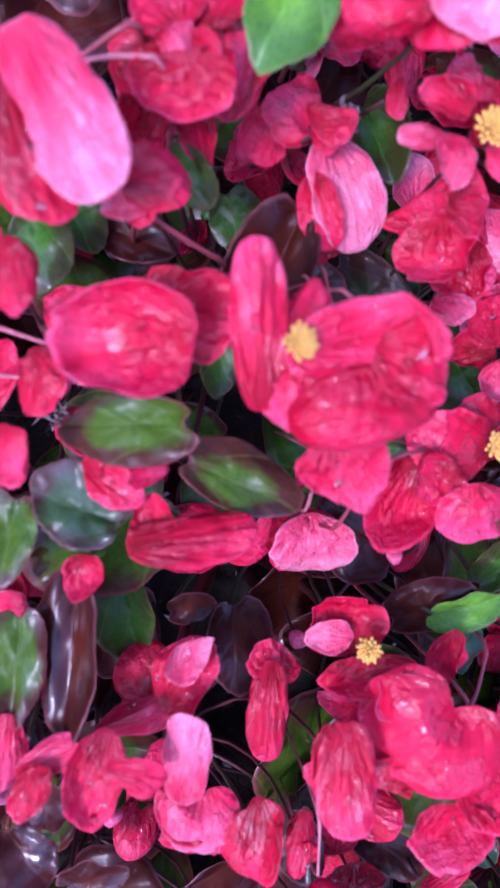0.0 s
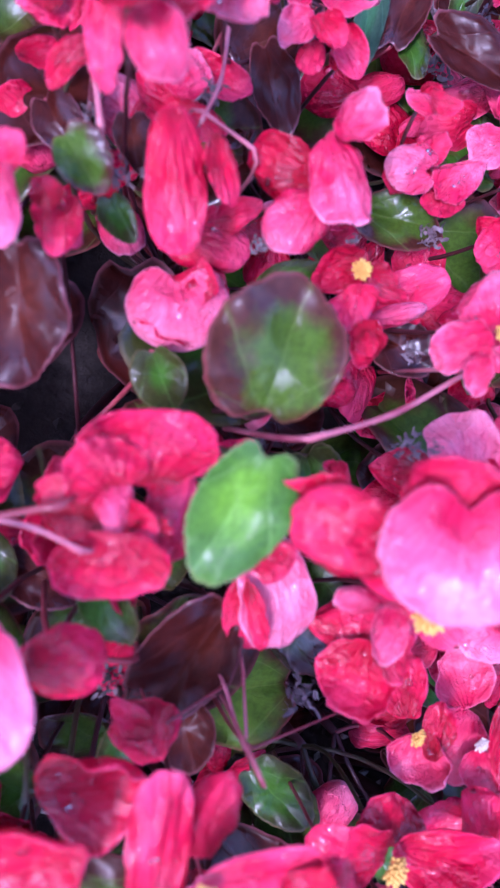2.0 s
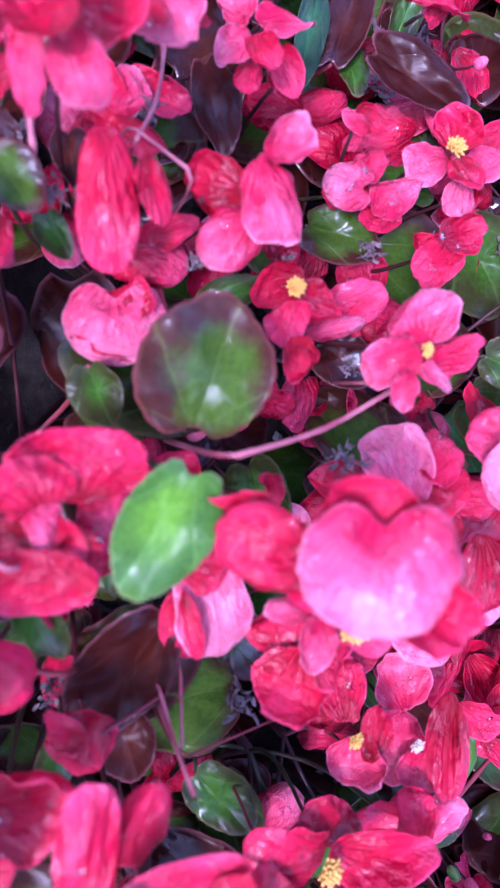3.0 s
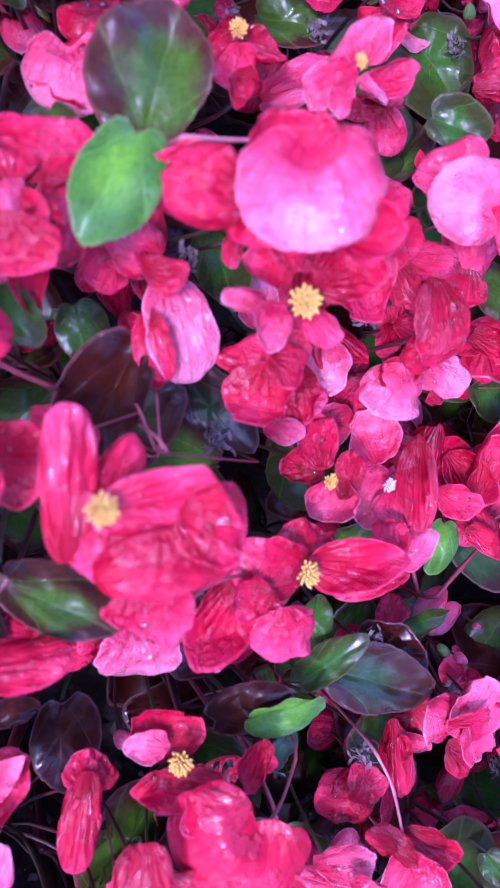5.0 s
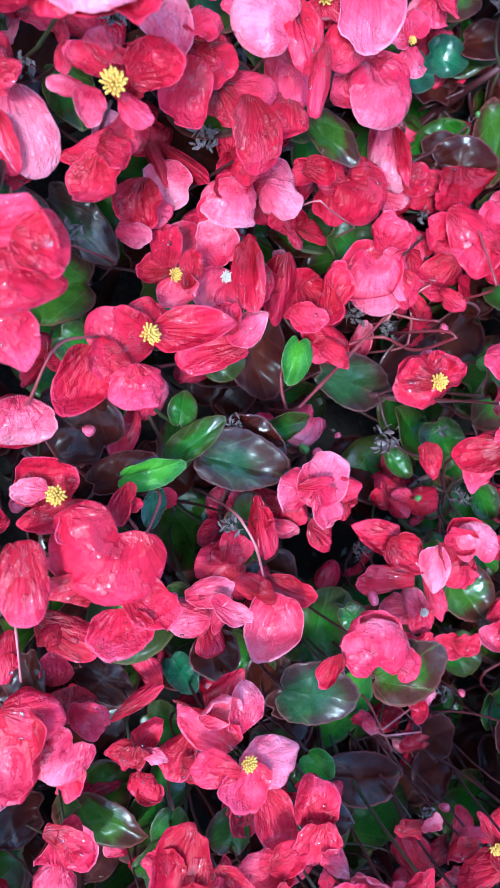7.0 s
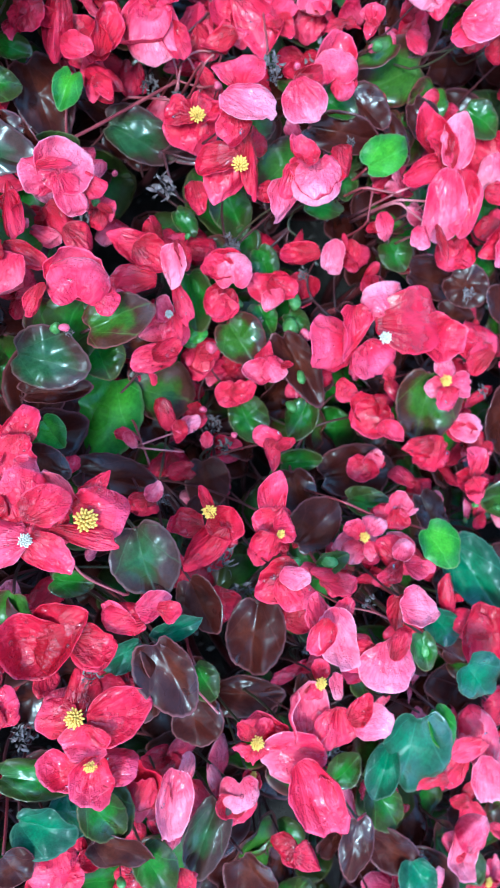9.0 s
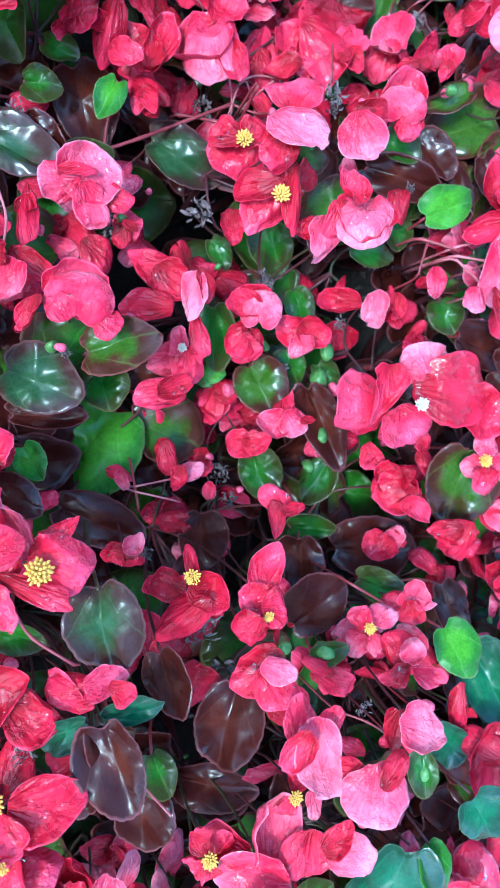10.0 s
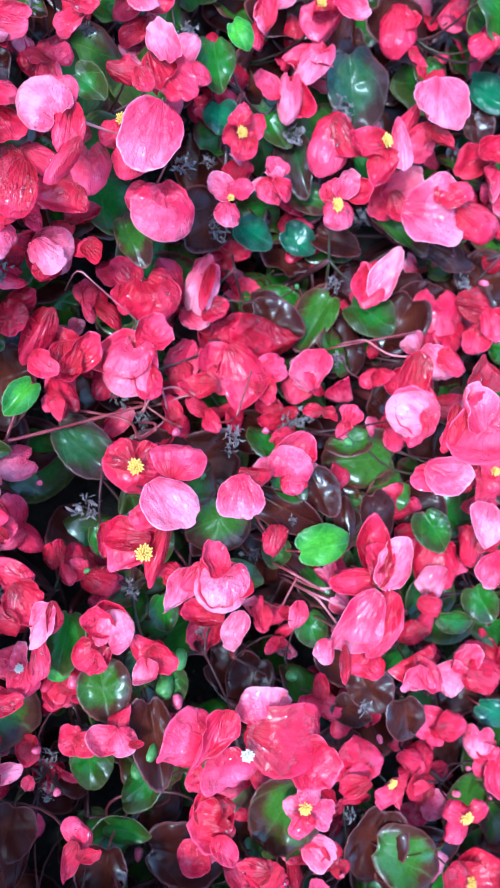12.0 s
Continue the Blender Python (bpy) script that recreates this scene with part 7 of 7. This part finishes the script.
flower(8, 60, 240,
       ("shell", "red", 3, 10, -3, 12.9, 23.4, 94, -14, 0),
       ("round", "red", -8, -2, -4, 14.1, 12.2, -174, -14, 0),
       ("shell", "rose", -1, -9, 3, 11.3, 18.5, -84, -10, 0),
       ("round", "rose", 9, 0, -4, 10.3, 14.3, 5, -15, 0),
       ("round", "red", -4, 6, 0, 11.0, 13.7, 126, 10, 0),
       ("folded", "pink", -2, 0, 1, 9.1, 7.3, -63, 28, 20),
       ("round", "rose", 2, -3, 1, 8.3, 7.4, -25, 20, -15),
       ("round", "red", 5, -5, 0, 9.4, 8.5, -44, -10, 0))
leaf("lime", 78, -55, 210, 22.2, 9.8, 13, 5, 10)
leaf("bluish", 80, -67, 207, 15.4, 8.4, -96, -20, 0)
leaf("lime", 144, -17, 178, 19.0, 13.2, -107, 0, 10)
flower(146, 92, 222,
       ("shell", "pink", 0, 0, 2, 30.0, 23.7, -82, -5, 0),
       ("round", "rose", -3, -9, -3, 17.1, 15.0, -120, -15, 0),
       ("round", "red", 4, 13, -4, 17.5, 13.1, 67, -20, 0))
flower(161, 77, 206,
       ("kidney", "pink", 3, -3, 3, 22.7, 28.2, -70, -8, 0),
       ("round", "red", 3, 6, -3, 14.0, 16.3, 111, -15, 0),
       ("round", "rose", -7, 0, -4, 16.1, 13.8, -169, -15, 0))
flower(124, 76, 205,
       ("kidney", "rose", 6, 0, 2, 22.0, 18.5, -68, -5, 0),
       ("round", "red", -7, 15, -2, 21.0, 12.8, 121, -10, 0),
       ("round", "red", 1, -15, -3, 18.8, 22.1, -112, -15, 0))
flower(190, 108, 180,
       ("shell", "pink", -6, 2, 1, 15.0, 14.0, -179, 0, 0),
       ("round", "pink", 2, 7, 2, 13.6, 12.5, 83, 0, 0),
       ("shell", "pink", 2, -8, 2, 12.4, 13.5, -68, 0, 0),
       ("yellow", 0, -1, 3, 2.0))
flower(129, 43, 188,
       ("cap", "pink", 1, 2, 2, 17.5, 16.6, 7, 0, 0),
       ("round", "red", 0, -3, -3, 14.0, 11.7, -95, -20, 0))
flower(171, 54, 170,
       ("kidney", "rose", 8, -3, 3, 23.8, 27.9, -36, -5, 0),
       ("round", "red", -9, 2, -2, 16.0, 14.0, 154, -10, 0))
flower(233, 41, 168,
       ("folded", "red", 0, -2, 3, 30.7, 28.8, -35, 0, 0),
       ("round", "red", -12, -2, -2, 22.0, 19.2, -163, -15, 0),
       ("round", "rose", 12, 6, 1, 19.6, 15.4, 44, 0, 0))
flower(207, 133, 172,
       ("round", "rose", -1, 5, 1, 12.3, 13.1, 101, 0, 0),
       ("shell", "rose", 1, -7, 2, 13.1, 15.3, -78, 0, 0))
flower(291, -117, 212,
       ("shell", "rose", -27, -5, 2, 26.7, 27.2, -175, 5, 0),
       ("folded", "rose", -20, -1, 5, 29.5, 16.0, -93, 10, 0),
       ("cap", "red", 15, 9, 3, 38.4, 33.4, 8, 0, 0),
       ("round", "rose", 30, 2, 0, 22.0, 24.6, -9, -10, 0),
       ("shell", "soaked", 2, 18, -1, 17.7, 25.8, 103, -10, 0),
       ("round", "rose", -6, -11, 2, 17.9, 27.8, -65, -5, 0),
       ("white", -3, -1, 6, 3.4))
leaf("bluish", 212, 113, 150, 21.9, 19.3, 0, 0, 5)
leaf("bronze", 176, -259, 254, 23.5, 12.4, -95, -8, 12)
leaf("bronze", 180, -250, 255, 22.5, 11.6, -57, -4, -14)


def under(x, y, z):
    """Height for a hidden piece: below the large leaves that spread over it."""
    return min([z] + [h - 14 for a, b, h, r in blades if (x - a) ** 2 + (y - b) ** 2 < (r + 0.004) ** 2])


# dark gaps that open between the plants: x, y, reach
HOLLOWS = (
    (-0.031, 0.114, 0.009), (-0.029, 0.018, 0.010), (-0.023, -0.075, 0.009), (-0.005, 0.086, 0.007), (0.000, 0.108, 0.009), (0.016, -0.056, 0.011), (0.019, -0.077, 0.015), (0.020, -0.122, 0.012), (0.021, -0.100, 0.014), (0.033, -0.059, 0.013), (0.040, -0.082, 0.015),
    (0.069, 0.012, 0.008), (0.072, -0.053, 0.011), (0.076, -0.078, 0.006), (0.076, -0.008, 0.011), (0.085, -0.150, 0.010), (0.088, 0.010, 0.010), (0.098, -0.167, 0.010), (0.098, -0.079, 0.008), (0.103, -0.228, 0.011), (0.170, -0.053, 0.012), (0.176, 0.003, 0.007),
    (0.189, -0.054, 0.011), (0.199, 0.001, 0.007), (0.210, -0.057, 0.006), (0.217, -0.258, 0.011), (0.222, 0.047, 0.008), (0.235, -0.277, 0.018), (0.275, -0.096, 0.013), (0.289, -0.049, 0.008), (0.294, -0.087, 0.013), (0.295, 0.057, 0.008), (0.323, -0.086, 0.009))


def hollow(x, y, reach=1.0):
    return any((x - a) ** 2 + (y - b) ** 2 < (r * reach + 0.004) ** 2 for a, b, r in HOLLOWS)


# ---- the lower storey: shaded leaves between the stems ----
rnd = random.Random(11)
for k in range(620):
    x, y = rnd.uniform(-0.14, 0.58), rnd.uniform(-0.50, 0.38)
    size = rnd.uniform(24, 40)
    if hollow(x, y, 0.7):
        continue
    leaf(rnd.choice(("green", "bronze", "bronze", "bronze", "mixed")), 1000 * x, 1000 * y, under(x, y, rnd.uniform(95, 150)), size * rnd.uniform(1.0, 1.25), size, rnd.uniform(0, 360), rnd.uniform(-30, 12), rnd.uniform(-30, 30), simple=True)


# ---- the middle storey: small, half-hidden blooms, buds and young leaves under the crown ----
def crown(x, y):
    """Height of the crown over the bed, in millimetres."""
    top = [(math.exp(-((x - a) ** 2 + (y - b) ** 2) / 0.0009) + 1e-9, c) for a, b, c in heights]
    return sum(w * c for w, c in top) / sum(w for w, c in top)


rnd = random.Random(47)
for k in range(600):
    x, y = rnd.uniform(-0.08, 0.52), rnd.uniform(-0.44, 0.32)
    size = rnd.uniform(20, 36)
    if hollow(x, y):
        continue
    leaf(rnd.choice(("green", "mixed", "bronze", "bronze")), 1000 * x, 1000 * y, under(x, y, min(225, crown(x, y)) - rnd.uniform(42, 62)), size * rnd.uniform(1.0, 1.25), size, rnd.uniform(0, 360), rnd.uniform(-30, 15), rnd.uniform(-35, 35), simple=True)


rnd = random.Random(31)
for k in range(900):
    x, y = rnd.uniform(-0.08, 0.50), rnd.uniform(-0.38, 0.32)
    if hollow(x, y):
        continue
    z = under(x, y, min(232, crown(x, y)) - rnd.uniform(12, 42))
    if rnd.random() < 0.28:
        size = rnd.uniform(16, 34)
        leaf(rnd.choice(("green", "green", "mixed", "bronze", "bronze", "mixed")), 1000 * x, 1000 * y, z - 6, size * rnd.uniform(1.0, 1.3), size, rnd.uniform(0, 360), rnd.uniform(-30, 15), rnd.uniform(-30, 30), simple=True)
        continue
    pieces, turn, n = [], rnd.uniform(0, 360), rnd.choice((1, 2, 3))
    for i in range(n):
        a, size = turn + i * 360 / n + rnd.uniform(-25, 25), rnd.uniform(9, 19)
        off = size * 0.42 if n > 1 else 0
        pieces.append((rnd.choice(("round", "narrow", "kidney")), rnd.choice(("red", "red", "rose", "rose", "pink")), off * math.cos(radians(a)), off * math.sin(radians(a)), 1.5 * i, size * 1.1, size * rnd.uniform(0.6, 1.0), a, rnd.uniform(-35, 35), rnd.uniform(-35, 35)))
    flower(1000 * x, 1000 * y, z, *pieces, simple=True)


# ---- small buds among the blooms ----
rnd = random.Random(61)
for k in range(120):
    x, y = rnd.uniform(-0.05, 0.48), rnd.uniform(-0.36, 0.28)
    bud(rnd.choice(("pink", "pink", "green")), 1000 * x, 1000 * y, under(x, y, min(235, crown(x, y)) - rnd.uniform(4, 26)), rnd.uniform(1.2, 2.6))


# ---- spent blooms caught between the stems ----
rnd = random.Random(71)
for k in range(110):
    x, y = rnd.uniform(-0.05, 0.46), rnd.uniform(-0.36, 0.26)
    withered(1000 * x, 1000 * y, under(x, y, min(235, crown(x, y)) - rnd.uniform(10, 34)), rnd.uniform(3.5, 8.0))


# ---- the bed beyond the middle: more of the same plants ----
def in_middle(x, y):
    return any((x - cx) ** 2 + (y - cy) ** 2 < r * r for cx, cy, r in MIDDLE)


MIDDLE = ((0.03, 0.12, 0.085), (0.03, 0.03, 0.09), (0.05, -0.06, 0.10), (0.12, 0.04, 0.11), (0.16, -0.10, 0.13), (0.15, -0.24, 0.10), (0.25, -0.23, 0.12), (0.28, -0.05, 0.13), (0.26, 0.12, 0.11), (0.21, 0.20, 0.08), (0.38, -0.05, 0.10), (0.08, 0.16, 0.06), (0.33, 0.10, 0.07), (0.27, -0.34, 0.07), (0.17, -0.33, 0.07))
rnd = random.Random(23)
for k in range(900):
    x, y = (rnd.uniform(-0.12, 0.56), rnd.uniform(-0.50, 0.36)) if k < 700 else (rnd.uniform(-0.30, 0.68), rnd.uniform(-0.52, 0.46))
    if in_middle(x, y):
        continue
    z = rnd.uniform(175, 225)
    if rnd.random() < 0.42:
        size = rnd.uniform(26, 40)
        leaf(rnd.choice(("green", "mixed", "bronze", "bronze")), 1000 * x, 1000 * y, z - 22, size * 1.15, size, rnd.uniform(0, 360), rnd.uniform(-20, 12), rnd.uniform(-22, 22), simple=True)
    else:
        pieces, turn, n = [], rnd.uniform(0, 360), rnd.choice((1, 2, 2, 3, 4))
        for i in range(n):
            a = turn + i * 360 / n + rnd.uniform(-18, 18)
            size = rnd.uniform(15, 24)
            off = size * 0.45 if n > 1 else 0
            pieces.append((rnd.choice(("round", "round", "kidney")), rnd.choice(("red", "rose", "pink")), off * math.cos(radians(a)), off * math.sin(radians(a)), 2 * i, size * 1.05, size, a, rnd.uniform(-25, 25), rnd.uniform(-20, 20)))
        if n > 2:
            pieces.append(("yellow", 0, 0, 6, 3.2))
        flower(1000 * x, 1000 * y, z, *pieces, simple=True)


# ---- the rest of the bed, past where single plants can be told apart ----
rnd = random.Random(83)
verts, faces, tints = [], [], []
for k in range(16000):
    x, y = rnd.uniform(-1.15, 1.55), rnd.uniform(-1.40, 1.35)
    if -0.18 < x < 0.57 and -0.50 < y < 0.37:
        continue
    bloom = rnd.random() < 0.64
    size = rnd.uniform(0.018, 0.032) if bloom else rnd.uniform(0.035, 0.055)
    m = Matrix.Translation((x, y, rnd.uniform(0.18, 0.235) if bloom else rnd.uniform(0.11, 0.195))) @ turned(rnd.uniform(0, 360), rnd.uniform(-35, 35), rnd.uniform(-35, 35))
    o = len(verts)
    dome, wave = rnd.uniform(-0.30, 0.15), rnd.uniform(0, 6.28)
    verts.append(tuple(m @ Vector((0, 0, 0))))
    for ring in (0.6, 1.0):
        for i in range(9):
            a = i * 2 * math.pi / 9
            r = size * 0.5 * ring * (1 + 0.10 * math.sin(2 * a + wave)) * (0.72 if i in (4, 5) else 1.0)
            verts.append(tuple(m @ Vector((r * math.cos(a), r * math.sin(a) * 0.88, size * ring * ring * (dome + 0.07 * math.sin(3 * a + wave))))))
    tint = rnd.choice((0, 0, 1, 1, 2)) if bloom else rnd.choice((3, 4, 4, 5))
    for i in range(9):
        n = (i + 1) % 9
        faces += [(o, o + 1 + i, o + 1 + n), (o + 1 + i, o + 10 + i, o + 10 + n, o + 1 + n)]
        tints += [tint, tint]
wide = mesh_of("wide_bed", verts, faces)
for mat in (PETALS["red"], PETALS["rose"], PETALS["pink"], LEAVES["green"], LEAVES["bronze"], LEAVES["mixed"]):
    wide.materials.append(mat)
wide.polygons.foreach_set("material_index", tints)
tagged(new("wide_bed", wide), "dense red wax begonias covering the rest of the bed", "flowers", kind="stuff")


# ---- on the soil: grit and bark chips ----
def scatter(name, label, mat, n, low, high, seed):
    rnd = random.Random(seed)
    verts, faces = [], []
    for _ in range(n):
        c = Vector((rnd.uniform(-0.2, 0.55), rnd.uniform(-0.45, 0.35), SOIL_Z + rnd.uniform(-0.001, 0.006)))
        s = rnd.uniform(low, high)
        e = Euler([rnd.uniform(0, 6.28) for _ in range(3)]).to_matrix()
        o = len(verts)
        for q in ((1, 0, 0), (-1, 0, 0), (0, 1, 0), (0, -1, 0), (0, 0, 1), (0, 0, -1)):
            verts.append(tuple(c + e @ (Vector((q[0] * 1.5, q[1], q[2] * 0.6)) * s * rnd.uniform(0.7, 1.1))))
        for a in (0, 1):
            for b in (2, 3):
                for d in (4, 5):
                    faces.append((o + a, o + b, o + d))
    d = bpy.data.meshes.new(name)
    d.from_pydata(verts, [], faces)
    d.materials.append(mat)
    return tagged(new(name, d), label, "litter", kind="stuff")


scatter("grit", "scattered pale grit lying on the soil", GRIT, 900, 0.0008, 0.0030, 3)
scatter("bark_chips", "dark damp bark chips and crumbs on soil", CHIP, 2600, 0.001, 0.004, 4)
